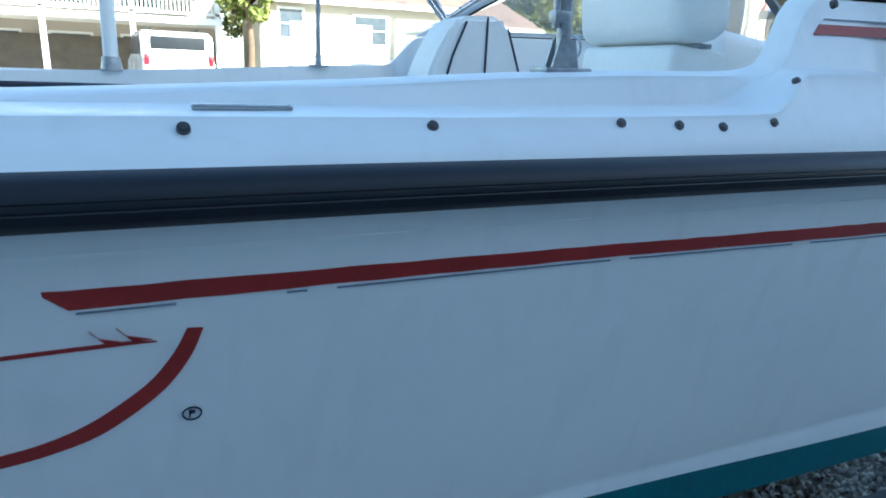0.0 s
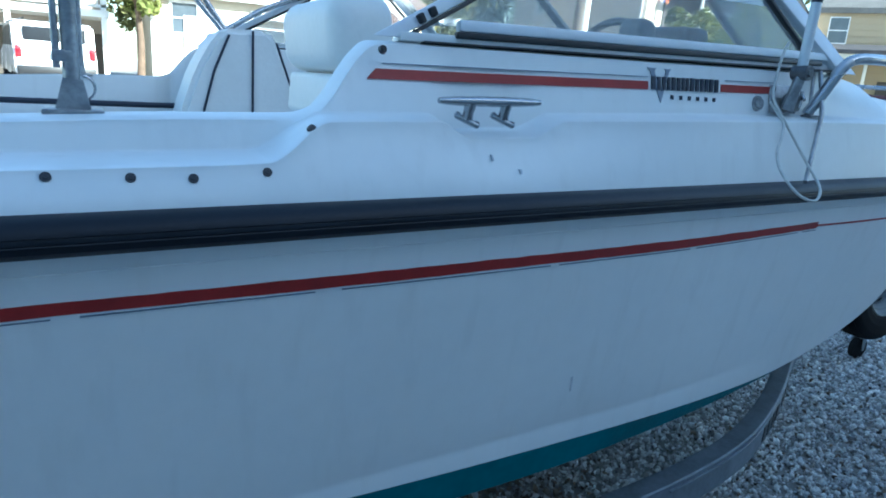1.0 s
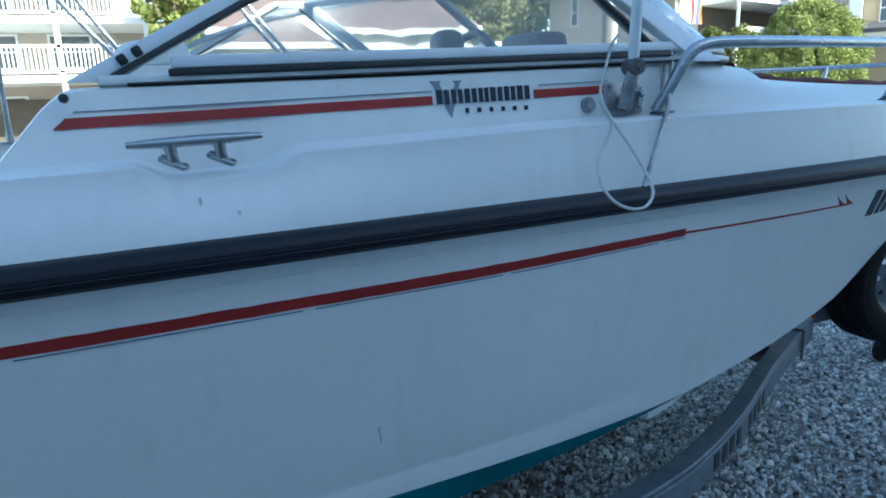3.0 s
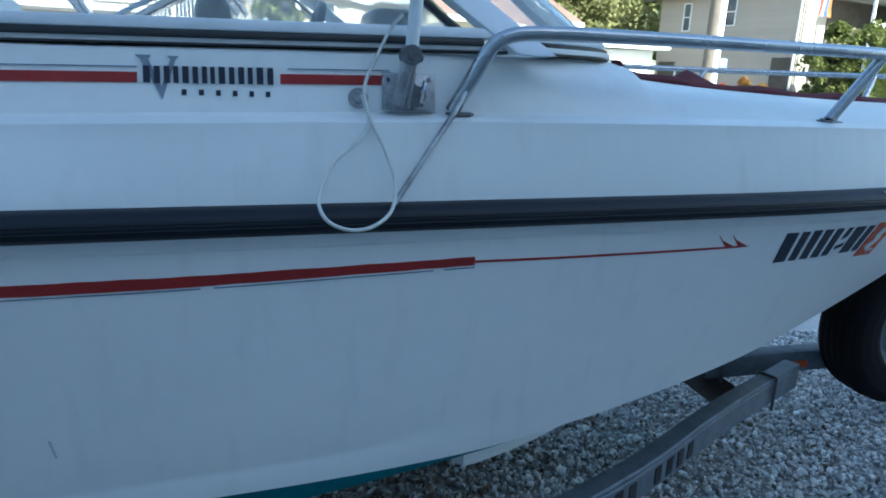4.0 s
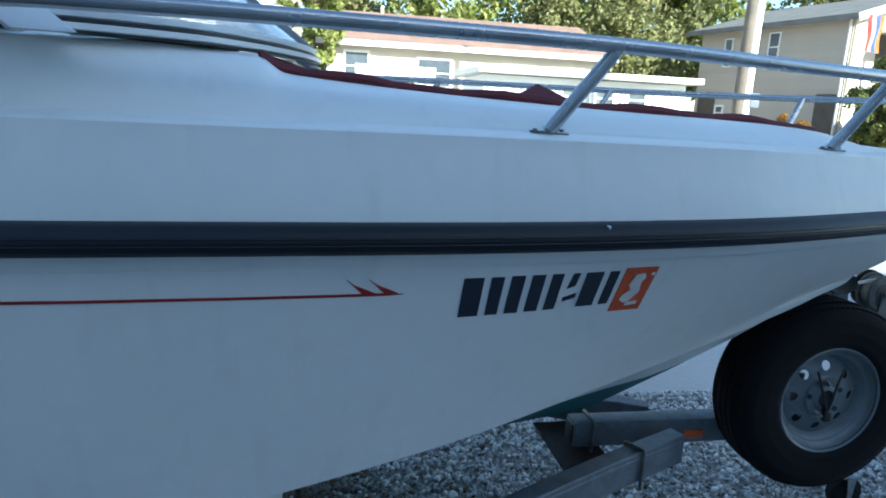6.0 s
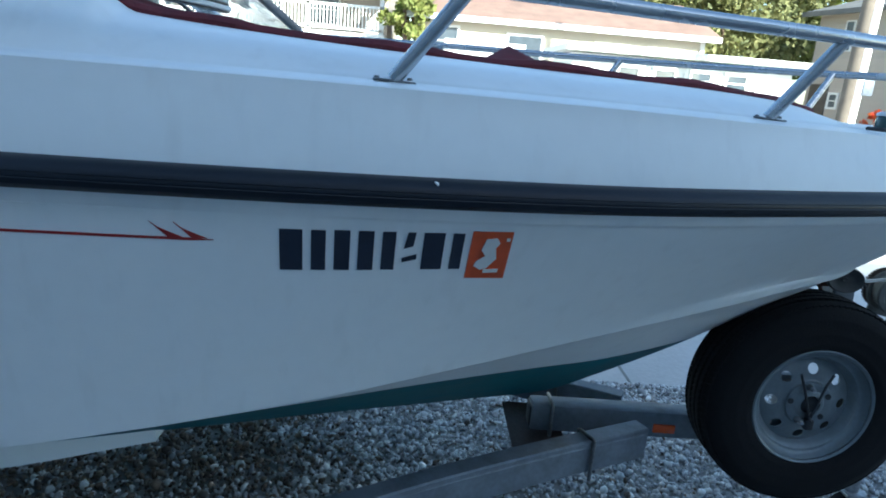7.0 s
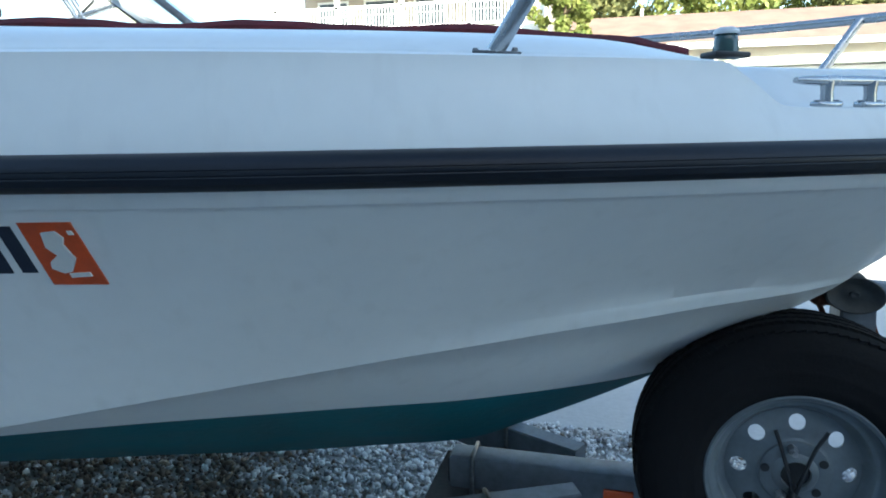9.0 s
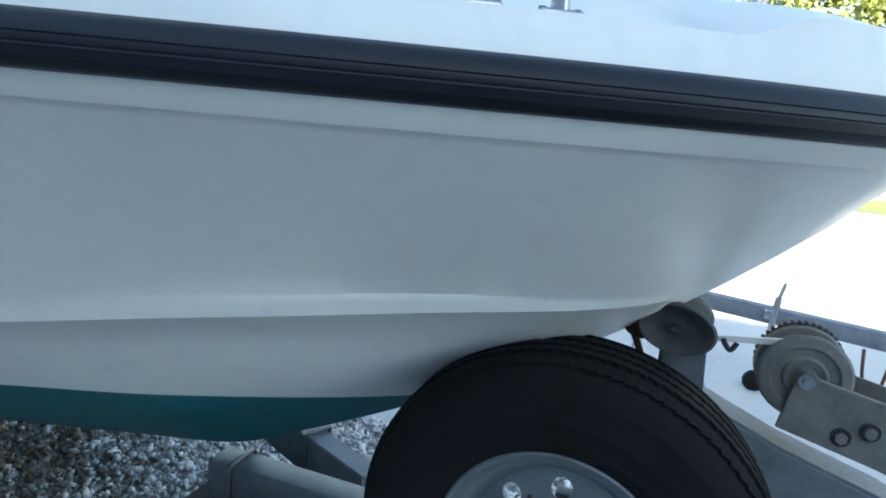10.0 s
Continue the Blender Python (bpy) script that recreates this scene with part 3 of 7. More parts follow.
def markings():
    top = smooth_line([-0.30, 0.2, 0.8, 1.3, 1.88], [1.242, 1.2385, 1.2345, 1.2335, 1.2415])
    low = smooth_line([-0.30, 0.2, 0.8, 1.3, 1.88], [1.223, 1.222, 1.216, 1.215, 1.226])
    bm = bmesh.new()
    X = np.linspace(-0.275, 1.876, 70)
    rnd = random.Random(4)
    strip(bm, [(-0.292, 1.2425, 1.238)] + [(float(x), top(x) + rnd.uniform(-.0006, .0006), low(x) + rnd.uniform(-.0006, .0006)) for x in X], side_point)
    bpart("stripe", bm, RED, "faded red hull stripe", 0)
    bm = bmesh.new()
    for a, b in ((-0.27, -0.19), (-0.09, -0.07), (-0.04, 0.30), (0.33, 0.62), (0.66, 1.05), (1.07, 1.42), (1.44, 1.80), (1.82, 1.876)):
        strip(bm, [(float(x), low(x) - 0.0035, low(x) - 0.0055) for x in np.linspace(a, b, 8)], side_point)
    bpart("pinstripe", bm, GREYPRINT, "worn thin grey pinstripe", 0)
    # thin harpoon line towards the bow
    mid = smooth_line([1.876, 2.1, 2.49], [1.2325, 1.230, 1.2285])
    bm = bmesh.new()
    strip(bm, [(float(x), mid(x) + 0.0022, mid(x) - 0.0022) for x in np.linspace(1.877, 2.462, 26)] + [(2.492, mid(2.49) + .0004, mid(2.49) - .0004)], side_point)
    for x in (2.403, 2.437):
        patch(bm, [(x, 1.256), (x + 0.012, 1.246), (x + 0.046, 1.2305), (x + 0.024, 1.2308)], side_point)
    bpart("harpoon_line", bm, RED, "thin red harpoon-shaped line", 0)
    bm = bmesh.new()
    strip(bm, [(float(x), 1.1835 + (x + .34) * .004, 1.1795 + (x + .34) * .004) for x in np.linspace(-0.9, -0.235, 16)] + [(-0.209, 1.1805, 1.1797)], side_point)
    for x in (-0.263, -0.241):
        patch(bm, [(x, 1.199), (x + 0.007, 1.190), (x + 0.028, 1.183), (x + 0.012, 1.1835)], side_point)
    bpart("harpoon_line", bm, RED, "thin red harpoon-shaped line", 0)
    # the swoosh at the stern
    bm = bmesh.new()
    out = [(-0.168, 1.190), (-0.180, 1.161), (-0.202, 1.129), (-0.230, 1.104), (-0.267, 1.080), (-0.302, 1.068), (-0.345, 1.060), (-0.42, 1.055), (-0.52, 1.06)]
    inn = [(-0.182, 1.1915), (-0.195, 1.166), (-0.217, 1.137), (-0.247, 1.113), (-0.280, 1.093), (-0.312, 1.081), (-0.35, 1.074), (-0.42, 1.069), (-0.52, 1.074)]
    edge = [bow_curve([(x, 0, z) for x, z in P], 4) for P in (out, inn)]
    front = [[bm.verts.new((p.x, side_point(p.x, p.z) - 0.0016, p.z)) for p in (o, o.lerp(i, 0.5), i)] for o, i in zip(*edge)]
    back = [[bm.verts.new((p.x, side_point(p.x, p.z) + 0.003, p.z)) for p in (o, i)] for o, i in zip(*edge)]
    for f0, f1, b0, b1 in zip(front, front[1:], back, back[1:]):
        for q in ((f0[0], f0[1], f1[1], f1[0]), (f0[1], f0[2], f1[2], f1[1]), (b0[0], f0[0], f1[0], b1[0]), (f0[2], b0[1], b1[1], f1[2])):
            bm.faces.new(q)
    bpart("swoosh", bm, RED, "curved red swoosh", 0)
    bm = bmesh.new()
    n = 20
    for k in range(n):
        a0, a1 = 2 * math.pi * k / n, 2 * math.pi * (k + 1) / n
        patch(bm, [(-0.184 + .0095 * math.cos(a), 1.088 + .0085 * math.sin(a)) for a in (a0, a1)] +
              [(-0.184 + .0083 * math.cos(a), 1.088 + .0073 * math.sin(a)) for a in (a1, a0)], side_point)
    patch(bm, [(-0.187, 1.0925), (-0.1855, 1.0925), (-0.1855, 1.0835), (-0.187, 1.0835)], side_point)
    patch(bm, [(-0.1855, 1.0925), (-0.181, 1.0915), (-0.181, 1.0885), (-0.1855, 1.088)], side_point)
    bpart("ring_mark", bm, NAVY, "small dark ring mark", 0)
    # registration mark as plain bars, and the validation sticker
    edges = [2.582, 2.629, 2.664, 2.701, 2.738, 2.772, 2.803, 2.850, 2.882]
    for k, (a, b) in enumerate(zip(edges, edges[1:])):
        bm = bmesh.new()
        g = 0.0065
        t, l = 1.252 + 0.001 * (k > 1), 1.180 + 0.0005 * k
        if k == 5:
            patch(bm, [(a + .012, t), (b - .006, t), (b - .010, l + .045), (a + .006, l + .04)], side_point)
            patch(bm, [(a + .003, l + .022), (b - .004, l + .03), (b - .004, l + .02), (a + .003, l + .014)], side_point)
        else:
            patch(bm, [(a + g, t), (b - g, t), (b - g - .003, l), (a + g - .003, l)], side_point)
        bpart("registration_bar", bm, NAVY, "" if k != 5 else "worn, partly peeled bar", 0)
    bm = bmesh.new()
    patch(bm, [(2.888, 1.258), (2.956, 1.258), (2.953, 1.162), (2.883, 1.164)], side_point)
    st = bpart("sticker", bm, ORANGE, "orange sticker with a white patch", 0)
    bm = bmesh.new()
    patch(bm, [(2.912, 1.244), (2.930, 1.246), (2.936, 1.236), (2.930, 1.226), (2.934, 1.205), (2.918, 1.184), (2.908, 1.182), (2.896, 1.190), (2.900, 1.200), (2.914, 1.210), (2.906, 1.222)], side_point, 0.004)
    patch(bm, [(2.914, 1.182), (2.940, 1.183), (2.940, 1.176), (2.914, 1.175)], side_point, 0.004)
    patch(bm, [(2.946, 1.246), (2.952, 1.246), (2.952, 1.240), (2.946, 1.240)], side_point, 0.004)
    bpart("patch", bm, VINYL, "", 0, st)
    # upper stripe and model mark on the cabin side
    for a, b in ((0.752, 1.336), (1.551, 1.732)):
        bm = bmesh.new()
        L = [(float(x), 1.5235 + (x - .75) * .0215, 1.5075 + (x - .75) * .0215) for x in np.linspace(a, b, 16)]
        if a < 1:
            L = [(0.736, 1.5085, 1.5070)] + L
        strip(bm, L, cabin_point)
        bpart("upper_stripe", bm, RED, "red stripe on the cabin side", 0)
        bm = bmesh.new()
        strip(bm, [(float(x), 1.5325 + (x - .75) * .0215, 1.5308 + (x - .75) * .0215) for x in np.linspace(a + 0.012, b, 14)], cabin_point)
        bpart("pinstripe", bm, GREYPRINT, "", 0)
    bm = bmesh.new()
    patch(bm, [(1.334, 1.562), (1.357, 1.562), (1.352, 1.557), (1.371, 1.515), (1.385, 1.557), (1.380, 1.562), (1.398, 1.562), (1.393, 1.557), (1.371, 1.496), (1.341, 1.556)], cabin_point)
    bpart("emblem", bm, GREYPRINT, "grey wedge-shaped emblem", 0)
    word = [1.342, 1.372, 1.399, 1.428, 1.453, 1.483, 1.511, 1.543]
    for a, b in zip(word, word[1:]):
        bm = bmesh.new()
        hi, lo, w_ = 1.546 + (a - 1.34) * .02, 1.5205 + (a - 1.34) * .015, (b - a)
        patch(bm, [(a + .003, hi), (a + w_ * 0.42, hi), (a + w_ * 0.42, lo), (a + .003, lo)], cabin_point, 0.0035)
        bpart("word_bar", bm, NAVY, "", 0)
        bm = bmesh.new()
        patch(bm, [(a + w_ * 0.62, hi), (b - .003, hi), (b - .003, lo), (a + w_ * 0.62, lo)], cabin_point, 0.0035)
        bpart("word_bar", bm, NAVY, "", 0)
    for k in range(6):
        a = 1.400 + k * 0.0255
        bm = bmesh.new()
        patch(bm, [(a, 1.512), (a + .007, 1.512), (a + .007, 1.5035), (a, 1.5035)], cabin_point, 0.0025)
        bpart("word_bar", bm, NAVY, "", 0)
    # scuffs
    for poly, surf in (([(1.172, .955), (1.176, .956), (1.181, .921), (1.178, .920)], side_point),
                       ([(.968, 1.380), (.973, 1.380), (.972, 1.373), (.969, 1.373)], cabin_point),
                       ([(.917, 1.402), (.920, 1.402), (.9205, 1.393), (.918, 1.393)], cabin_point)):
        bm = bmesh.new()
        patch(bm, poly, surf, 0.001)
        bpart("scuff", bm, SCUFF, "", 0)


markings()


def build_screws():
    spots = [(-0.63, 0.755, 1.37), (-0.174, 0.786, 1.374), (0.067, 0.808, 1.376), (0.307, 0.816, 1.380), (0.393, 0.816, 1.378), (0.463, 0.820, 1.376), (0.555, 0.824, 1.382), (0.625, 0.846, 1.436), (0.756, 0.931, 1.552)]
    for x, y, z in spots:
        bm = bmesh.new()
        n = Vector((0, -0.86, 0.51)) if z < 1.5 else Vector((0, -0.97, 0.25))
        c = Vector((x, min(y, gunwale_point(x, z)) if z < 1.42 else gunwale_point(x, z) if z < 1.5 else y, z))
        cyl(bm, c - n * (0.012 if z < 1.42 else 0.003), c + n * 0.0024, 0.0070, 0.0060, 18)
        cyl(bm, c + n * 0.002, c + n * 0.0036, 0.0036, 0.0030, 10)
        bpart("snap_cap", bm, SCREWCAP, "", 30)


build_screws()


def build_cleat(p, q, drop, feet, foot_dir, pad_dir, label=""):
    """A two-legged cleat with its horn from p to q."""
    P, Q = Vector(p), Vector(q)
    d = (Q - P)
    bm = bmesh.new()
    n = 14
    pts = [P + d * (k / n) for k in range(n + 1)]
    rad = [0.0055 + 0.0045 * math.sin(math.pi * min(1, max(0, k / n))) ** 0.6 for k in range(n + 1)]
    tube(bm, pts, rad, 12, True, 0.8)
    horn = bpart("cleat", bm, STEEL, label or "polished steel cleat", 50)
    for f in feet:
        bm = bmesh.new()
        a = P + d * f
        b = a + Vector(foot_dir) * 0.012 - Vector((0, 0, drop))
        along = Vector(pad_dir).normalized()
        tube(bm, [a, a * 0.5 + b * 0.5, b], [0.0105, 0.0085, 0.0095], 12)
        side = along.cross(Vector((0, 0, 1))).normalized()
        rot = Matrix((along, side, along.cross(side) * -1)).transposed().to_4x4()
        box(bm, b, (0.044, 0.021, 0.010), 0.0045, rot, 0, 3)
        leg = bpart("leg", bm, STEEL, "", 40, horn)
        for k in (-0.017, 0.017):
            bm = bmesh.new()
            c = b + along * k
            n = (along.cross(side) * -1) if (along.cross(side) * -1).z > 0 else along.cross(side)
            cyl(bm, c + n * 0.002, c + n * 0.0065, 0.0042, 0.0036, 10)
            bpart("screw", bm, DARKSTEEL, "", 30, leg)


build_cleat((0.829, 0.876, 1.482), (1.019, 0.878, 1.486), 0.031, (0.30, 0.66), (0.3, 1.3, 0), (0.047, -0.022, -0.022))
build_cleat((3.873, 1.402, 1.426), (4.035, 1.489, 1.424), 0.034, (0.30, 0.72), (0.1, 0, 0), (0.162, 0.087, 0))
build_cleat((0.829, 2 * MID - 0.876, 1.482), (1.019, 2 * MID - 0.878, 1.486), 0.031, (0.30, 0.66), (0.3, -1.3, 0), (0.047, 0.022, -0.022))


def build_bow_rail():
    r = 0.0128
    line = [(1.838, 0.948, 1.488), (1.866, 0.935, 1.540), (1.897, 0.923, 1.596), (1.932, 0.919, 1.6175), (2.0, 0.919, 1.6235), (2.13, 0.933, 1.6255), (2.35, 0.963, 1.6275), (2.858, 1.048, 1.630), (3.25, 1.140, 1.626),
            (3.572, 1.232, 1.624), (3.95, 1.38, 1.622), (4.26, 1.545, 1.622), (4.43, 1.72, 1.622), (4.49, MID, 1.622)]
    full = line + [(x, 2 * MID - y, z) for x, y, z in reversed(line[:-1])]
    bm = bmesh.new()
    tube(bm, bow_curve(full, 6), r, 12)
    rail = bpart("bow_rail", bm, STEEL, "stainless steel bow rail", 60)
    for side in (0, 1):
        for b, t in (((2.742, 1.058, 1.4835), (2.852, 1.049, 1.628)), ((3.462, 1.259, 1.4690), (3.566, 1.232, 1.622)), ((4.13, 1.60, 1.450), (4.25, 1.545, 1.620))):
            b, t = [Vector((p[0], p[1] if not side else 2 * MID - p[1], p[2])) for p in (b, t)]
            bm = bmesh.new()
            cyl(bm, b, t, 0.0125, None, 12)
            bpart("post", bm, STEEL, "", 50, rail)
            bm = bmesh.new()
            ang = math.atan2(0.28 if not side else -0.28, 1)
            box(bm, b + Vector((0.002, 0, -0.002)), (0.066, 0.024, 0.0035), 0.0015, pose(0, 0, 0, 0, 3, math.degrees(ang)))
            for s in (-0.026, 0.026):
                cyl(bm, b + Vector((s, s * math.tan(ang), 0.000)), b + Vector((s, s * math.tan(ang), 0.0045)), 0.005, 0.0035, 8)
            bpart("base_plate", bm, DARKSTEEL, "", 40, rail)
        f = Vector((1.838, 0.948 if not side else 2 * MID - 0.948, 1.486))
        bm = bmesh.new()
        box(bm, f + Vector((0.014, -0.004 if not side else 0.004, -0.001)), (0.046, 0.026, 0.005), 0.002)
        bpart("base_plate", bm, DARKSTEEL, "", 40, rail)
    # the strut down to the rub rail
    bm = bmesh.new()
    cyl(bm, (1.722, 0.842, 1.348), (1.834, 0.908, 1.491), 0.0048, None, 10)
    cyl(bm, (1.834, 0.908, 1.491), (1.905, 0.978, 1.588), 0.0048, None, 10)
    cyl(bm, (1.850, 0.950, 1.489), (1.893, 0.985, 1.580), 0.0042, None, 10)
    bpart("strut", bm, DULLSTEEL, "thin steel strut", 50, rail)


build_bow_rail()


# ---- windshield ----
def pane(name, quad, thick, parent):
    bm = bmesh.new()
    A = [Vector(p) for p in quad]
    n = (A[1] - A[0]).cross(A[-1] - A[0]).normalized() * thick / 2
    F = [bm.verts.new(p + n) for p in A]
    B = [bm.verts.new(p - n) for p in A]
    bm.faces.new(F)
    bm.faces.new(list(reversed(B)))
    for k in range(len(A)):
        j = (k + 1) % len(A)
        bm.faces.new((F[k], B[k], B[j], F[j]))
    bmesh.ops.recalc_face_normals(bm, faces=bm.faces[:])
    ob = bpart(name, bm, GLASS, "", 0, parent)
    ob.visible_shadow = False
    return ob


def bar(bm, p, q, w, t, up):
    """A flat frame bar from p to q, w wide in the pane's plane, t thick."""
    p, q, up = Vector(p), Vector(q), Vector(up)
    d = (q - p).normalized()
    n = up.normalized()
    s = n.cross(d).normalized()
    n = d.cross(s)
    rot = Matrix((d, s, n)).transposed().to_4x4()
    box(bm, (p + q) / 2, ((q - p).length, w, t), min(w, t) * 0.2, rot)


def trim_below(bm, z):
    """Cuts a bar off level at height z."""
    g = bm.verts[:] + bm.edges[:] + bm.faces[:]
    r = bmesh.ops.bisect_plane(bm, geom=g, plane_co=(0, 0, z), plane_no=(0, 0, -1), clear_outer=True)
    bmesh.ops.contextual_create(bm, geom=[e for e in r["geom_cut"] if isinstance(e, bmesh.types.BMEdge)])


def ribbon(bm, low, w, h):
    """A bar of w by h that follows a level curve."""
    rings = []
    for i, p in enumerate(low):
        d = (low[min(i + 1, len(low) - 1)] - low[max(i - 1, 0)]).normalized()
        n = Vector((d.y, -d.x, 0)).normalized() * w / 2
        u = Vector((0, 0, h / 2))
        rings.append([bm.verts.new(p + n * a + u * b) for a, b in ((-1, -1), (0.8, -1), (1, -0.7), (1, 0.7), (0.8, 1), (-1, 1))])
    for a, b in zip(rings, rings[1:]):
        for k in range(6):
            bm.faces.new((a[k], a[(k + 1) % 6], b[(k + 1) % 6], b[k]))
    bm.faces.new(rings[0])
    bm.faces.new(rings[-1])
    bmesh.ops.recalc_face_normals(bm, faces=bm.faces[:])


def build_windshield():
    bm = bmesh.new()
    up = (0, -1, 0.2)
    bar(bm, (0.905, 0.970, 1.6005), (1.93, 0.984, 1.6210), 0.019, 0.018, up)
    ws = bpart("windshield", bm, ALU, "aluminium-framed wrap-around windshield", 40)
    for side in (0, 1):
        def M(p):
            return (p[0], p[1] if not side else 2 * MID - p[1], p[2])
        ups = (0, -1 if not side else 1, 0.2)
        if side:
            bm = bmesh.new()
            bar(bm, M((0.905, 0.970, 1.6005)), M((1.93, 0.984, 1.6210)), 0.019, 0.018, ups)
            bpart("sill", bm, ALU, "", 40, ws)
        A0, A1, B1 = (0.775, 0.975, 1.572), (1.40, 1.045, 1.918), (1.535, 1.075, 1.918)
        bm = bmesh.new()
        foot = Vector(A0) * 2 - Vector(A0).lerp(Vector(A1), 0.06)
        bar(bm, M(foot), M(A1), 0.022, 0.016, ups)
        trim_below(bm, 1.5745)
        bpart("raked_frame", bm, ALU, "", 40, ws)
        bm = bmesh.new()
        bar(bm, M((0.795, 0.976, 1.565)), M((1.425, 1.05, 1.914)), 0.007, 0.020, ups)
        trim_below(bm, 1.576)
        bpart("gasket", bm, BLACK, "", 40, ws)
        for f in (0.10, 0.135, 0.42, 0.455, 0.60, 0.82, 0.855):
            bm = bmesh.new()
            c = Vector(M(A0)).lerp(Vector(M(A1)), f)
            box(bm, c + Vector((0, -0.010 if not side else 0.010, 0)), (0.014, 0.010, 0.016), 0.003, pose(0, 0, 0, 0, -29, 0))
            bpart("clip", bm, BLACK, "", 40, ws)
        bm = bmesh.new()
        bar(bm, M(A1), M(B1), 0.030, 0.020, ups)
        bpart("top_frame", bm, ALU, "", 40, ws)
        bm = bmesh.new()
        foot = Vector((1.980, 0.980, 1.598))
        foot += (foot - Vector(B1)) * 0.10
        bar(bm, M(foot), M(B1), 0.052, 0.022, (0.45, -1 if not side else 1, 0.2))
        trim_below(bm, 1.589)
        bpart("corner_post", bm, ALU, "", 40, ws)
        bm = bmesh.new()
        bar(bm, M((1.868, 0.988, 1.612)), M((1.50, 1.062, 1.912)), 0.009, 0.022, ups)
        bpart("gasket", bm, BLACK, "", 40, ws)
        pane("side_pane", [M(p) for p in ((0.83, 0.978, 1.598), (1.875, 0.992, 1.620), (1.52, 1.066, 1.912), (1.42, 1.05, 1.912))], 0.005, ws)
        bm = bmesh.new()
        bar(bm, M((0.80, 0.982, 1.5741)), M((1.96, 0.996, 1.5973)), 0.014, 0.032, ups)
        bpart("sill_base", bm, GEL_DECK, "white sill moulding", 40, ws)
        # black channel under the sill
        bm = bmesh.new()
        bar(bm, M((0.90, 0.968, 1.5856)), M((1.90, 0.980, 1.6056)), 0.0104, 0.014, ups)
        bpart("channel", bm, BLACK, "black rubber channel", 40, ws)
        bm = bmesh.new()
        bar(bm, M((0.84, 0.969, 1.5693)), M((1.95, 0.983, 1.5915)), 0.0030, 0.014, ups)
        bpart("seal", bm, BLACK, "", 40, ws)
        # front panes
        C0, C1 = (2.34, 1.52, 1.612), (1.93, 1.54, 1.925)
        n2 = (1, -0.6 if not side else 0.6, 0.9)
        plan = [(1.935, 0.999), (2.00, 1.010), (2.09, 1.048), (2.19, 1.118), (2.275, 1.26), (2.322, 1.40), (2.34, 1.52)]
        head = [(1.545, 1.080), (1.59, 1.088), (1.66, 1.105), (1.765, 1.165), (1.85, 1.29), (1.90, 1.42), (1.93, 1.54)]

        def around(line, z0, z1, off=0.0):
            n_ = len(line) - 1
            return bow_curve([M((x + off, y - off, z0 + (z1 - z0) * k / n_)) for k, (x, y) in enumerate(line)], 4)
        for name_, m_, z0, z1, off, w_, h_, lab in (("sill", ALU, 1.6175, 1.6205, -0.003, 0.018, 0.012, ""), ("channel", BLACK, 1.6075, 1.6105, 0.0, 0.020, 0.0070, ""),
                                                ("sill_base", GEL_DECK, 1.5990, 1.6020, 0.003, 0.026, 0.0100, "white sill moulding"), ("seal", BLACK, 1.592, 1.595, 0.002, 0.022, 0.0035, "")):
            bm = bmesh.new()
            ribbon(bm, around(plan, z0, z1, off), w_ * (1 if not side else -1), h_)
            bpart(name_, bm, m_, lab, 40, ws)
        bm = bmesh.new()
        bar(bm, M(B1), M(C1), 0.028, 0.02, n2)
        bpart("top_frame", bm, ALU, "", 40, ws)
        bm = bmesh.new()
        bar(bm, M(C0), M(C1), 0.034, 0.022, n2)
        bpart("centre_post", bm, DARKSTEEL, "dark metal centre post", 40, ws)
        bm = bmesh.new()
        lo, hi = around(plan, 1.612, 1.618), around(head, 1.915, 1.925)
        rows_ = [[bm.verts.new(p_.lerp(q_, k / 4)) for k in range(5)] for p_, q_ in zip(lo, hi)]
        for r0, r1 in zip(rows_, rows_[1:]):
            for k in range(4):
                bm.faces.new((r0[k], r0[k + 1], r1[k + 1], r1[k]))
        bmesh.ops.recalc_face_normals(bm, faces=bm.faces[:])
        bmesh.ops.solidify(bm, geom=bm.faces[:], thickness=0.005)
        ob = bpart("front_pane", bm, GLASS, "", 60, ws)
        ob.visible_shadow = False
        # vent slots in the hood
        for k in range(2):
            bm = bmesh.new()
            a, b = Vector(M((2.00 + k * .012, 1.055 - k * 0.03, 1.5935))), Vector(M((2.21 + k * .012, 1.185 - k * .03, 1.5905)))
            bar(bm, a, b, 0.014, 0.004, (0, 0, 1))
            bpart("vent", bm, BLACK, "black hood vent", 40, ws)


build_windshield()


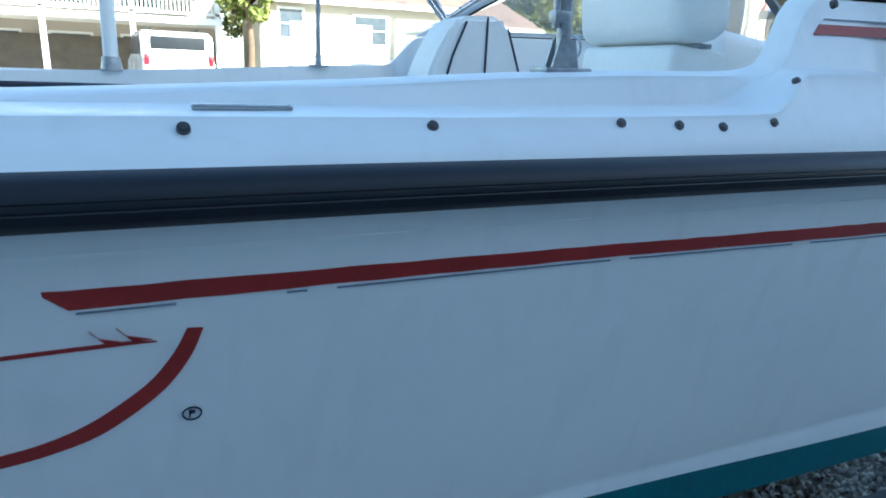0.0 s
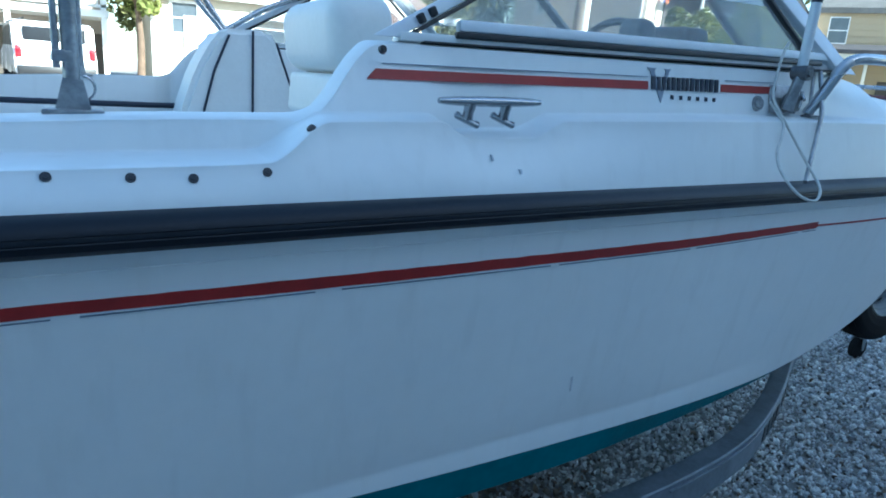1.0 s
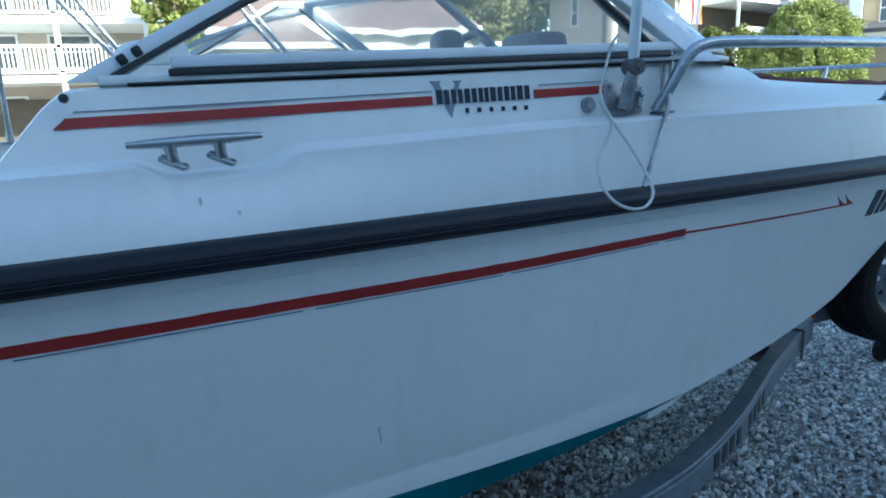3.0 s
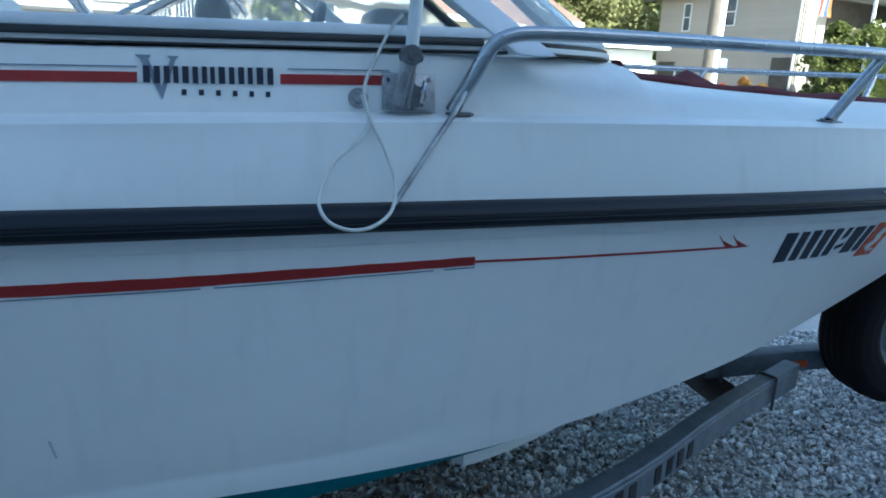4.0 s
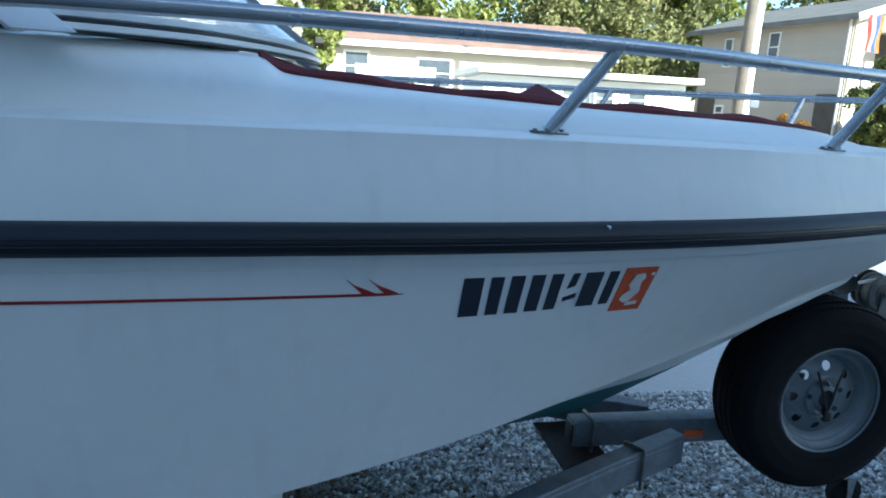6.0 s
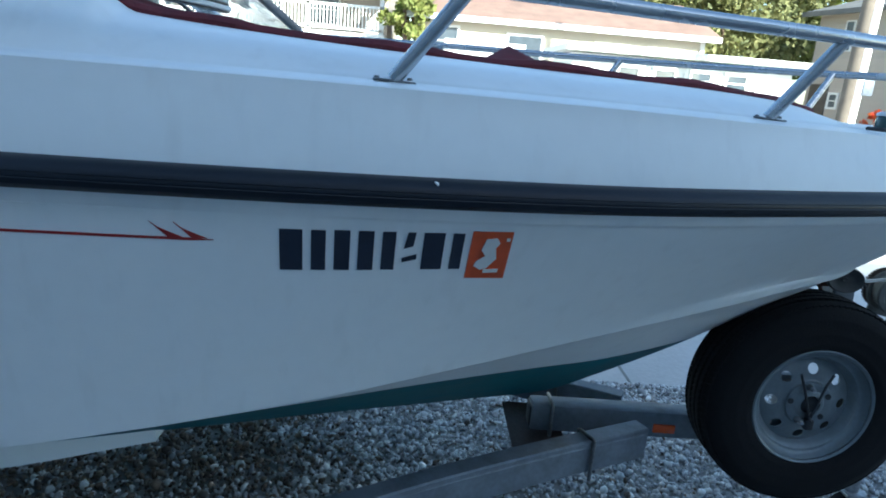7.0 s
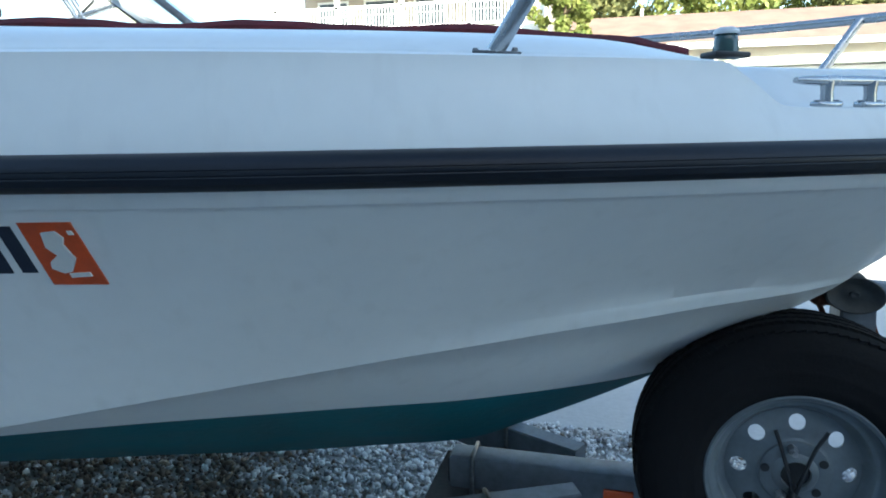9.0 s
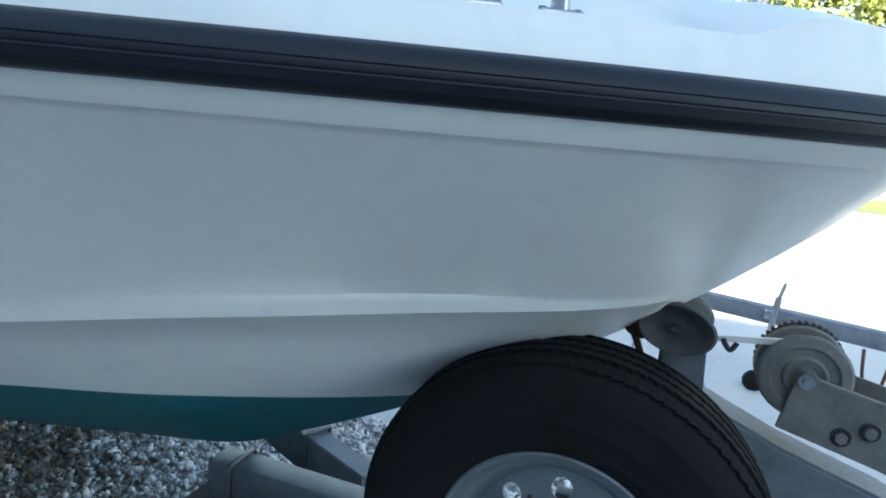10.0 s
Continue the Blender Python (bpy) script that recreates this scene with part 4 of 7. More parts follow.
# ---- cockpit fittings ----
def build_cockpit():
    # helm seat back on its bracket
    bm = bmesh.new()
    box(bm, (0.885, 1.545, 1.595), (0.155, 0.42, 0.165), 0.05, pose(0, 0, 0, 0, -6, 0), 0, 5)
    s = bpart("helm_seat", bm, VINYL, "white vinyl helm seat", 60)
    bm = bmesh.new()
    box(bm, (0.90, 1.545, 1.452), (0.16, 0.36, 0.10), 0.014, pose(0, 0, 0, 0, 5, 0), 0, 3)
    bpart("seat_base", bm, VINYL, "", 60, s)
    # grey strip drawn for the thin shadow line between back and base
    bm = bmesh.new()
    box(bm, (0.905, 1.545, 1.508), (0.085, 0.32, 0.012), 0.004)
    bpart("seat_shadow_strip", bm, DULLSTEEL, "grey strip for the shadow line under the seat back", 40, s)
    bm = bmesh.new()
    cyl(bm, (0.88, 1.545, 0.72), (0.88, 1.545, 1.44), 0.045)
    bpart("pedestal", bm, ALU, "", 50, s)
    # port lounge seat with dark piping
    bm = bmesh.new()
    poly = [(0.62, 1.10), (0.645, 1.34), (0.70, 1.49), (0.765, 1.605), (0.80, 1.637), (0.955, 1.642), (0.99, 1.61), (1.06, 1.43), (1.10, 1.25), (1.11, 1.10)]
    prism(bm, poly, 2.52, 2.80)
    bmesh.ops.bevel(bm, geom=[e for e in bm.edges], offset=0.02, segments=3, affect="EDGES")
    s = bpart("lounge_seat", bm, VINYL, "white vinyl lounge seat with dark piping", 50)
    for pts in ([(0.705, 1.28), (0.722, 1.345), (0.762, 1.49), (0.815, 1.615)], [(0.895, 1.26), (0.898, 1.48), (0.900, 1.635)], [(1.088, 1.27), (1.045, 1.43), (0.985, 1.60)]):
        bm = bmesh.new()
        tube(bm, [(x, 2.516, z) for x, z in pts], 0.0045, 8)
        bpart("piping", bm, NAVY, "dark blue piping", 50, s)
    bm = bmesh.new()
    box(bm, (0.46, 2.62, 1.26), (0.42, 0.26, 0.11), 0.035, pose(0, 0, 0, 0, -3, 0), 0, 4)
    bpart("seat_cushion", bm, VINYL, "", 50, s)
    # dark bolster line along the port coaming
    bm = bmesh.new()
    X = np.linspace(-1.2, 0.9, 20)
    tube(bm, [(float(x), 2 * MID - (crown[0](float(x)) + 0.118), 1.335) for x in X], 0.011, 8, True, 1.0)
    bpart("bolster_trim", bm, NAVY, "dark blue coaming trim", 60)
    # dash with instrument pods
    bm = bmesh.new()
    box(bm, (1.88, 1.42, 1.50), (0.36, 0.60, 0.22), 0.05, pose(0, 0, 0, 0, 8, 0), 0, 4)
    d = bpart("dashboard", bm, VINYL, "white moulded dashboard", 50)
    for c, s in (((1.79, 1.36, 1.625), (0.10, 0.20, 0.10)), ((1.44, 1.12, 1.62), (0.06, 0.08, 0.09)), ((1.70, 1.56, 1.61), (0.12, 0.16, 0.07))):
        bm = bmesh.new()
        box(bm, c, s, 0.025, None, 0, 4)
        bpart("instrument_pod", bm, BLACK, "black instrument pod", 50, d)
    bm = bmesh.new()
    ring = [(1.60 + 0.05 * math.sin(a), 1.42 + 0.17 * math.cos(a), 1.52 + 0.16 * math.sin(a)) for a in (2 * math.pi * k / 28 for k in range(29))]
    tube(bm, ring, 0.011, 8, False)
    bpart("steering_wheel", bm, BLACK, "", 60, d)
    bm = bmesh.new()
    box(bm, (1.88, 2 * MID - 1.42, 1.50), (0.36, 0.60, 0.22), 0.05, pose(0, 0, 0, 0, 8, 0), 0, 4)
    bpart("dashboard", bm, VINYL, "white moulded dashboard", 50)
    # stanchions and folded top frame
    for x, y, z, top, r in ((0.336, 1.009, 1.436, 2.0, 0.0105), (0.335, 2.925, 1.434, 2.05, 0.010), (-0.43, 2.96, 1.391, 2.0, 0.026)):
        bm = bmesh.new()
        cyl(bm, (x, y, z), (x + 0.005, y, top), r, None, 14)
        st = bpart("stanchion", bm, DULLSTEEL if r < .02 else VINYL, "upright stanchion on the gunwale", 50)
        bm = bmesh.new()
        box(bm, (x, y, z + 0.003), (0.075, 0.05, 0.008), 0.003)
        if r == 0.0105:
            prism(bm, [(x - .022, z + .004), (x + .022, z + .004), (x + .014, z + .045), (x - .010, z + .048)], y - .012, y - .008)
            prism(bm, [(x - .022, z + .004), (x + .022, z + .004), (x + .014, z + .045), (x - .010, z + .048)], y + .008, y + .012)
            box(bm, (x - .008, y, z + .076), (0.026, 0.022, 0.016), 0.003)
            cyl(bm, (x - .016, y - .004, z + .06), (x - .013, y - .004, z + .56), 0.0045, None, 10)
        else:
            cyl(bm, (x, y, z), (x, y, z + 0.05), r * 1.5, r * 1.2, 14)
        bpart("base", bm, DULLSTEEL, "", 40, st)
        if r == 0.0105:
            bm = bmesh.new()
            tube(bm, [(x + 0.014 + 0.014 * math.sin(a), y - .004, z + 0.035 + 0.016 * math.cos(a)) for a in (math.pi * k / 8 for k in range(9))], 0.002, 6)
            bpart("pull_ring", bm, STEEL, "", 40, st)
    for name, pts in (("top_bow", [(0.86, 2.86, 1.63), (0.72, 2.88, 1.80), (0.55, 2.86, 2.02), (0.52, 2.6, 2.10), (0.52, MID, 2.14), (0.52, 1.3, 2.10), (0.55, 1.06, 2.02), (0.60, 1.02, 1.95)]),
                      ("top_bow", [(0.875, 2.86, 1.63), (0.76, 2.88, 1.80), (0.62, 2.88, 2.02)]),
                      ("top_brace", [(0.862, 2.86, 1.645), (1.05, 2.88, 1.755), (1.29, 2.88, 1.84), (1.6, 2.86, 1.90), (1.95, 2.80, 1.96)]),
                      ("top_brace", [(1.407, 2.86, 1.72), (1.27, 2.88, 1.90), (1.15, 2.88, 2.08)]),
                      ("top_brace", [(1.44, 2.86, 1.72), (1.31, 2.88, 1.90), (1.20, 2.88, 2.08)])):
        bm = bmesh.new()
        tube(bm, bow_curve(pts, 5), 0.0115, 10)
        bpart(name, bm, STEEL, "bent steel tube of the folded top frame", 60)
    # slot plate on the gunwale shelf
    bm = bmesh.new()
    box(bm, (-0.118, 0.852, 1.3895), (0.098, 0.016, 0.006), 0.0025, pose(0, 0, 0, 0, 0, 2))
    bpart("shelf_plate", bm, STEEL, "narrow steel plate on the gunwale", 40)


build_cockpit()


# ---- antenna mount, plug, cord ----
def build_fittings():
    bm = bmesh.new()
    box(bm, (1.765, cabin_point(1.765, 1.518) - 0.004, 1.518), (0.092, 0.006, 0.064), 0.002, pose(0, 0, 0, -16, 0, 1.5))
    for dx in (-.036, .036):
        for dz in (-.022, .022):
            c = Vector((1.765 + dx, cabin_point(1.765 + dx, 1.518 + dz) - 0.008, 1.518 + dz))
            cyl(bm, c, c + Vector((0, -0.004, 0.001)), 0.0045, 0.003, 8)
    m = bpart("antenna_mount", bm, DULLSTEEL, "weathered steel ratchet antenna mount", 40)
    bm = bmesh.new()
    beam(bm, (1.741, 0.936, 1.496), (1.757, 0.925, 1.572), 0.016, 0.022, 0.004)
    beam(bm, (1.756, 0.934, 1.492), (1.766, 0.927, 1.566), 0.008, 0.012, 0.003)
    bpart("arm", bm, DULLSTEEL, "", 45, m)
    bm = bmesh.new()
    cyl(bm, (1.768, 0.930, 1.512), (1.768, 0.955, 1.512), 0.019, 0.021, 20)
    for k in range(8):
        t = 2 * math.pi * k / 8
        box(bm, (1.768 + 0.019 * math.cos(t), 0.938, 1.512 + 0.019 * math.sin(t)), (0.006, 0.014, 0.006), 0.0015, Matrix.Rotation(-t, 4, "Y"))
    bpart("ratchet", bm, DARKSTEEL, "", 45, m)
    bm = bmesh.new()
    cyl(bm, (1.759, 0.908, 1.578), (1.759, 0.944, 1.578), 0.0165, 0.0165, 18)
    cyl(bm, (1.759, 0.903, 1.578), (1.759, 0.908, 1.578), 0.008, 0.009, 6)
    cyl(bm, (1.779, 0.918, 1.573), (1.768, 0.920, 1.577), 0.006, 0.009, 10)
    bpart("swivel", bm, DARKSTEEL, "dark tarnished swivel joint", 45, m)
    bm = bmesh.new()
    beam(bm, (1.788, 0.936, 1.538), (1.780, 0.930, 1.500), 0.006, 0.010, 0.002)
    cyl(bm, (1.786, 0.934, 1.528), (1.780, 0.922, 1.520), 0.005, 0.004, 10)
    bpart("lever", bm, STEEL, "", 45, m)
    bm = bmesh.new()
    foot, lean = Vector((1.762, 0.930, 1.592)), Vector((0.092, 0.030, 1.0))
    cyl(bm, foot, foot + lean * 0.36, 0.0112, 0.0108, 18)
    bpart("antenna", bm, ALU, "grey metal antenna foot", 50, m)
    for k in (0.135, 0.155):
        bm = bmesh.new()
        cyl(bm, foot + lean * k, foot + lean * (k + 0.007), 0.0119, None, 18)
        bpart("collar", bm, NAVY, "", 50, m)
    bm = bmesh.new()
    c = Vector((1.678, cabin_point(1.678, 1.506), 1.506))
    n = Vector((0, -0.97, 0.24))
    cyl(bm, c - n * .003, c + n * .006, 0.018, 0.016, 22)
    cyl(bm, c + n * .006, c + n * .012, 0.011, 0.009, 16)
    bpart("cable_plug", bm, DULLSTEEL, "round grey cable plug", 40)
    # bow light
    bm = bmesh.new()
    box(bm, (3.772, 1.372, 1.4615), (0.056, 0.040, 0.008), 0.003, pose(0, 0, 0, 0, 2, 25))
    nl = bpart("navigation_light", bm, BLACK, "navigation light with dark dome", 40)
    bm = bmesh.new()
    lathe(bm, [(0.0, 0.031), (0.009, 0.030), (0.0145, 0.026), (0.0165, 0.017), (0.018, 0.0)], (3.772, 1.372, 1.464), "z", 24)
    bpart("lens", bm, NAVGREEN, "", 50, nl)
    bm = bmesh.new()
    lathe(bm, [(0.0, 0.036), (0.010, 0.0355), (0.0165, 0.032), (0.0175, 0.028), (0.0168, 0.026)], (3.772, 1.372, 1.464), "z", 24)
    bpart("cap", bm, ALU, "pale grey cap", 50, nl)


build_fittings()


def build_trim():
    """Maroon canvas edging along the bow cockpit, and the folded cover."""
    for side in (0, 1):
        X = [2.262, 2.272, 2.285, 2.305, 2.335] + list(np.arange(2.40, 3.70, 0.045)) + [3.70, 3.725, 3.745]
        bm = bmesh.new()
        rnd = random.Random(9)
        rings = []
        for x in X:
            x = float(x)
            y, z = crown[0](x), crown[1](x)
            wob = 0.003 * math.sin(x * 19) + rnd.uniform(-.002, .002)
            sec = [(-0.004, -0.010), (-0.007, 0.002 + wob), (0.002, 0.011 + wob), (0.016, 0.013 + wob), (0.04, 0.010), (0.05, -0.01)]
            rings.append([bm.verts.new((x, (y + a) if not side else 2 * MID - y - a, z + b)) for a, b in sec])
        for a, b in zip(rings, rings[1:]):
            for k in range(len(a) - 1):
                bm.faces.new((a[k], a[k + 1], b[k + 1], b[k]))
            bm.faces.new((a[-1], a[0], b[0], b[-1]))
        bm.faces.new(rings[0])
        bm.faces.new(rings[-1])
        bmesh.ops.recalc_face_normals(bm, faces=bm.faces[:])
        bpart("cover_edging", bm, MAROON, "maroon canvas edging of the bow cockpit", 50)
    # canvas flap laid against the foot of the windshield
    bm = bmesh.new()
    top = bow_curve([(2.255, 1.150, 1.592), (2.275, 1.190, 1.588), (2.310, 1.265, 1.579), (2.352, 1.400, 1.574), (2.372, 1.530, 1.574)], 4)
    low = bow_curve([(2.262, 1.142, 1.573), (2.300, 1.163, 1.560), (2.400, 1.187, 1.556), (2.520, 1.215, 1.550), (2.640, 1.245, 1.545)], 4)
    g = []
    for i, (p, q) in enumerate(zip(top, low)):
        g.append([bm.verts.new(p.lerp(q, j / 5) + Vector((0, -0.004 * math.sin(math.pi * j / 5), 0.004 * math.sin(1.3 * i) * math.sin(math.pi * j / 5)))) for j in range(6)])
    for a, b in zip(g, g[1:]):
        for k in range(5):
            bm.faces.new((a[k], b[k], b[k + 1], a[k + 1]))
    bmesh.ops.solidify(bm, geom=bm.faces[:], thickness=0.005)
    bpart("cover_panel", bm, MAROON, "maroon canvas flap at the windshield", 60)
    # the peaked fold of the cover
    bm = bmesh.new()
    top = bm.verts.new((3.035, 2.05, 1.606))
    base = [bm.verts.new((3.035 + 0.30 * math.cos(a) * (1.15 if math.cos(a) > 0 else 0.8), 2.05 + 0.22 * math.sin(a), 1.488 + 0.004 * math.sin(5 * a))) for a in (2 * math.pi * k / 14 for k in range(14))]
    mid_ = [bm.verts.new(top.co.lerp(v.co, 0.5) + Vector((0, 0, -0.012 + 0.004 * (-1) ** k))) for k, v in enumerate(base)]
    for k in range(14):
        j = (k + 1) % 14
        bm.faces.new((top, mid_[k], mid_[j]))
        bm.faces.new((mid_[k], base[k], base[j], mid_[j]))
    bm.faces.new(base)
    bmesh.ops.recalc_face_normals(bm, faces=bm.faces[:])
    bpart("cover_fold", bm, MAROON, "peaked fold of the maroon cover", 60)


build_trim()

bm = bmesh.new()
p = [(1.752, 0.965, 1.644), (1.732, 0.960, 1.621), (1.703, 0.945, 1.567), (1.684, 0.930, 1.522), (1.690, 0.900, 1.477), (1.712, 0.872, 1.425), (1.722, 0.842, 1.382), (1.711, 0.803, 1.346), (1.681, 0.781, 1.326),
     (1.645, 0.772, 1.322), (1.612, 0.780, 1.334), (1.600, 0.803, 1.358), (1.610, 0.835, 1.386), (1.631, 0.859, 1.414), (1.663, 0.878, 1.439), (1.688, 0.898, 1.469), (1.681, 0.934, 1.512)]
tube(bm, bow_curve(p, 7), 0.0030, 7)
cord = finish(bm, "cord", CORD, 60)
tagged(cord, "thin white cord looped over the rub rail", "cord")


# ---- the trailer ----
TRAILER_AT = (3.0, MID, 0.0)
trailer = thing("boat_trailer", TRAILER_AT, "grey galvanised boat trailer with winch stand under the boat", "trailer")


def tpart(name, bm, material, label="", smooth=35.0, parent=None):
    if parent is None:
        return at(part(name, bm, material, trailer, label, smooth), TRAILER_AT)
    return part(name, bm, material, parent, label, smooth)


def sweep_bar(bm, line, w, lo, hi):
    """A channel-section bar along a level line."""
    prof = [(-w / 2, hi - 0.004), (-w / 2 + .004, hi), (w / 2 - .004, hi), (w / 2, hi - 0.004), (w / 2, lo + .004), (w / 2 - .004, lo), (-w / 2 + .004, lo), (-w / 2, lo + .004)]
    rings = []
    for i, p in enumerate(line):
        d = (line[min(i + 1, len(line) - 1)] - line[max(i - 1, 0)]).normalized()
        n = Vector((-d.y, d.x, 0))
        rings.append([bm.verts.new((p.x + n.x * a, p.y + n.y * a, z)) for a, z in prof])
    for a, b in zip(rings, rings[1:]):
        for k in range(len(prof)):
            j = (k + 1) % len(prof)
            bm.faces.new((a[k], a[j], b[j], b[k]))
    bm.faces.new(rings[0])
    bm.faces.new(list(reversed(rings[-1])))
    bmesh.ops.recalc_face_normals(bm, faces=bm.faces[:])


def build_trailer():
    far = [(-1.6, 1.06), (0.6, 1.06), (1.25, 1.065), (1.6, 1.085), (1.9, 1.125), (2.15, 1.185), (2.40, 1.285), (2.64, 1.405), (2.93, 1.570), (3.25, 1.735), (3.565, 1.885)]
    for side in (0, 1):
        line = bow_curve([(x, (y - 0.03) if not side else 2 * MID - y + 0.03, 0) for x, y in far], 6)
        bm = bmesh.new()
        sweep_bar(bm, line, 0.062, 0.366, 0.472)
        sb = tpart("side_beam", bm, GALV, "bent galvanised side beam", 40)
        # raised bead along the beam, strap and maker's mark as bars
        bm = bmesh.new()
        s = -1 if not side else 1
        tube(bm, [Vector((p.x, p.y + s * 0.033, 0.452)) for p in line[20:]], 0.004, 6)
        tpart("bead", bm, GALV, "", 50, sb)
        if not side:
            for k in (0, 1, 2, 3, 5, 6, 7, 8):
                x = 2.315 + k * 0.060
                i = min(range(1, len(line)), key=lambda n: abs(line[n].x - x))
                d = (line[i] - line[i - 1]).normalized()
                c = line[i] + d * ((x - line[i].x) / d.x) + Vector((d.y, -d.x, 0)) * 0.0315
                bm = bmesh.new()
                box(bm, (c.x, c.y, 0.412), (0.036, 0.004, 0.056), 0, Matrix.Rotation(math.atan2(d.y, d.x), 4, "Z"))
                tpart("mark_bar", bm, BLACK, "", 0, sb)
        for x in (3.36,):
            bm = bmesh.new()
            y = 1.785 - 0.03 if not side else 2 * MID - 1.785 + 0.03
            a = math.degrees(math.atan2(0.155, 0.32)) * (1 if not side else -1)
            M = pose(x, y, 0.419, 0, 0, a)
            loop = [M @ Vector(q) for q in ((0, -.037, -.075), (0, -.037, .06), (0, -.030, .060), (0, .030, .060), (0, .037, .06), (0, .037, -.075))]
            tube(bm, loop, 0.006, 8)
            tpart("u_bolt", bm, DARKSTEEL, "", 50, sb)
    bm = bmesh.new()
    beam(bm, (3.22, MID, 0.435), (7.2, MID, 0.435), 0.080, 0.092, 0.008)
    tg = tpart("tongue", bm, GALV, "galvanised box-section tongue", 40)
    bm = bmesh.new()
    beam(bm, (3.214, MID, 0.435), (3.222, MID, 0.435), 0.060, 0.072, 0.004)
    tpart("end_cap", bm, BLACK, "", 40, tg)
    bm = bmesh.new()
    box(bm, (3.667, MID - 0.043, 0.425), (0.075, 0.008, 0.030), 0.003)
    tpart("reflector", bm, AMBER, "amber side reflector", 40, tg)
    bm = bmesh.new()
    loop = [(3.285, MID - 0.046, 0.375), (3.285, MID - 0.046, 0.48), (3.285, MID - 0.040, 0.487), (3.285, MID + 0.040, 0.487), (3.285, MID + 0.046, 0.48), (3.285, MID + 0.046, 0.375)]
    tube(bm, loop, 0.0065, 8)
    tpart("u_bolt", bm, DARKSTEEL, "", 50)
    bm = bmesh.new()
    prism(bm, [(3.157, 0.365), (3.340, 0.365), (3.340, 0.357), (3.157, 0.357)], 1.76, 2 * MID - 1.76)
    tpart("cross_plate", bm, RUSTDARK, "dark steel plate under the tongue's end", 20)
    bm = bmesh.new()
    cyl(bm, (0.9, 1.03, 0.345), (0.9, 2 * MID - 1.03, 0.345), 0.03, None, 14)
    tpart("cross_member", bm, GALV, "", 40)
    # axle and road wheels carry the trailer
    bm = bmesh.new()
    box(bm, (-0.6, MID, 0.31), (0.06, 1.7, 0.06), 0.006)
    tpart("axle", bm, GALV, "", 40)
    for s in (-1, 1):
        bm = bmesh.new()
        lathe(bm, [(0.16, -0.09), (0.26, -0.10), (0.31, -0.07), (0.315, 0.0), (0.31, 0.07), (0.26, 0.10), (0.16, 0.09), (0.16, -0.09)], (-0.6, MID + s * 0.98, 0.315), "y", 40)
        w = tpart("road_wheel", bm, TYRE, "road wheel of the trailer", 40)
        bm = bmesh.new()
        lathe(bm, [(0.0, -0.03), (0.08, -0.03), (0.165, 0.0), (0.17, 0.08)], (-0.6, MID + s * 0.98, 0.315), "y", 32)
        tpart("rim", bm, RIM, "", 40, w)
    for sx in (-1.0, ):
        for s in (-1, 1):
            bm = bmesh.new()
            y = MID + s * 0.60
            box(bm, (sx, y, 0.44), (0.6, 0.10, 0.08), 0.01)
            cyl(bm, (sx, y, 0.35), (sx, y, 0.42), 0.02)
            tpart("bunk", bm, BLACK, "", 40)
    # winch stand: roller, post, spool, cheek plates
    bm = bmesh.new()
    prism(bm, [(4.130, 0.97), (4.130, 0.80), (4.20, 0.74), (4.40, 0.62), (4.50, 0.60), (4.54, 0.74), (4.50, 0.77), (4.33, 0.82), (4.207, 0.87), (4.200, 0.97)], MID - 0.042, MID + 0.042)
    bmesh.ops.bevel(bm, geom=bm.edges[:], offset=0.006, segments=2, affect="EDGES")
    ws = tpart("winch_stand", bm, GALV, "galvanised winch stand", 40)
    bm = bmesh.new()
    beam(bm, (4.447, MID, 0.45), (4.663, MID, 1.060), 0.062, 0.062, 0.006)
    tpart("winch_post", bm, GALVPOST, "galvanised square winch post", 40, ws)
    bm = bmesh.new()
    beam(bm, (4.663, MID, 1.060), (4.668, MID, 1.074), 0.068, 0.068, 0.004)
    tpart("cap", bm, BLACK, "black plastic end cap", 40, ws)
    bm = bmesh.new()
    beam(bm, (4.30, MID + .01, 0.48), (4.62, MID + .01, 0.64), 0.05, 0.05, 0.005)
    tpart("brace", bm, GALV, "", 40, ws)
    bm = bmesh.new()
    lathe(bm, [(0.0, -0.052), (0.008, -0.054), (0.010, -0.050), (0.022, -0.047), (0.036, -0.050), (0.046, -0.059), (0.053, -0.062), (0.057, -0.056), (0.053, -0.030), (0.036, 0.0), (0.052, 0.030), (0.056, 0.050), (0.050, 0.060), (0.0, 0.062)], (0, 0, 0), "y", 40)
    bmesh.ops.scale(bm, vec=(1.10, 1.0, 0.74), verts=bm.verts[:])
    bmesh.ops.transform(bm, matrix=pose(4.150, MID, 0.986, 0, 8, 0), verts=bm.verts[:])
    tpart("bow_roller", bm, ROLLER, "black rubber bow roller", 40, ws)
    bm = bmesh.new()
    lathe(bm, [(0.0, -0.037), (0.016, -0.037), (0.018, -0.030), (0.030, -0.033), (0.034, -0.029), (0.046, -0.029), (0.050, -0.034), (0.064, -0.032), (0.068, -0.027), (0.065, -0.023), (0.054, -0.022), (0.054, 0.022), (0.065, 0.022), (0.068, 0.028), (0.0, 0.03)], (4.345, MID - 0.01, 0.942), "y", 36)
    tpart("winch_spool", bm, PLATE, "dull zinc winch spool", 40, ws)
    bm = bmesh.new()
    prism(bm, [(4.333, 0.949), (4.347, 0.958), (4.367, 0.947), (4.50, 0.920), (4.50, 0.812), (4.460, 0.824), (4.316, 0.858)], MID - 0.052, MID - 0.046)
    bmesh.ops.bevel(bm, geom=bm.edges[:], offset=0.002, segments=1, affect="EDGES")
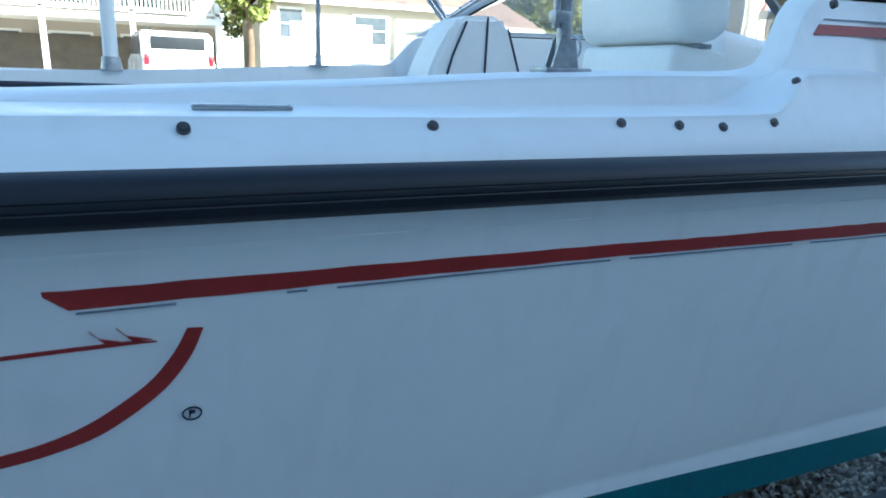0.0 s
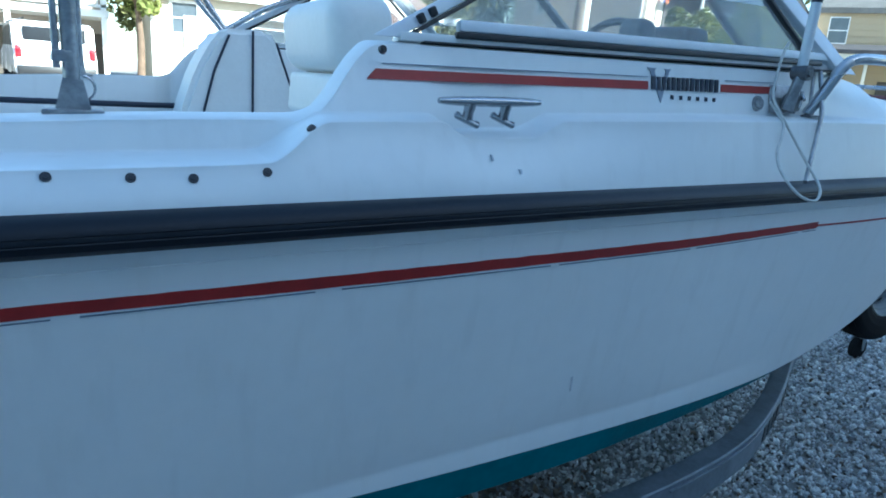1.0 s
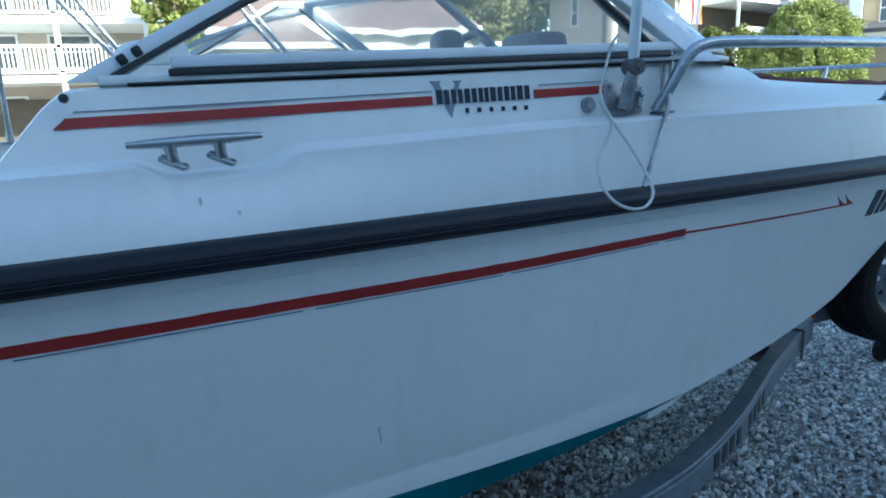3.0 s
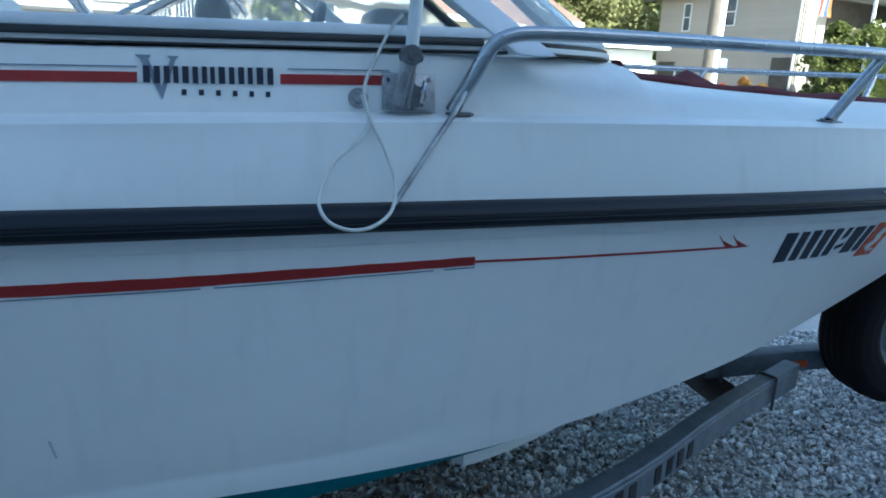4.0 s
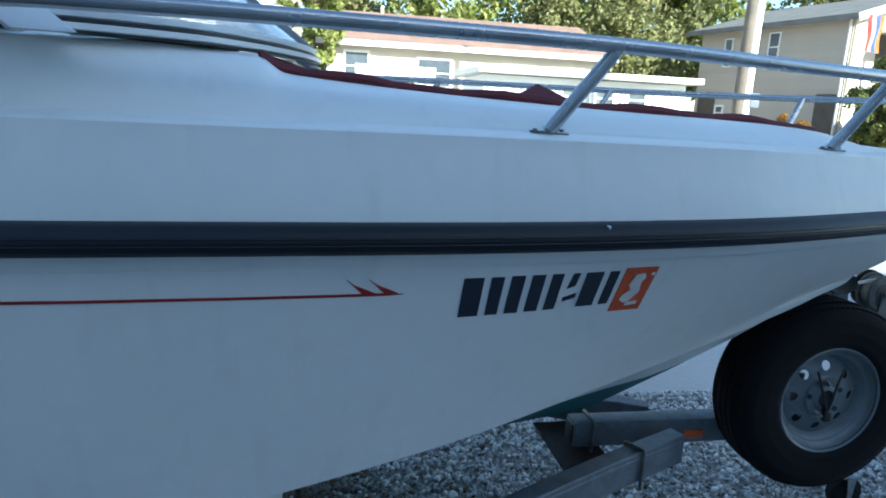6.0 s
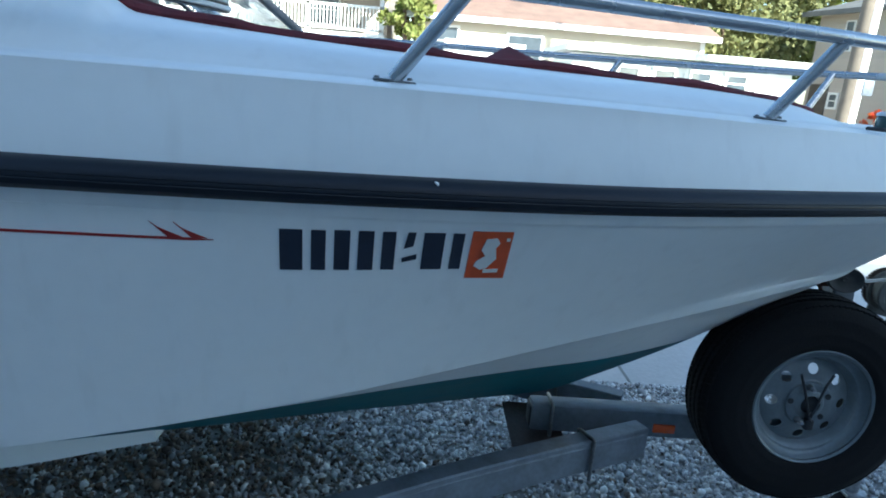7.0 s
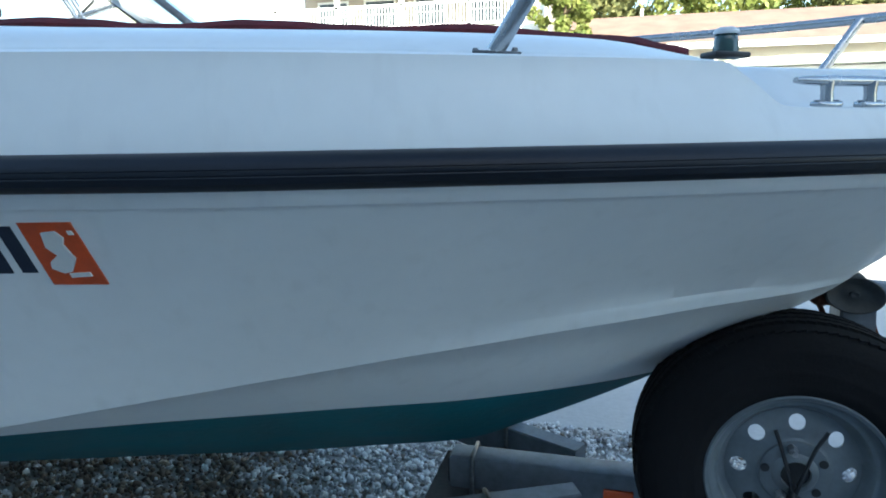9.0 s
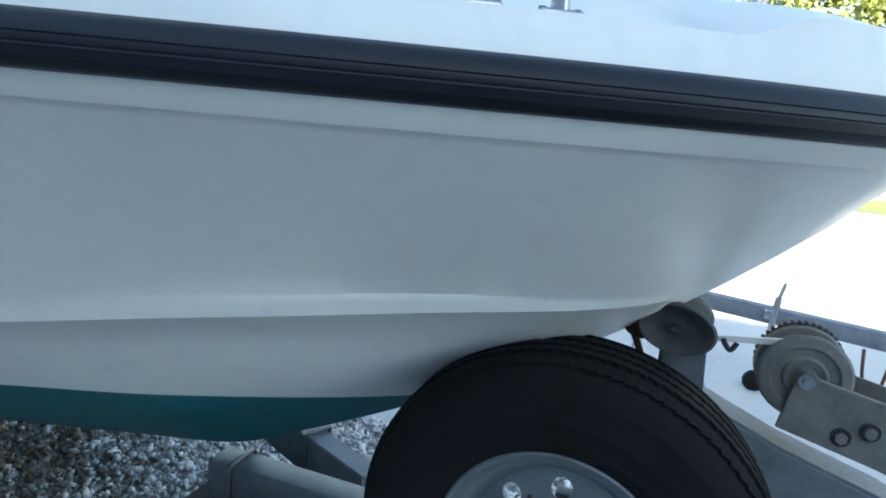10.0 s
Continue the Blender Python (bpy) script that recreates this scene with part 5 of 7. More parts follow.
    tpart("cheek_plate", bm, PLATE, "zinc-plated cheek plate with bolts", 40, ws)
    bm = bmesh.new()
    prism(bm, [(4.333, 0.949), (4.347, 0.958), (4.367, 0.947), (4.50, 0.920), (4.50, 0.812), (4.460, 0.824), (4.316, 0.858)], MID + 0.046, MID + 0.052)
    tpart("cheek_plate", bm, PLATE, "", 40, ws)
    for c in ((4.406, 0.864), (4.442, 0.881)):
        bm = bmesh.new()
        cyl(bm, (c[0], MID - 0.052, c[1]), (c[0], MID - 0.0545, c[1]), 0.0145, 0.0145, 20)
        tpart("washer", bm, BLACK, "", 40, ws)
        bm = bmesh.new()
        cyl(bm, (c[0], MID - 0.054, c[1]), (c[0], MID - 0.061, c[1]), 0.0092, 0.0088, 6)
        tpart("bolt", bm, PLATE, "", 40, ws)
    bm = bmesh.new()
    cyl(bm, (4.345, MID - 0.045, 0.942), (4.345, MID - 0.060, 0.942), 0.016, 0.012, 18)
    cyl(bm, (4.345, MID - 0.060, 0.942), (4.345, MID - 0.068, 0.942), 0.007, 0.006, 10)
    tpart("axle_nut", bm, STEEL, "", 40, ws)
    bm = bmesh.new()
    gc = Vector((4.347, MID + 0.042, 0.944))
    lathe(bm, [(0.0, -0.005), (0.062, -0.005), (0.064, 0.0), (0.062, 0.005), (0.0, 0.005)], gc, "y", 40)
    for k in range(40):
        t = 2 * math.pi * k / 40
        box(bm, gc + Vector((0.0648 * math.cos(t), 0, 0.0648 * math.sin(t))), (0.006, 0.009, 0.0055), 0, Matrix.Rotation(-t, 4, "Y"))
    tagged(tpart("gear", bm, RUSTDARK, "dark toothed winch gear", 30, ws), kind="")
    bm = bmesh.new()
    beam(bm, (4.335, MID - 0.012, 0.988), (4.200, MID - 0.030, 0.975), 0.006, 0.010)
    tpart("strap", bm, VINYL, "pale winch strap", 40, ws)
    bm = bmesh.new()
    tube(bm, bow_curve([(4.222, MID - .03, 0.978), (4.228, MID - .033, 0.968), (4.236, MID - .033, 0.962), (4.244, MID - .03, 0.974)], 5), 0.0045, 7)
    tpart("hook", bm, BLACK, "", 50, ws)
    bm = bmesh.new()
    tube(bm, bow_curve([(4.06, MID - .02, 1.00), (4.075, MID - .02, 0.965), (4.098, MID - .02, 0.955), (4.11, MID - .02, 0.972)], 5), 0.007, 8)
    tube(bm, bow_curve([(4.09, MID - .03, 0.995), (4.082, MID - .03, 0.972), (4.095, MID - .03, 0.94), (4.105, MID - .03, 0.915)], 5), 0.006, 8)
    box(bm, (4.10, MID - .03, 0.966), (0.028, 0.02, 0.022), 0.005)
    tpart("bow_shackle", bm, RUST, "rusty shackle at the bow eye", 50, ws)
    bm = bmesh.new()
    box(bm, (4.490, MID - 0.0445, 0.735), (0.018, 0.005, 0.09), 0.002)
    tpart("rusty_plate", bm, RUST, "rusty side plate", 40, ws)
    # jack with its small wheel
    bm = bmesh.new()
    cyl(bm, (4.46, MID + 0.085, 0.14), (4.46, MID + 0.085, 0.62), 0.026, None, 16)
    box(bm, (4.46, MID + 0.06, 0.44), (0.08, 0.03, 0.08), 0.005)
    j = tpart("jack", bm, DULLSTEEL, "trailer jack with a small wheel", 40)
    bm = bmesh.new()
    prism(bm, [(4.440, 0.15), (4.480, 0.15), (4.470, 0.06), (4.450, 0.06)], MID + 0.047, MID + 0.052)
    prism(bm, [(4.440, 0.15), (4.480, 0.15), (4.470, 0.06), (4.450, 0.06)], MID + 0.112, MID + 0.117)
    box(bm, (4.46, MID + 0.082, 0.15), (0.08, 0.08, 0.012), 0.003)
    tpart("fork", bm, DULLSTEEL, "", 40, j)
    bm = bmesh.new()
    lathe(bm, [(0.0, -0.024), (0.04, -0.024), (0.068, -0.018), (0.072, 0.0), (0.068, 0.018), (0.04, 0.024), (0.0, 0.024)], (4.46, MID + 0.082, 0.072), "y", 28)
    tpart("jack_wheel", bm, TYRE, "", 40, j)
    # hanging cable at the tongue
    bm = bmesh.new()
    tube(bm, bow_curve([(4.640, MID - .02, 0.478), (4.662, MID - .05, 0.50), (4.690, MID - .05, 0.46), (4.729, MID - .03, 0.36), (4.712, MID - .02, 0.275), (4.722, MID, 0.16), (4.758, MID + .02, 0.075)], 6), 0.0065, 7)
    cyl(bm, (4.752, MID + .018, 0.085), (4.766, MID + .02, 0.045), 0.011, 0.010, 8)
    tpart("cable", bm, BLACK, "dangling black cable", 60)
    links = bow_curve([(4.70, MID + .05, 0.40), (4.735, MID + .12, 0.30), (4.750, MID + .17, 0.21), (4.765, MID + .18, 0.13), (4.785, MID + .17, 0.20), (4.80, MID + .10, 0.31), (4.82, MID + .05, 0.40)], 3)
    bm = bmesh.new()
    for k, (a, b) in enumerate(zip(links, links[1:])):
        d = (b - a).normalized()
        u = d.cross(Vector((1, 0, 0) if k % 2 else (0, 1, 0))).normalized()
        m = (a + b) / 2
        e = (b - a).length * 0.66
        tube(bm, [m + d * (e * math.cos(t)) + u * (0.010 * math.sin(t)) for t in (2 * math.pi * i / 10 for i in range(11))], 0.0032, 6)
    tpart("safety_chain", bm, DARKSTEEL, "looped steel safety chain", 50)


build_trailer()


# ---- the spare wheel on the tongue ----
SP = Vector((4.021, 1.813, 0.630))


def build_spare():
    bm = bmesh.new()
    prof = [(0.177, -0.060), (0.179, -0.080), (0.188, -0.0905), (0.204, -0.0955), (0.207, -0.0964), (0.210, -0.0965), (0.236, -0.1000), (0.239, -0.1007), (0.242, -0.1002),
            (0.262, -0.1005), (0.280, -0.0975), (0.283, -0.0974), (0.286, -0.0958), (0.296, -0.092), (0.312, -0.082), (0.320, -0.070), (0.323, -0.062)]
    for c in (-0.045, -0.015, 0.015, 0.045):
        prof += [(0.3295 - abs(c) * .05, c - 0.0065), (0.3235, c - 0.0045), (0.3235, c + 0.0045), (0.3295 - abs(c) * .05, c + 0.0065)]
    prof += [(0.323, 0.062), (0.320, 0.070), (0.312, 0.082), (0.296, 0.092), (0.262, 0.1005), (0.204, 0.0955), (0.188, 0.0905), (0.179, 0.080), (0.177, 0.060), (0.177, -0.060)]
    lathe(bm, prof, SP, "y", 96)
    bmesh.ops.recalc_face_normals(bm, faces=bm.faces[:])
    w = tpart("spare_wheel", bm, TYRE, "spare wheel with black tyre and grey steel rim", 40)
    bm = bmesh.new()
    for k in range(104):
        for a, wd, sk, off in ((-0.0685, 0.017, 14, 0.0), (-0.030, 0.019, -16, 0.4), (0.0, 0.019, 16, 0.0), (0.030, 0.019, -16, 0.4), (0.0685, 0.017, -14, 0.0)):
            t = 2 * math.pi * (k + off) / 104
            r = 0.3270 - (0.0055 if abs(a) > 0.05 else 0.0)
            c = SP + Vector((r * math.cos(t), a, r * math.sin(t)))
            tilt = 0 if abs(a) < .05 else (24 if a < 0 else -24)
            M = Matrix.Rotation(-t, 4, "Y") @ pose(0, 0, 0, sk, 0, -tilt)
            box(bm, c, (0.0072, wd, 0.0184), 0, M)
    tagged(tpart("tread", bm, TYRE, "", 0, w), kind="stuff")
    # pressed steel rim with eight round openings
    bm = bmesh.new()
    lathe(bm, [(0.176, -0.088), (0.183, -0.092), (0.1865, -0.088), (0.183, -0.081), (0.175, -0.083), (0.170, -0.074), (0.163, -0.062), (0.159, -0.060), (0.154, -0.060), (0.150, -0.057), (0.142, -0.043), (0.136, -0.0335)], SP, "y", 64)
    F0 = SP + Vector((0, -0.066, 0))
    n_h, r_in, r_out, r_hole, r_c = 8, 0.076, 0.136, 0.0165, 0.109

    def face_y(r):
        return 0.033 - 0.020 * max(0.0, math.cos((r - 0.078) / 0.058 * math.pi / 2)) if r > 0.0761 else 0.014

    for h in range(n_h):
        t0 = 2 * math.pi * h / n_h + math.pi / 8
        tc = t0 + math.pi / n_h
        bound = []
        m = 6
        for k in range(m):
            bound.append((r_in, t0 + 2 * math.pi / n_h * k / m))
        for k in range(4):
            bound.append((r_in + (r_out - r_in) * k / 4, t0 + 2 * math.pi / n_h))
        for k in range(m):
            bound.append((r_out, t0 + 2 * math.pi / n_h * (1 - k / m)))
        for k in range(4):
            bound.append((r_out - (r_out - r_in) * k / 4, t0))
        B = [bm.verts.new(F0 + Vector((r * math.cos(t), face_y(r), r * math.sin(t)))) for r, t in bound]
        cx, cz = r_c * math.cos(tc), r_c * math.sin(tc)
        H, H2 = [], []
        for r, t in bound:
            dx, dz = r * math.cos(t) - cx, r * math.sin(t) - cz
            l = math.hypot(dx, dz)
            px, pz = cx + dx / l * r_hole, cz + dz / l * r_hole
            H.append(bm.verts.new(F0 + Vector((px, face_y(math.hypot(px, pz)), pz))))
            H2.append(bm.verts.new(F0 + Vector((px, face_y(math.hypot(px, pz)) + 0.004, pz))))
        for k in range(len(B)):
            j = (k + 1) % len(B)
            bm.faces.new((B[k], B[j], H[j], H[k]))
            bm.faces.new((H[k], H[j], H2[j], H2[k]))
    lathe(bm, [(0.076, 0.0140), (0.071, 0.010), (0.070, 0.004), (0.062, 0.002), (0.046, 0.002), (0.040, -0.004), (0.030, -0.006), (0.030, 0.03)], F0, "y", 48)
    bmesh.ops.remove_doubles(bm, verts=bm.verts[:], dist=0.0004)
    bmesh.ops.recalc_face_normals(bm, faces=bm.faces[:])
    tpart("rim", bm, RIM, "grey painted steel rim with round openings", 35, w)
    for k in range(5):
        t = 2 * math.pi * k / 5 + 0.5
        c = F0 + Vector((0.060 * math.cos(t), 0, 0.057 * math.sin(t)))
        bm = bmesh.new()
        if k in (1, 3):
            cyl(bm, c + Vector((0, 0.004, 0)), c + Vector((0, -0.016, 0)), 0.011, 0.010, 6)
            cyl(bm, c + Vector((0, -0.016, 0)), c + Vector((0, -0.026, 0)), 0.006, 0.006, 10)
            part("lug_nut", bm, DULLSTEEL, w, "", 30)
        else:
            cyl(bm, c + Vector((0, 0.002, 0)), c + Vector((0, -0.0005, 0)), 0.009, 0.009, 14)
            part("lug_hole", bm, BLACK, w, "", 30)
    bm = bmesh.new()
    cyl(bm, F0 + Vector((0, 0.012, 0)), F0 + Vector((0, 0.003, 0)), 0.029, 0.029, 24)
    part("hub_bore", bm, BLACK, w, "", 30)
    bm = bmesh.new()
    cyl(bm, F0 + Vector((0.0, 0.0, -0.03)), F0 + Vector((-0.01, -0.03, -0.045)), 0.010, 0.009, 12)
    tube(bm, bow_curve([F0 + Vector(q) for q in ((-.045, .0, .095), (-.03, -.008, .05), (-.015, -.015, 0.0), (-.005, -.02, -.04))], 5), 0.004, 7)
    tube(bm, bow_curve([F0 + Vector(q) for q in ((.055, .0, .10), (.03, -.010, .06), (.012, -.018, 0.01), (-.002, -.02, -.04))], 5), 0.004, 7)
    box(bm, F0 + Vector((-.005, -.022, -.055)), (0.028, 0.02, 0.034), 0.006)
    part("lock_cable", bm, BLACK, w, "black lock cable", 50)
    bm = bmesh.new()
    box(bm, (4.021, 1.890, 0.565), (0.045, 0.03, 0.20), 0.004)
    cyl(bm, SP + Vector((0, -0.02, 0)), (4.021, 1.90, 0.630), 0.020, None, 16)
    box(bm, (4.03, 1.915, 0.43), (0.10, 0.02, 0.11), 0.004)
    tpart("wheel_carrier", bm, GALV, "", 40)


build_spare()


# ---- ground ----
CONCRETE = mat("concrete", (0.50, 0.485, 0.46), 0.9, 0, 0.14, 0.7, 30, 0.25, 40)
YARD = mat("pale_gravel_yard", (0.38, 0.35, 0.305), 0.95, 0, 0.2, 1.2, 14, 0.3, 20)
GRAVELBED = mat("gravel_bed", (0.30, 0.29, 0.275), 0.95, 0, 0.35, 9, 60, 0.6, 70)
GRASS = mat("grass_ground", (0.10, 0.14, 0.035), 0.95, 0, 0.3, 1.5, 20, 0.4, 30)
STONE = island_mat("gravel_stones", [(0.12, 0.12, 0.13), (0.55, 0.545, 0.54), (0.74, 0.73, 0.71), (0.36, 0.35, 0.35), (0.90, 0.90, 0.89), (0.24, 0.24, 0.25), (0.82, 0.81, 0.79)])
STONE_BROWN = island_mat("brown_gravel_stones", [(0.055, 0.042, 0.032), (0.19, 0.135, 0.095), (0.115, 0.088, 0.068), (0.33, 0.26, 0.19), (0.08, 0.06, 0.05), (0.24, 0.205, 0.175)])


def sheet(name, x0, x1, y0, y1, z, material, label, nx=1, ny=1, rough=0.0):
    bm = bmesh.new()
    g = [[bm.verts.new((x0 + (x1 - x0) * i / nx, y0 + (y1 - y0) * j / ny, z + (rough * noise.noise(Vector((i * 1.7, j * 1.7, 3))) if rough else 0))) for j in range(ny + 1)] for i in range(nx + 1)]
    for a, b in zip(g, g[1:]):
        for k in range(ny):
            bm.faces.new((a[k], b[k], b[k + 1], a[k + 1]))
    ob = finish(bm, name, material, 60)
    return tagged(ob, label, name.split("_")[0], kind="structure")


def build_ground():
    bm = bmesh.new()
    lines = [-300, 16.5] + [16.5 + 3.0 * k / 10 for k in range(1, 11)] + [300]
    rows_ = [[bm.verts.new((x, y, rise(y) - 0.02)) for x in (-300, 300)] for y in lines]
    for a, b in zip(rows_, rows_[1:]):
        bm.faces.new((a[0], a[1], b[1], b[0]))
    tagged(finish(bm, "ground", YARD, 60), "pale dusty ground reaching to the horizon", "ground", kind="structure")


build_ground()
sheet("gravel_bed", -8, 6.9, -8.5, 3.09, 0.0, GRAVELBED, "grey bed under the loose gravel", 90, 70, 0.012)
lawn = sheet("lawn", 7.0, 14, 16.5, 24.0, 0.02, GRASS, "sunlit strip of lawn beyond the drive", 1, 30)
for v in lawn.data.vertices:
    v.co.z += rise(v.co.y)


def build_drive():
    d = thing("driveway", (2, 8, 0), "grey concrete driveway of large slabs", "driveway", kind="structure")
    rnd = random.Random(3)
    for i, x in enumerate(np.arange(-14, 22, 3.0)):
        for j, y in enumerate(np.arange(3.10, 16.3, 3.3)):
            bm = bmesh.new()
            box(bm, (x + 1.5, y + 1.65, -0.045 + rnd.uniform(-.003, .003)), (2.988, 3.288, 0.10), 0.006)
            at(part("slab", bm, CONCRETE, d, "", 30), (2, 8, 0))
    # apron out of view, added so its sunlit slabs bounce light onto the bow
    for i, x in enumerate(np.arange(7.0, 21.9, 3.0)):
        for j, y in enumerate(np.arange(-10.10, 3.0, 3.3)):
            bm = bmesh.new()
            box(bm, (x + 1.5, y + 1.65, -0.045 + rnd.uniform(-.003, .003)), (2.988, 3.288, 0.10), 0.006)
            at(part("slab", bm, CONCRETE, d, "", 30), (2, 8, 0))


build_drive()


def icosa():
    p = (1 + 5 ** 0.5) / 2
    v = np.array([(-1, p, 0), (1, p, 0), (-1, -p, 0), (1, -p, 0), (0, -1, p), (0, 1, p), (0, -1, -p), (0, 1, -p), (p, 0, -1), (p, 0, 1), (-p, 0, -1), (-p, 0, 1)], float)
    f = np.array([(0, 11, 5), (0, 5, 1), (0, 1, 7), (0, 7, 10), (0, 10, 11), (1, 5, 9), (5, 11, 4), (11, 10, 2), (10, 7, 6), (7, 1, 8), (3, 9, 4), (3, 4, 2), (3, 2, 6), (3, 6, 8), (3, 8, 9), (4, 9, 5), (2, 4, 11), (6, 2, 10), (8, 6, 7), (9, 8, 1)])
    return v / np.linalg.norm(v[0]), f


def raw_mesh(name, verts, faces, material, smooth=False):
    me = bpy.data.meshes.new(name)
    n, k = faces.shape
    me.vertices.add(len(verts))
    me.vertices.foreach_set("co", np.ascontiguousarray(verts, dtype=np.float32).ravel())
    me.loops.add(n * k)
    me.loops.foreach_set("vertex_index", np.ascontiguousarray(faces, dtype=np.int32).ravel())
    me.polygons.add(n)
    me.polygons.foreach_set("loop_start", np.arange(0, n * k, k, dtype=np.int32))
    me.update(calc_edges=True)
    me.materials.append(material)
    return new(name, me)


def turns(rng, n):
    q = rng.normal(size=(n, 4))
    q /= np.linalg.norm(q, axis=1)[:, None]
    w, x, y, z = q.T
    return np.stack([np.stack([1 - 2 * (y * y + z * z), 2 * (x * y - z * w), 2 * (x * z + y * w)], 1),
                     np.stack([2 * (x * y + z * w), 1 - 2 * (x * x + z * z), 2 * (y * z - x * w)], 1),
                     np.stack([2 * (x * z - y * w), 2 * (y * z + x * w), 1 - 2 * (x * x + y * y)], 1)], 1)


def build_gravel():
    """Loose stones; brown and dark ones lie thicker towards the stern."""
    rng = np.random.default_rng(7)
    v, f = icosa()
    n = 104000
    x = rng.uniform(0.35, 6.5, n)
    y = rng.uniform(-0.25, 3.13, n)
    # the stones thin out towards the open yard
    x = np.where(x < 0.9, x - np.abs(rng.normal(0, 0.35, n)) * (0.9 - x) / 0.55, x)
    x = np.where(x > 6.0, np.minimum(x + np.abs(rng.normal(0, 0.3, n)) * (x - 6.0) / 0.5, 6.88), x)
    y = np.where(y < 0.25, y - np.abs(rng.normal(0, 0.45, n)) * (0.25 - y) / 0.5, y)
    size = np.clip(rng.lognormal(math.log(0.0074), 0.40, n), 0.0035, 0.018)
    shape = rng.uniform(0.55, 1.40, (n, 1, 3)) * np.array([1, 1, 0.7])
    jit = rng.uniform(0.74, 1.24, (n, 12, 1))
    P = v[None] * shape * jit * size[:, None, None]
    P = np.einsum("nij,nkj->nki", turns(rng, n), P)
    z = 0.002 + size * 0.3 + rng.uniform(0, 0.010, n)
    z = np.where(y > 3.06, 0.008 + size * 0.4, z)
    P += np.stack([x, y, z], 1)[:, None, :]
    brown_share = np.clip((2.55 - x + 0.25 * np.sin(3.1 * y) + 0.2 * np.sin(2.3 * x + 4.0 * y)) / 0.9, 0.03, 0.72)
    brown = rng.uniform(0, 1, n) < brown_share
    for name, some, m, label in (("gravel", ~brown, STONE, "loose grey and white gravel stones"), ("brown_gravel", brown, STONE_BROWN, "dark brown and grey gravel stones among the pale")):
        Q = P[some]
        F = f[None] + (np.arange(len(Q)) * 12)[:, None, None]
        tagged(raw_mesh(name, Q.reshape(-1, 3), F.reshape(-1, 3), m), label, "gravel", kind="stuff")


build_gravel()

# ---- houses and street behind ----
CREAM = mat("cream_siding", (0.62, 0.57, 0.46), 0.8, 0, 0.06, 0.6, 20, 0.05, 30, per_piece=0.04)
BEIGE = mat("beige_siding", (0.46, 0.405, 0.345), 0.85, 0, 0.08, 0.5, 20, 0.05, 30, per_piece=0.04)
YELLOW = mat("yellow_siding", (0.50, 0.395, 0.255), 0.85, 0, 0.08, 0.5, 20, 0.05, 30, per_piece=0.04)
WHITEPAINT = mat("white_paint", (0.80, 0.80, 0.78), 0.6, 0, 0.05, 2, 40, per_piece=0.03)
ROOFRED = mat("brown_red_shingles", (0.25, 0.16, 0.125), 0.95, 0, 0.25, 1.5, 14, 0.5, 12)
ROOFGREY = mat("grey_shingles", (0.16, 0.158, 0.15), 0.95, 0, 0.25, 1.5, 14, 0.5, 12)
# dark door wood; also paints the shade under decks and balconies
DARKWOOD_SHADE = mat("dark_door_wood_and_painted_shade", (0.10, 0.085, 0.07), 0.8, 0, 0.3, 3, 40)
POLEWOOD = mat("weathered_pole", (0.15, 0.125, 0.10), 0.9, 0, 0.25, 4, 60, 0.3, 40)
BARK = mat("bark", (0.16, 0.11, 0.075), 0.95, 0, 0.3, 6, 60, 0.5, 40)


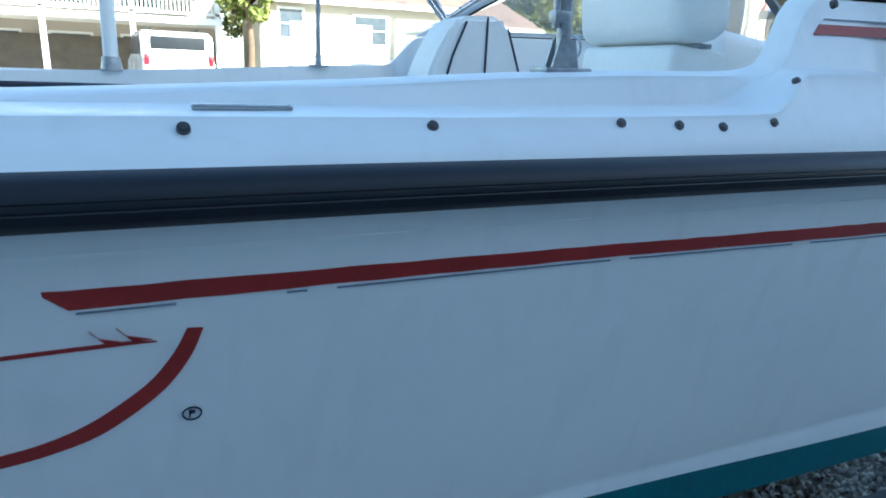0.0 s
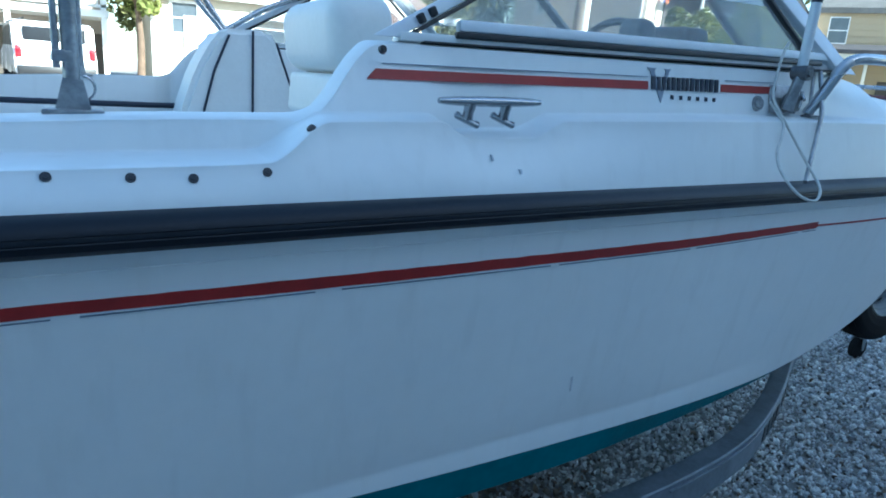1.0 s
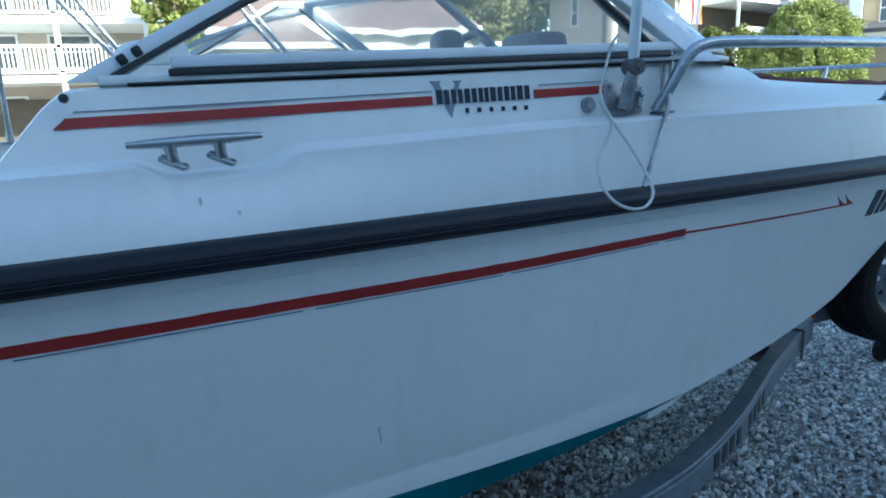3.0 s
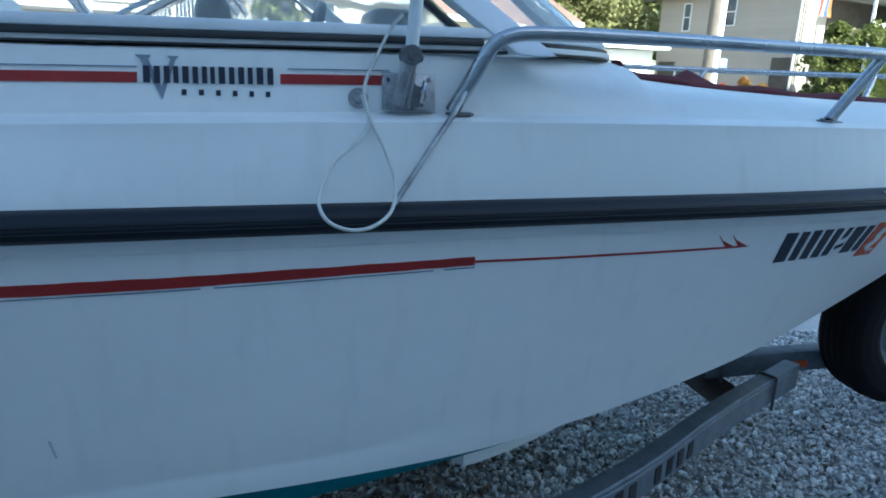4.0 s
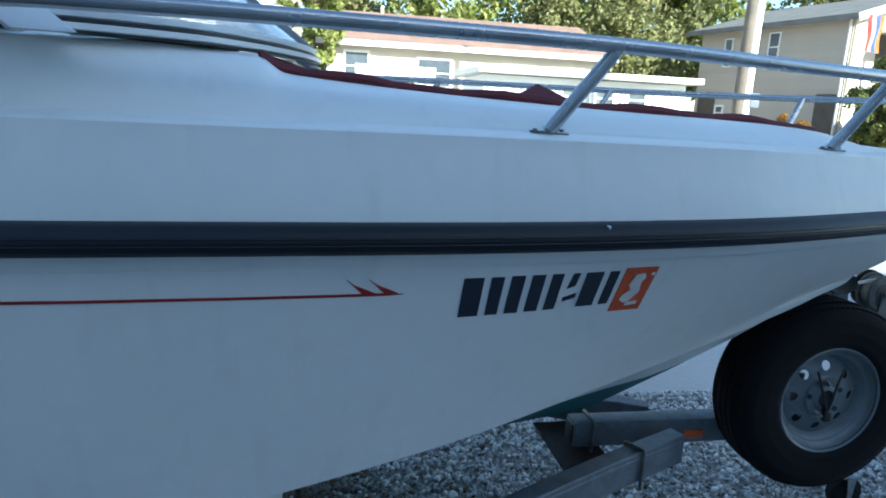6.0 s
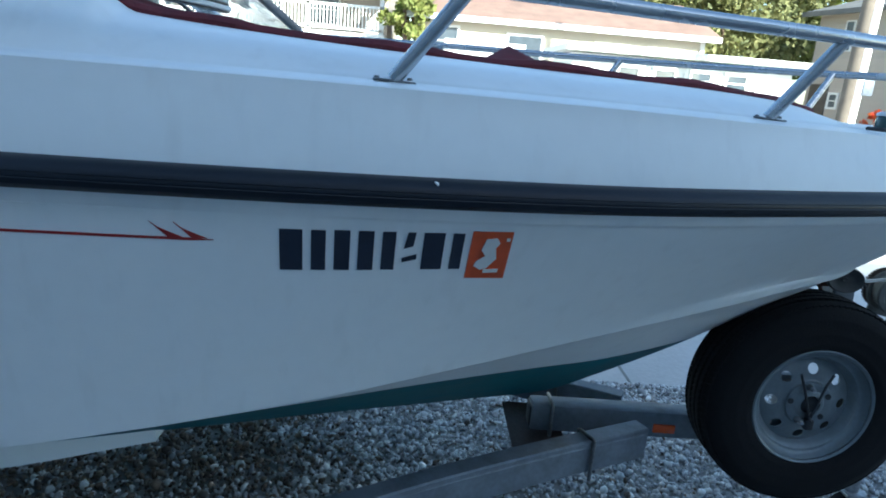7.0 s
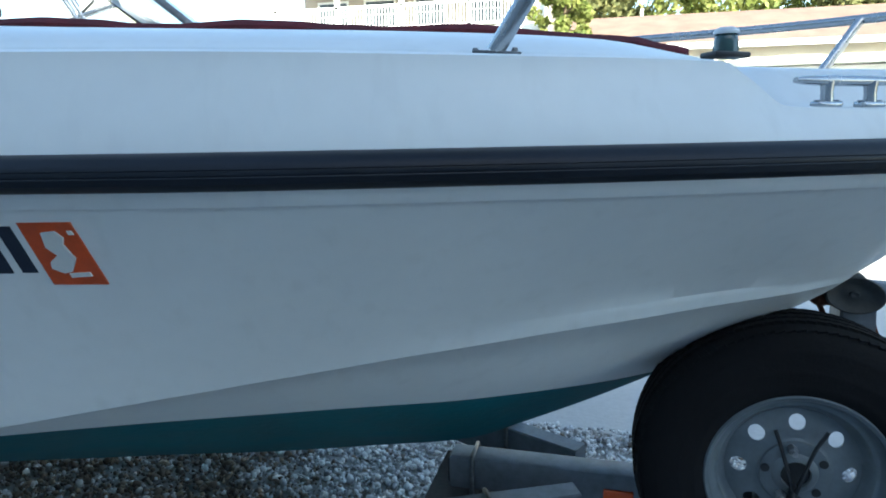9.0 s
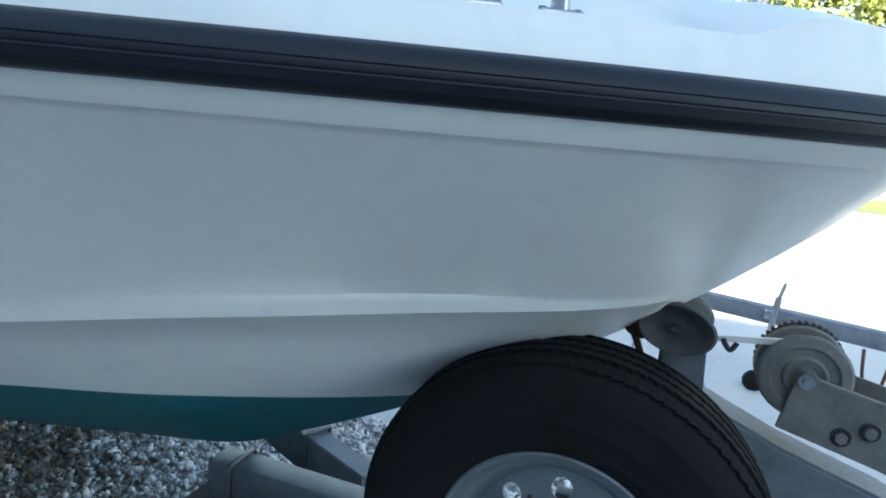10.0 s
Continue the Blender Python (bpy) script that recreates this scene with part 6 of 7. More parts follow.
class Block:
    """A building with its own axes: x along the front, y into the depth, z up."""

    def __init__(self, name, place, yaw, label, category="house"):
        self.top = thing(name, place, label, category)
        self.top.rotation_euler = (0, 0, radians(yaw))

    def add(self, name, bm, material, label="", smooth=0, parent=None):
        return finish(bm, name, material, smooth, parent or self.top, label)

    def boards(self, x0, x1, y, z0, z1, material, step=0.14, flip=False, depth=0.02):
        """Lapped siding: every course its own board, one mesh for the wall face behind."""
        bm = bmesh.new()
        box(bm, ((x0 + x1) / 2, y + 0.06, (z0 + z1) / 2), (x1 - x0, 0.10, z1 - z0))
        w = self.add("wall", bm, material)
        n = max(1, int((z1 - z0) / step))
        me = None
        for k in range(n):
            if me is None:
                bm = bmesh.new()
                h = (z1 - z0) / n
                A = [bm.verts.new(p) for p in ((x0, 0.012, 0), (x1, 0.012, 0), (x1, -depth, 0.0), (x0, -depth, 0.0), (x0, 0.0, h), (x1, 0.0, h))]
                for q in ((0, 3, 2, 1), (3, 4, 5, 2), (0, 4, 3), (1, 2, 5), (0, 1, 5, 4)):
                    bm.faces.new([A[i] for i in q])
                ob = self.add("board", bm, material, "", 0, w)
                me = ob.data
            else:
                ob = new("board", me)
                ob.parent = w
            ob.location = (0, y, z0 + k * (z1 - z0) / n)
        return w

    def window(self, x, y, z, w, h, parent=None, name="window", t=0.09):
        """A framed window on a front that faces -y."""
        bm = bmesh.new()
        for c, s in (((x, y, z + h / 2 + t / 2), (w + 2 * t, 0.07, t)), ((x, y, z - h / 2 - t / 2), (w + 2 * t, 0.09, t)),
                     ((x - w / 2 - t / 2, y, z), (t, 0.07, h)), ((x + w / 2 + t / 2, y, z), (t, 0.07, h)), ((x, y, z), (w, 0.05, 0.045))):
            box(bm, c, s)
        f = self.add(name, bm, WHITEPAINT, "white-framed window", 0, parent)
        bm = bmesh.new()
        box(bm, (x, y + 0.01, z), (w, 0.02, h))
        self.add("pane", bm, WINDOW, "", 0, f)
        return f

    def gable_roof(self, x0, x1, y0, y1, eave, ridge, material, over=0.35, along="x", thick=0.14, trim=None):
        """Two slopes over the footprint; the ridge runs along x or y."""
        for s in (0, 1):
            bm = bmesh.new()
            if along == "x":
                ym = (y0 + y1) / 2
                run, rise = (y1 - y0) / 2, ridge - eave
                k = rise / run
                ye, ze = (y0 - over, eave - over * k) if not s else (y1 + over, eave - over * k)
                P = [(x0 - over, ye, ze), (x1 + over, ye, ze), (x1 + over, ym, ridge), (x0 - over, ym, ridge)]
            else:
                xm = (x0 + x1) / 2
                k = (ridge - eave) / ((x1 - x0) / 2)
                xe, ze = (x0 - over, eave - over * k) if not s else (x1 + over, eave - over * k)
                P = [(xe, y0 - over, ze), (xe, y1 + over, ze), (xm, y1 + over, ridge), (xm, y0 - over, ridge)]
            T = [bm.verts.new((a, b, c + thick)) for a, b, c in P]
            B = [bm.verts.new(p) for p in P]
            bm.faces.new(T)
            bm.faces.new(list(reversed(B)))
            for i in range(4):
                j = (i + 1) % 4
                bm.faces.new((T[i], B[i], B[j], T[j]))
            bmesh.ops.recalc_face_normals(bm, faces=bm.faces[:])
            r = self.add("roof", bm, material, "shingled roof slope")
            bm = bmesh.new()
            a, b = Vector(P[0]), Vector(P[1])
            beam(bm, a + Vector((0, -0.02 if along == "x" and not s else 0.02 if along == "x" else 0, 0.04)), b + Vector((0, -0.02 if along == "x" and not s else 0.02 if along == "x" else 0, 0.04)), 0.06, 0.20)
            self.add("fascia", bm, trim or WHITEPAINT, "" if trim else "white fascia", 0, r)

    def body(self, x0, x1, y0, y1, z1, material, z0=0.0):
        bm = bmesh.new()
        box(bm, ((x0 + x1) / 2, (y0 + y1) / 2, (z0 + z1) / 2), (x1 - x0, y1 - y0, z1 - z0))
        return self.add("core", bm, material)


# single-storey house with brown-red roof
hA = Block("bungalow", (2.35, 25.0, 0), 0, "cream bungalow with brown-red shingle roof and white trim")
hA.body(0, 10.6, 0.12, 8, 3.25, CREAM)
w_ = hA.boards(0, 10.6, 0.0, 0.2, 3.3, CREAM, 0.2)
hA.gable_roof(0, 10.6, 0, 8, 3.35, 4.75, ROOFRED, 0.45, "x")
for x, z, ww, hh in ((1.05, 2.45, 0.8, 0.95), (3.95, 2.35, 1.2, 0.95), (7.2, 2.3, 1.2, 0.9), (9.2, 2.3, 1.2, 0.9)):
    hA.window(x, -0.03, z, ww, hh, w_)
bm = bmesh.new()
for k in range(4):
    box(bm, (2.5, -0.06, 0.45 + k * 0.6), (3.0, 0.06, 0.57), 0.01)
hA.add("garage_door", bm, WHITEPAINT, "white panelled garage door")
for x in (0.05, 10.55):
    bm = bmesh.new()
    box(bm, (x, -0.03, 1.65), (0.16, 0.08, 3.2))
    hA.add("corner_trim", bm, WHITEPAINT)
bm = bmesh.new()
box(bm, (2.3, 4.6, 4.9), (0.12, 0.12, 0.7))
hA.add("vent_pipe", bm, WHITEPAINT)

# low white building in front of it
hB = Block("white_garage", (7.0, 19.6, 0), 0, "long low white garage with a flat fascia and panel doors", "garage")
hB.body(0, 6.6, 0.1, 3.2, 2.15, WHITEPAINT)
bm = bmesh.new()
box(bm, (3.3, 1.5, 2.27), (7.2, 3.9, 0.18), 0.02)
hB.add("flat_roof", bm, WHITEPAINT, "flat roof with white fascia")
for k in range(6):
    x = 0.6 + k * 1.08
    bm = bmesh.new()
    for j in range(3):
        box(bm, (x, 0.06, 0.42 + j * 0.56), (0.98, 0.06, 0.53), 0.012)
    d_ = hB.add("panel_door", bm, WHITEPAINT)
    if k in (1, 2, 3, 4):
        hB.window(x, 0.02, 1.62, 0.55, 0.42, d_)

# white picket fence
fen = thing("picket_fence", (9, 17.8, 0), "white wooden picket fence before the garage", "fence")
me_ = None
for k in range(46):
    if me_ is None:
        bm = bmesh.new()
        prism(bm, [(-.045, 0), (.045, 0), (.045, 1.15), (0, 1.24), (-.045, 1.15)], -0.012, 0.012)
        o = finish(bm, "picket", WHITEPAINT, 0, fen)
        me_ = o.data
    else:
        o = new("picket", me_)
        o.parent = fen
    o.location = (-3.2 + k * 0.135, 0, 0)
for z in (0.35, 0.95):
    bm = bmesh.new()
    box(bm, (-0.15, 0.04, z), (6.3, 0.05, 0.09))
    finish(bm, "fence_rail", WHITEPAINT, 0, fen)

# house with white decks
hC = Block("deck_house", (-10.0, 25.8, 0), 0, "house with two white balustraded decks across its front")
hC.body(0, 11.0, 3.0, 11.0, 6.6, BEIGE)
hC.gable_roof(0, 11.0, 0.2, 11.0, 6.7, 9.0, ROOFGREY, 0.4, "x")
for z in (2.5, 4.4):
    bm = bmesh.new()
    box(bm, (5.5, 1.5, z - 0.12), (11.2, 3.1, 0.22), 0.01)
    dk = hC.add("deck_floor", bm, WHITEPAINT, "white deck floor and beam")
    for zz, hh in ((0.12, 0.08), (0.95, 0.09)):
        bm = bmesh.new()
        box(bm, (5.5, 0.05, z + zz), (11.1, 0.07, hh))
        hC.add("handrail", bm, WHITEPAINT, "", 0, dk)
    me_ = None
    for k in range(84):
        if me_ is None:
            bm = bmesh.new()
            box(bm, (0, 0, 0.53), (0.04, 0.04, 0.80))
            o = finish(bm, "baluster", WHITEPAINT, 0, dk)
            me_ = o.data
        else:
            o = new("baluster", me_)
            o.parent = dk
        o.location = (0.08 + k * 0.132, 0.05, z)
for x in (0.1, 2.8, 5.5, 8.2, 10.95):
    bm = bmesh.new()
    box(bm, (x, 0.1, 3.3), (0.17, 0.17, 6.6), 0.01)
    hC.add("porch_post", bm, WHITEPAINT)
for z in (1.3, 3.5, 5.5):
    for x in (1.4, 3.6, 5.9, 8.3):
        hC.window(x, 2.97, z, 1.3, 1.1)
# shade below the deck is put into this wall's dark colour
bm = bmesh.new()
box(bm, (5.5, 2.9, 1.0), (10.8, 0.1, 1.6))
hC.add("lower_wall", bm, DARKWOOD_SHADE, "lower wall coloured dark for the shade under the deck")

# two-storey gabled house: its long side faces the drive, the gable end faces the street
hD = Block("gabled_house", (19.0, 29.2, 0), -75.9, "two-storey beige house with grey gable roof and white balcony")
LD = 7.83
WD, RIDGE = 8.7, 6.30
hD.body(0.7, LD - 0.1, 0.12, WD, 4.95, BEIGE)
wD = hD.boards(0.7, LD, 0, 0.2, 5.0, BEIGE, 0.22)
hD.gable_roof(0.7, LD, 0, WD, 5.05, RIDGE, ROOFGREY, 0.5, "x", 0.14, ROOFGREY)
hD.window(2.3, -0.03, 4.05, 0.34, 1.10, wD, t=0.05)
hD.window(4.6, -0.03, 4.15, 0.44, 1.05, wD, t=0.05)
hD.window(2.2, -0.03, 1.5, 0.35, 0.5, wD)
bm = bmesh.new()
box(bm, (1.4, -0.03, 1.1), (0.95, 0.08, 2.1), 0.01)
hD.add("side_door", bm, DARKWOOD_SHADE, "dark side door")
# flat dark plate on the solid wall, painted as a carport's shade
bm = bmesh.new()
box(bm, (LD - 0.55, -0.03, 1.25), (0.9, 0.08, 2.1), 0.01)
hD.add("carport_shade_panel", bm, DARKWOOD_SHADE, "dark panel painted as the shade of a carport opening")
# dark panel puts the shade beneath the balcony into colour
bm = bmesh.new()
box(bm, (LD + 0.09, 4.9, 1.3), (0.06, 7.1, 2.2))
hD.add("porch_shade_panel", bm, DARKWOOD_SHADE, "dark panel for the shade under the balcony")
bm = bmesh.new()
cyl(bm, (LD - 0.1, -0.05, 0.2), (LD - 0.1, -0.05, 5.1), 0.05, None, 8)
hD.add("downpipe", bm, WHITEPAINT)
bm = bmesh.new()
prism(bm, [(0, 5.0), (WD, 5.0), (WD / 2, RIDGE - 0.03)], LD - 0.08, LD + 0.02, "x")
hD.add("gable", bm, BEIGE, "beige gable end")
bm = bmesh.new()
box(bm, (LD, WD / 2, 2.5), (0.12, WD - 0.1, 5.0))
hD.add("end_wall", bm, CREAM, "pale end wall")
for a, b in (((LD + .52, -0.55, 4.90), (LD + .52, WD / 2, RIDGE + 0.07)), ((LD + .52, WD + 0.55, 4.90), (LD + .52, WD / 2, RIDGE + 0.07))):
    bm = bmesh.new()
    beam(bm, a, b, 0.06, 0.26)
    hD.add("barge_board", bm, WHITEPAINT, "white barge board")
for y in (2.7, 4.35, 6.0):
    bm = bmesh.new()
    box(bm, (LD + 0.05, y, 5.25), (0.04, 1.2, 0.42))
    hD.add("gable_window", bm, WINDOW, "high window in the gable")
bm = bmesh.new()
box(bm, (LD + 0.95, 4.9, 4.62), (1.9, 7.4, 0.16))
hD.add("porch_roof", bm, WHITEPAINT, "white porch roof")
bm = bmesh.new()
box(bm, (LD + 0.95, 4.9, 2.55), (1.9, 7.4, 0.2))
hD.add("balcony_floor", bm, WHITEPAINT)
# the balcony's inner shade, painted as a dark panel on the end wall
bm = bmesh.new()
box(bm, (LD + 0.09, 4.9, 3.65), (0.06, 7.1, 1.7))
hD.add("balcony_shade_panel", bm, DARKWOOD_SHADE, "dark panel for the shade inside the balcony")
for y in (1.3, 5.0, 8.4):
    bm = bmesh.new()
    box(bm, (LD + 1.82, y, 2.27), (0.09, 0.09, 4.54))
    hD.add("porch_post", bm, WHITEPAINT)
for k in range(7):
    bm = bmesh.new()
    box(bm, (LD + 1.86, 4.9, 2.75 + k * 0.13), (0.04, 7.2, 0.09))
    hD.add("balcony_slat", bm, WHITEPAINT)

# yellow house further along the street
BROWNROOF = mat("slate_shingles", (0.065, 0.063, 0.068), 0.9, 0, 0.3, 4, 30, 0.3, 20)
hE = Block("yellow_house", (25.2, 16.85, 0), -57.2, "tan two-storey house with a grey roof and dark porch roof")
hE.body(0, 9.5, 0.12, 7.0, 4.9, YELLOW)
wE = hE.boards(0, 9.5, 0, 0.2, 4.9, YELLOW, 0.22)
hE.gable_roof(0, 9.5, 0, 7.0, 4.95, 7.3, ROOFGREY, 0.12, "x", 0.12, ROOFGREY)
hE.window(0.88, -0.03, 4.20, 0.60, 0.90, wE, t=0.04)
hE.window(4.6, -0.03, 4.20, 0.60, 0.90, wE, t=0.04)
# the wing behind, with its gable to the street
hE.body(-4.0, -0.62, 9.0, 13.0, 5.9, BEIGE)
bm = bmesh.new()
prism(bm, [(-4.0, 5.9), (-0.62, 5.9), (-2.31, 8.3)], 8.95, 9.05, "y")
hE.add("wing_gable", bm, BEIGE, "beige gable of the wing")
hE.gable_roof(-4.0, -0.62, 9.0, 13.0, 5.9, 8.3, ROOFGREY, 0.15, "y", 0.12, WHITEPAINT)
hE.body(-0.62, 2.0, 7.0, 12.0, 4.8, BEIGE)
bm = bmesh.new()
box(bm, (-0.2, -0.35, 4.2), (0.42, 0.5, 0.9), 0.02)
hE.add("corner_bay", bm, WHITEPAINT, "white corner bay")
bm = bmesh.new()
prism(bm, [(-1.9, 3.40), (0.0, 3.72), (0.0, 3.60), (-1.9, 3.26)], 0.0, 9.3, "x")
hE.add("porch_roof", bm, BROWNROOF, "dark porch roof")
bm = bmesh.new()
box(bm, (4.65, -1.80, 3.17), (9.3, 0.14, 0.17))
hE.add("porch_beam", bm, CREAM)
for x in (0.15, 1.95, 4.2, 6.6, 9.1):
    bm = bmesh.new()
    box(bm, (x, -1.78, 1.55), (0.11, 0.11, 3.08))
    hE.add("porch_post", bm, CREAM)
bm = bmesh.new()
box(bm, (3.0, -0.04, 1.35), (1.0, 0.08, 2.1), 0.01)
hE.add("house_door", bm, DARKWOOD_SHADE, "dark front door")

# block of flats behind the viewer, whose shade the boat stands in
GREYSIDING = mat("pale_blue_siding", (0.33, 0.38, 0.44), 0.75, 0, 0.2, 3, 40, 0.1, 30)
hF = Block("shading_house", (-30, -3.2, 0), 0, "plain tall house that shades the drive")
hF.body(0, 45.0, -9.0, 0.0, 5.30, GREYSIDING)
bm = bmesh.new()
box(bm, (22.5, -4.5, 5.40), (45.2, 9.2, 0.2))
hF.add("flat_roof", bm, ROOFGREY)


# ---- vehicle, pole, plants ----
CARWHITE = mat("white_car_paint", (0.80, 0.80, 0.80), 0.25, 0, 0.03, 2, 30, 0, 80, 0.6)
DARKGLASS = mat("dark_car_glass", (0.02, 0.024, 0.03), 0.35, 0, 0.2, 2, 20)
TAIL = mat("red_tail_lamp", (0.45, 0.01, 0.02), 0.2, 0, 0.1, 20, 90, 0, 80, 0.5)


def build_suv():
    t = thing("white_suv", (-0.33, 20.3, 0), "white sport utility vehicle parked under the deck", "car")
    t.rotation_euler = (0, 0, radians(9))

    def add(name, bm, m, label="", smooth=40, parent=None):
        return finish(bm, name, m, smooth, parent or t, label)
    bm = bmesh.new()
    side = [(0, .42), (0, .95), (.10, 1.10), (.22, 1.72), (.40, 1.80), (2.6, 1.80), (3.35, 1.20), (4.45, 1.05), (4.65, .80), (4.65, .42)]
    prism(bm, side, -0.94, 0.94, "x")
    bmesh.ops.bevel(bm, geom=bm.edges[:], offset=0.07, segments=3, affect="EDGES")
    add("body", bm, CARWHITE, "white car body")
    bm = bmesh.new()
    M = pose(0, 0.135, 1.40, 11.5, 0, 0)
    box(bm, M.translation, (1.42, 0.03, 0.50), 0.012, M.to_3x3().to_4x4())
    add("rear_window", bm, DARKGLASS, "dark rear window")
    for s in (-1, 1):
        bm = bmesh.new()
        prism(bm, [(.50, 1.16), (.60, 1.66), (2.5, 1.66), (3.1, 1.18)], s * 0.925, s * 0.95, "x")
        add("side_window", bm, DARKGLASS)
        bm = bmesh.new()
        box(bm, (s * 0.84, 0.02, 1.02), (0.14, 0.06, 0.30), 0.02)
        add("tail_lamp", bm, TAIL, "red tail lamp")
        bm = bmesh.new()
        box(bm, (s * 0.62, 1.6, 1.86), (0.04, 2.0, 0.04), 0.01)
        add("roof_rail", bm, BLACK)
        for y in (0.95, 3.7):
            bm = bmesh.new()
            lathe(bm, [(0.2, -.1), (.33, -.1), (.36, -.06), (.36, .06), (.33, .1), (.2, .1), (.2, -.1)], (s * .84, y, .36), "x", 32)
            w = add("wheel", bm, TYRE)
            bm = bmesh.new()
            lathe(bm, [(0, -.05), (.15, -.06), (.22, -.02), (.22, .08)] if s < 0 else [(0, .05), (.15, .06), (.22, .02), (.22, -.08)], (s * .84, y, .36), "x", 24)
            add("rim", bm, RIM, "", 40, w)
    bm = bmesh.new()
    box(bm, (0, -0.03, 0.55), (1.8, 0.14, 0.26), 0.04)
    add("bumper", bm, BLACK, "dark rear bumper")
    bm = bmesh.new()
    box(bm, (0, -0.012, 0.92), (0.34, 0.03, 0.15), 0.01)
    add("plate_panel", bm, GREYPRINT)


build_suv()

pole = thing("utility_pole", (12.7, 15.4, 0), "dark wooden utility pole with a white cable guard", "utility pole")
bm = bmesh.new()
cyl(bm, (-0.07, 0, 0), (-0.02, 0, 9.5), 0.14, 0.12, 18)
finish(bm, "shaft", POLEWOOD, 50, pole, "dark weathered wooden shaft")
bm = bmesh.new()
cyl(bm, (0.10, -0.05, 0), (0.14, -0.05, 5.9), 0.115, 0.11, 14)
finish(bm, "cable_guard", WHITEPAINT, 50, pole, "white cable guard")
bm = bmesh.new()
box(bm, (0.28, -0.1, 2.1), (0.26, 0.18, 0.36), 0.03)
finish(bm, "meter_box", GALV, 40, pole)

flag = thing("flag", (20.4, 20.4, 0), "faded striped flag on a slanting pole", "flag")
bm = bmesh.new()
cyl(bm, (0.5, 0.8, 3.5), (0.0, 0.0, 5.0), 0.02, None, 8)
finish(bm, "flagpole", WHITEPAINT, 50, flag)
for k, c in enumerate(((0.62, 0.10, 0.09), (0.70, 0.66, 0.60), (0.15, 0.22, 0.50), (0.72, 0.30, 0.10))):
    bm = bmesh.new()
    g = [[bm.verts.new((0.02 + k * .14 + i * .14 / 3, 0.04 * math.sin(j * 0.9 + k + i * .4), 4.9 - j * 0.17 - k * 0.02)) for j in range(8)] for i in range(4)]
    for a, b in zip(g, g[1:]):
        for j in range(7):
            bm.faces.new((a[j], b[j], b[j + 1], a[j + 1]))
    bmesh.ops.solidify(bm, geom=bm.faces[:], thickness=0.008)
    finish(bm, "stripe", mat("flag_cloth", c, 0.9, 0, 0.15, 8, 60), 60, flag)


def leaves(rng, centres, per, size, spread):
    """Bent leaf blades scattered round clump centres: (n*4) vertices."""
    n = len(centres) * per
    c = np.repeat(np.array(centres), per, 0)
    off = rng.normal(size=(n, 3))
    off /= np.linalg.norm(off, axis=1)[:, None]
    off *= (rng.uniform(0.25, 1.0, n) ** 0.5)[:, None] * np.repeat(np.array(spread), per)[:, None]
    base = np.array([(-0.5, 0, 0), (0, -0.28, 0.06), (0.5, 0, -0.05), (0, 0.28, 0.06)])
    s = rng.uniform(0.6, 1.35, n) * size
    P = np.einsum("nij,kj->nki", turns(rng, n), base) * s[:, None, None] + (c + off)[:, None, :]
    F = np.arange(n * 4).reshape(n, 4)
    return P.reshape(-1, 3), F


LEAF_BRIGHT = leaf_mat("bright_leaves", [(0.17, 0.22, 0.05), (0.26, 0.29, 0.08), (0.34, 0.35, 0.12), (0.13, 0.17, 0.04)])
LEAF_DARK = leaf_mat("dark_leaves", [(0.15, 0.17, 0.07), (0.23, 0.24, 0.10), (0.31, 0.30, 0.13), (0.17, 0.18, 0.07)])
LEAF_SHRUB = leaf_mat("shrub_leaves", [(0.12, 0.15, 0.04), (0.18, 0.21, 0.06), (0.25, 0.26, 0.08), (0.09, 0.11, 0.03)])
PETAL = leaf_mat("red_petals", [(0.55, 0.03, 0.02), (0.65, 0.10, 0.05), (0.6, 0.22, 0.04), (0.50, 0.02, 0.06)])


def tree(name, place, height, radius, crown_low, material, label, seed, clumps=70, per=70, size=0.22, stretch=1.0, trunk=0.14):
    rng = np.random.default_rng(seed)
    t = thing(name, place, label, "tree" if height > 3 else "shrub")
    bm = bmesh.new()
    top = crown_low + (height - crown_low) * 0.7
    line = bow_curve([(0, 0, 0), (0.06 * radius, 0.03, top * 0.35), (-0.05 * radius, 0.05, top * 0.7), (0.02, 0, top)], 5)
    tube(bm, line, [trunk * (1 - 0.75 * k / (len(line) - 1)) for k in range(len(line))], 10)
    cen, spr = [], []
    for k in range(clumps):
        u = rng.uniform(0, 1)
        z = crown_low + (height - crown_low) * u
        w = radius * math.sin(math.pi * min(1, 0.12 + 0.88 * u)) ** 0.6 if stretch == 1.0 else radius * (1.05 - u) ** stretch
        a, r = rng.uniform(0, 2 * math.pi), w * math.sqrt(rng.uniform(0.05, 1)) * rng.uniform(0.75, 1.12)
        if stretch == 2.0:
            w = radius * math.sqrt(max(0.0, 1 - (2 * u - 1) ** 2))
            r = w * rng.uniform(0.35, 1.0) ** 0.3 * 0.92
        cen.append((r * math.cos(a), r * math.sin(a), z))
        spr.append(radius * (rng.uniform(0.10, 0.14) if stretch == 2.0 else rng.uniform(0.14, 0.30)))
    for k in range(0, clumps, max(1, clumps // 12)):
        c = Vector(cen[k])
        s = Vector((0, 0, max(0.2, min(top, c.z - 0.35 * c.xy.length))))
        tube(bm, [s, s.lerp(c, 0.5) + Vector((0, 0, 0.1)), c], [trunk * 0.35, trunk * 0.2, trunk * 0.07], 6)
    finish(bm, "trunk", BARK, 50, t)
    P, F = leaves(rng, cen, per, size, spr)
    ob = raw_mesh("crown", P, F, material)
    ob.parent = t
    return t


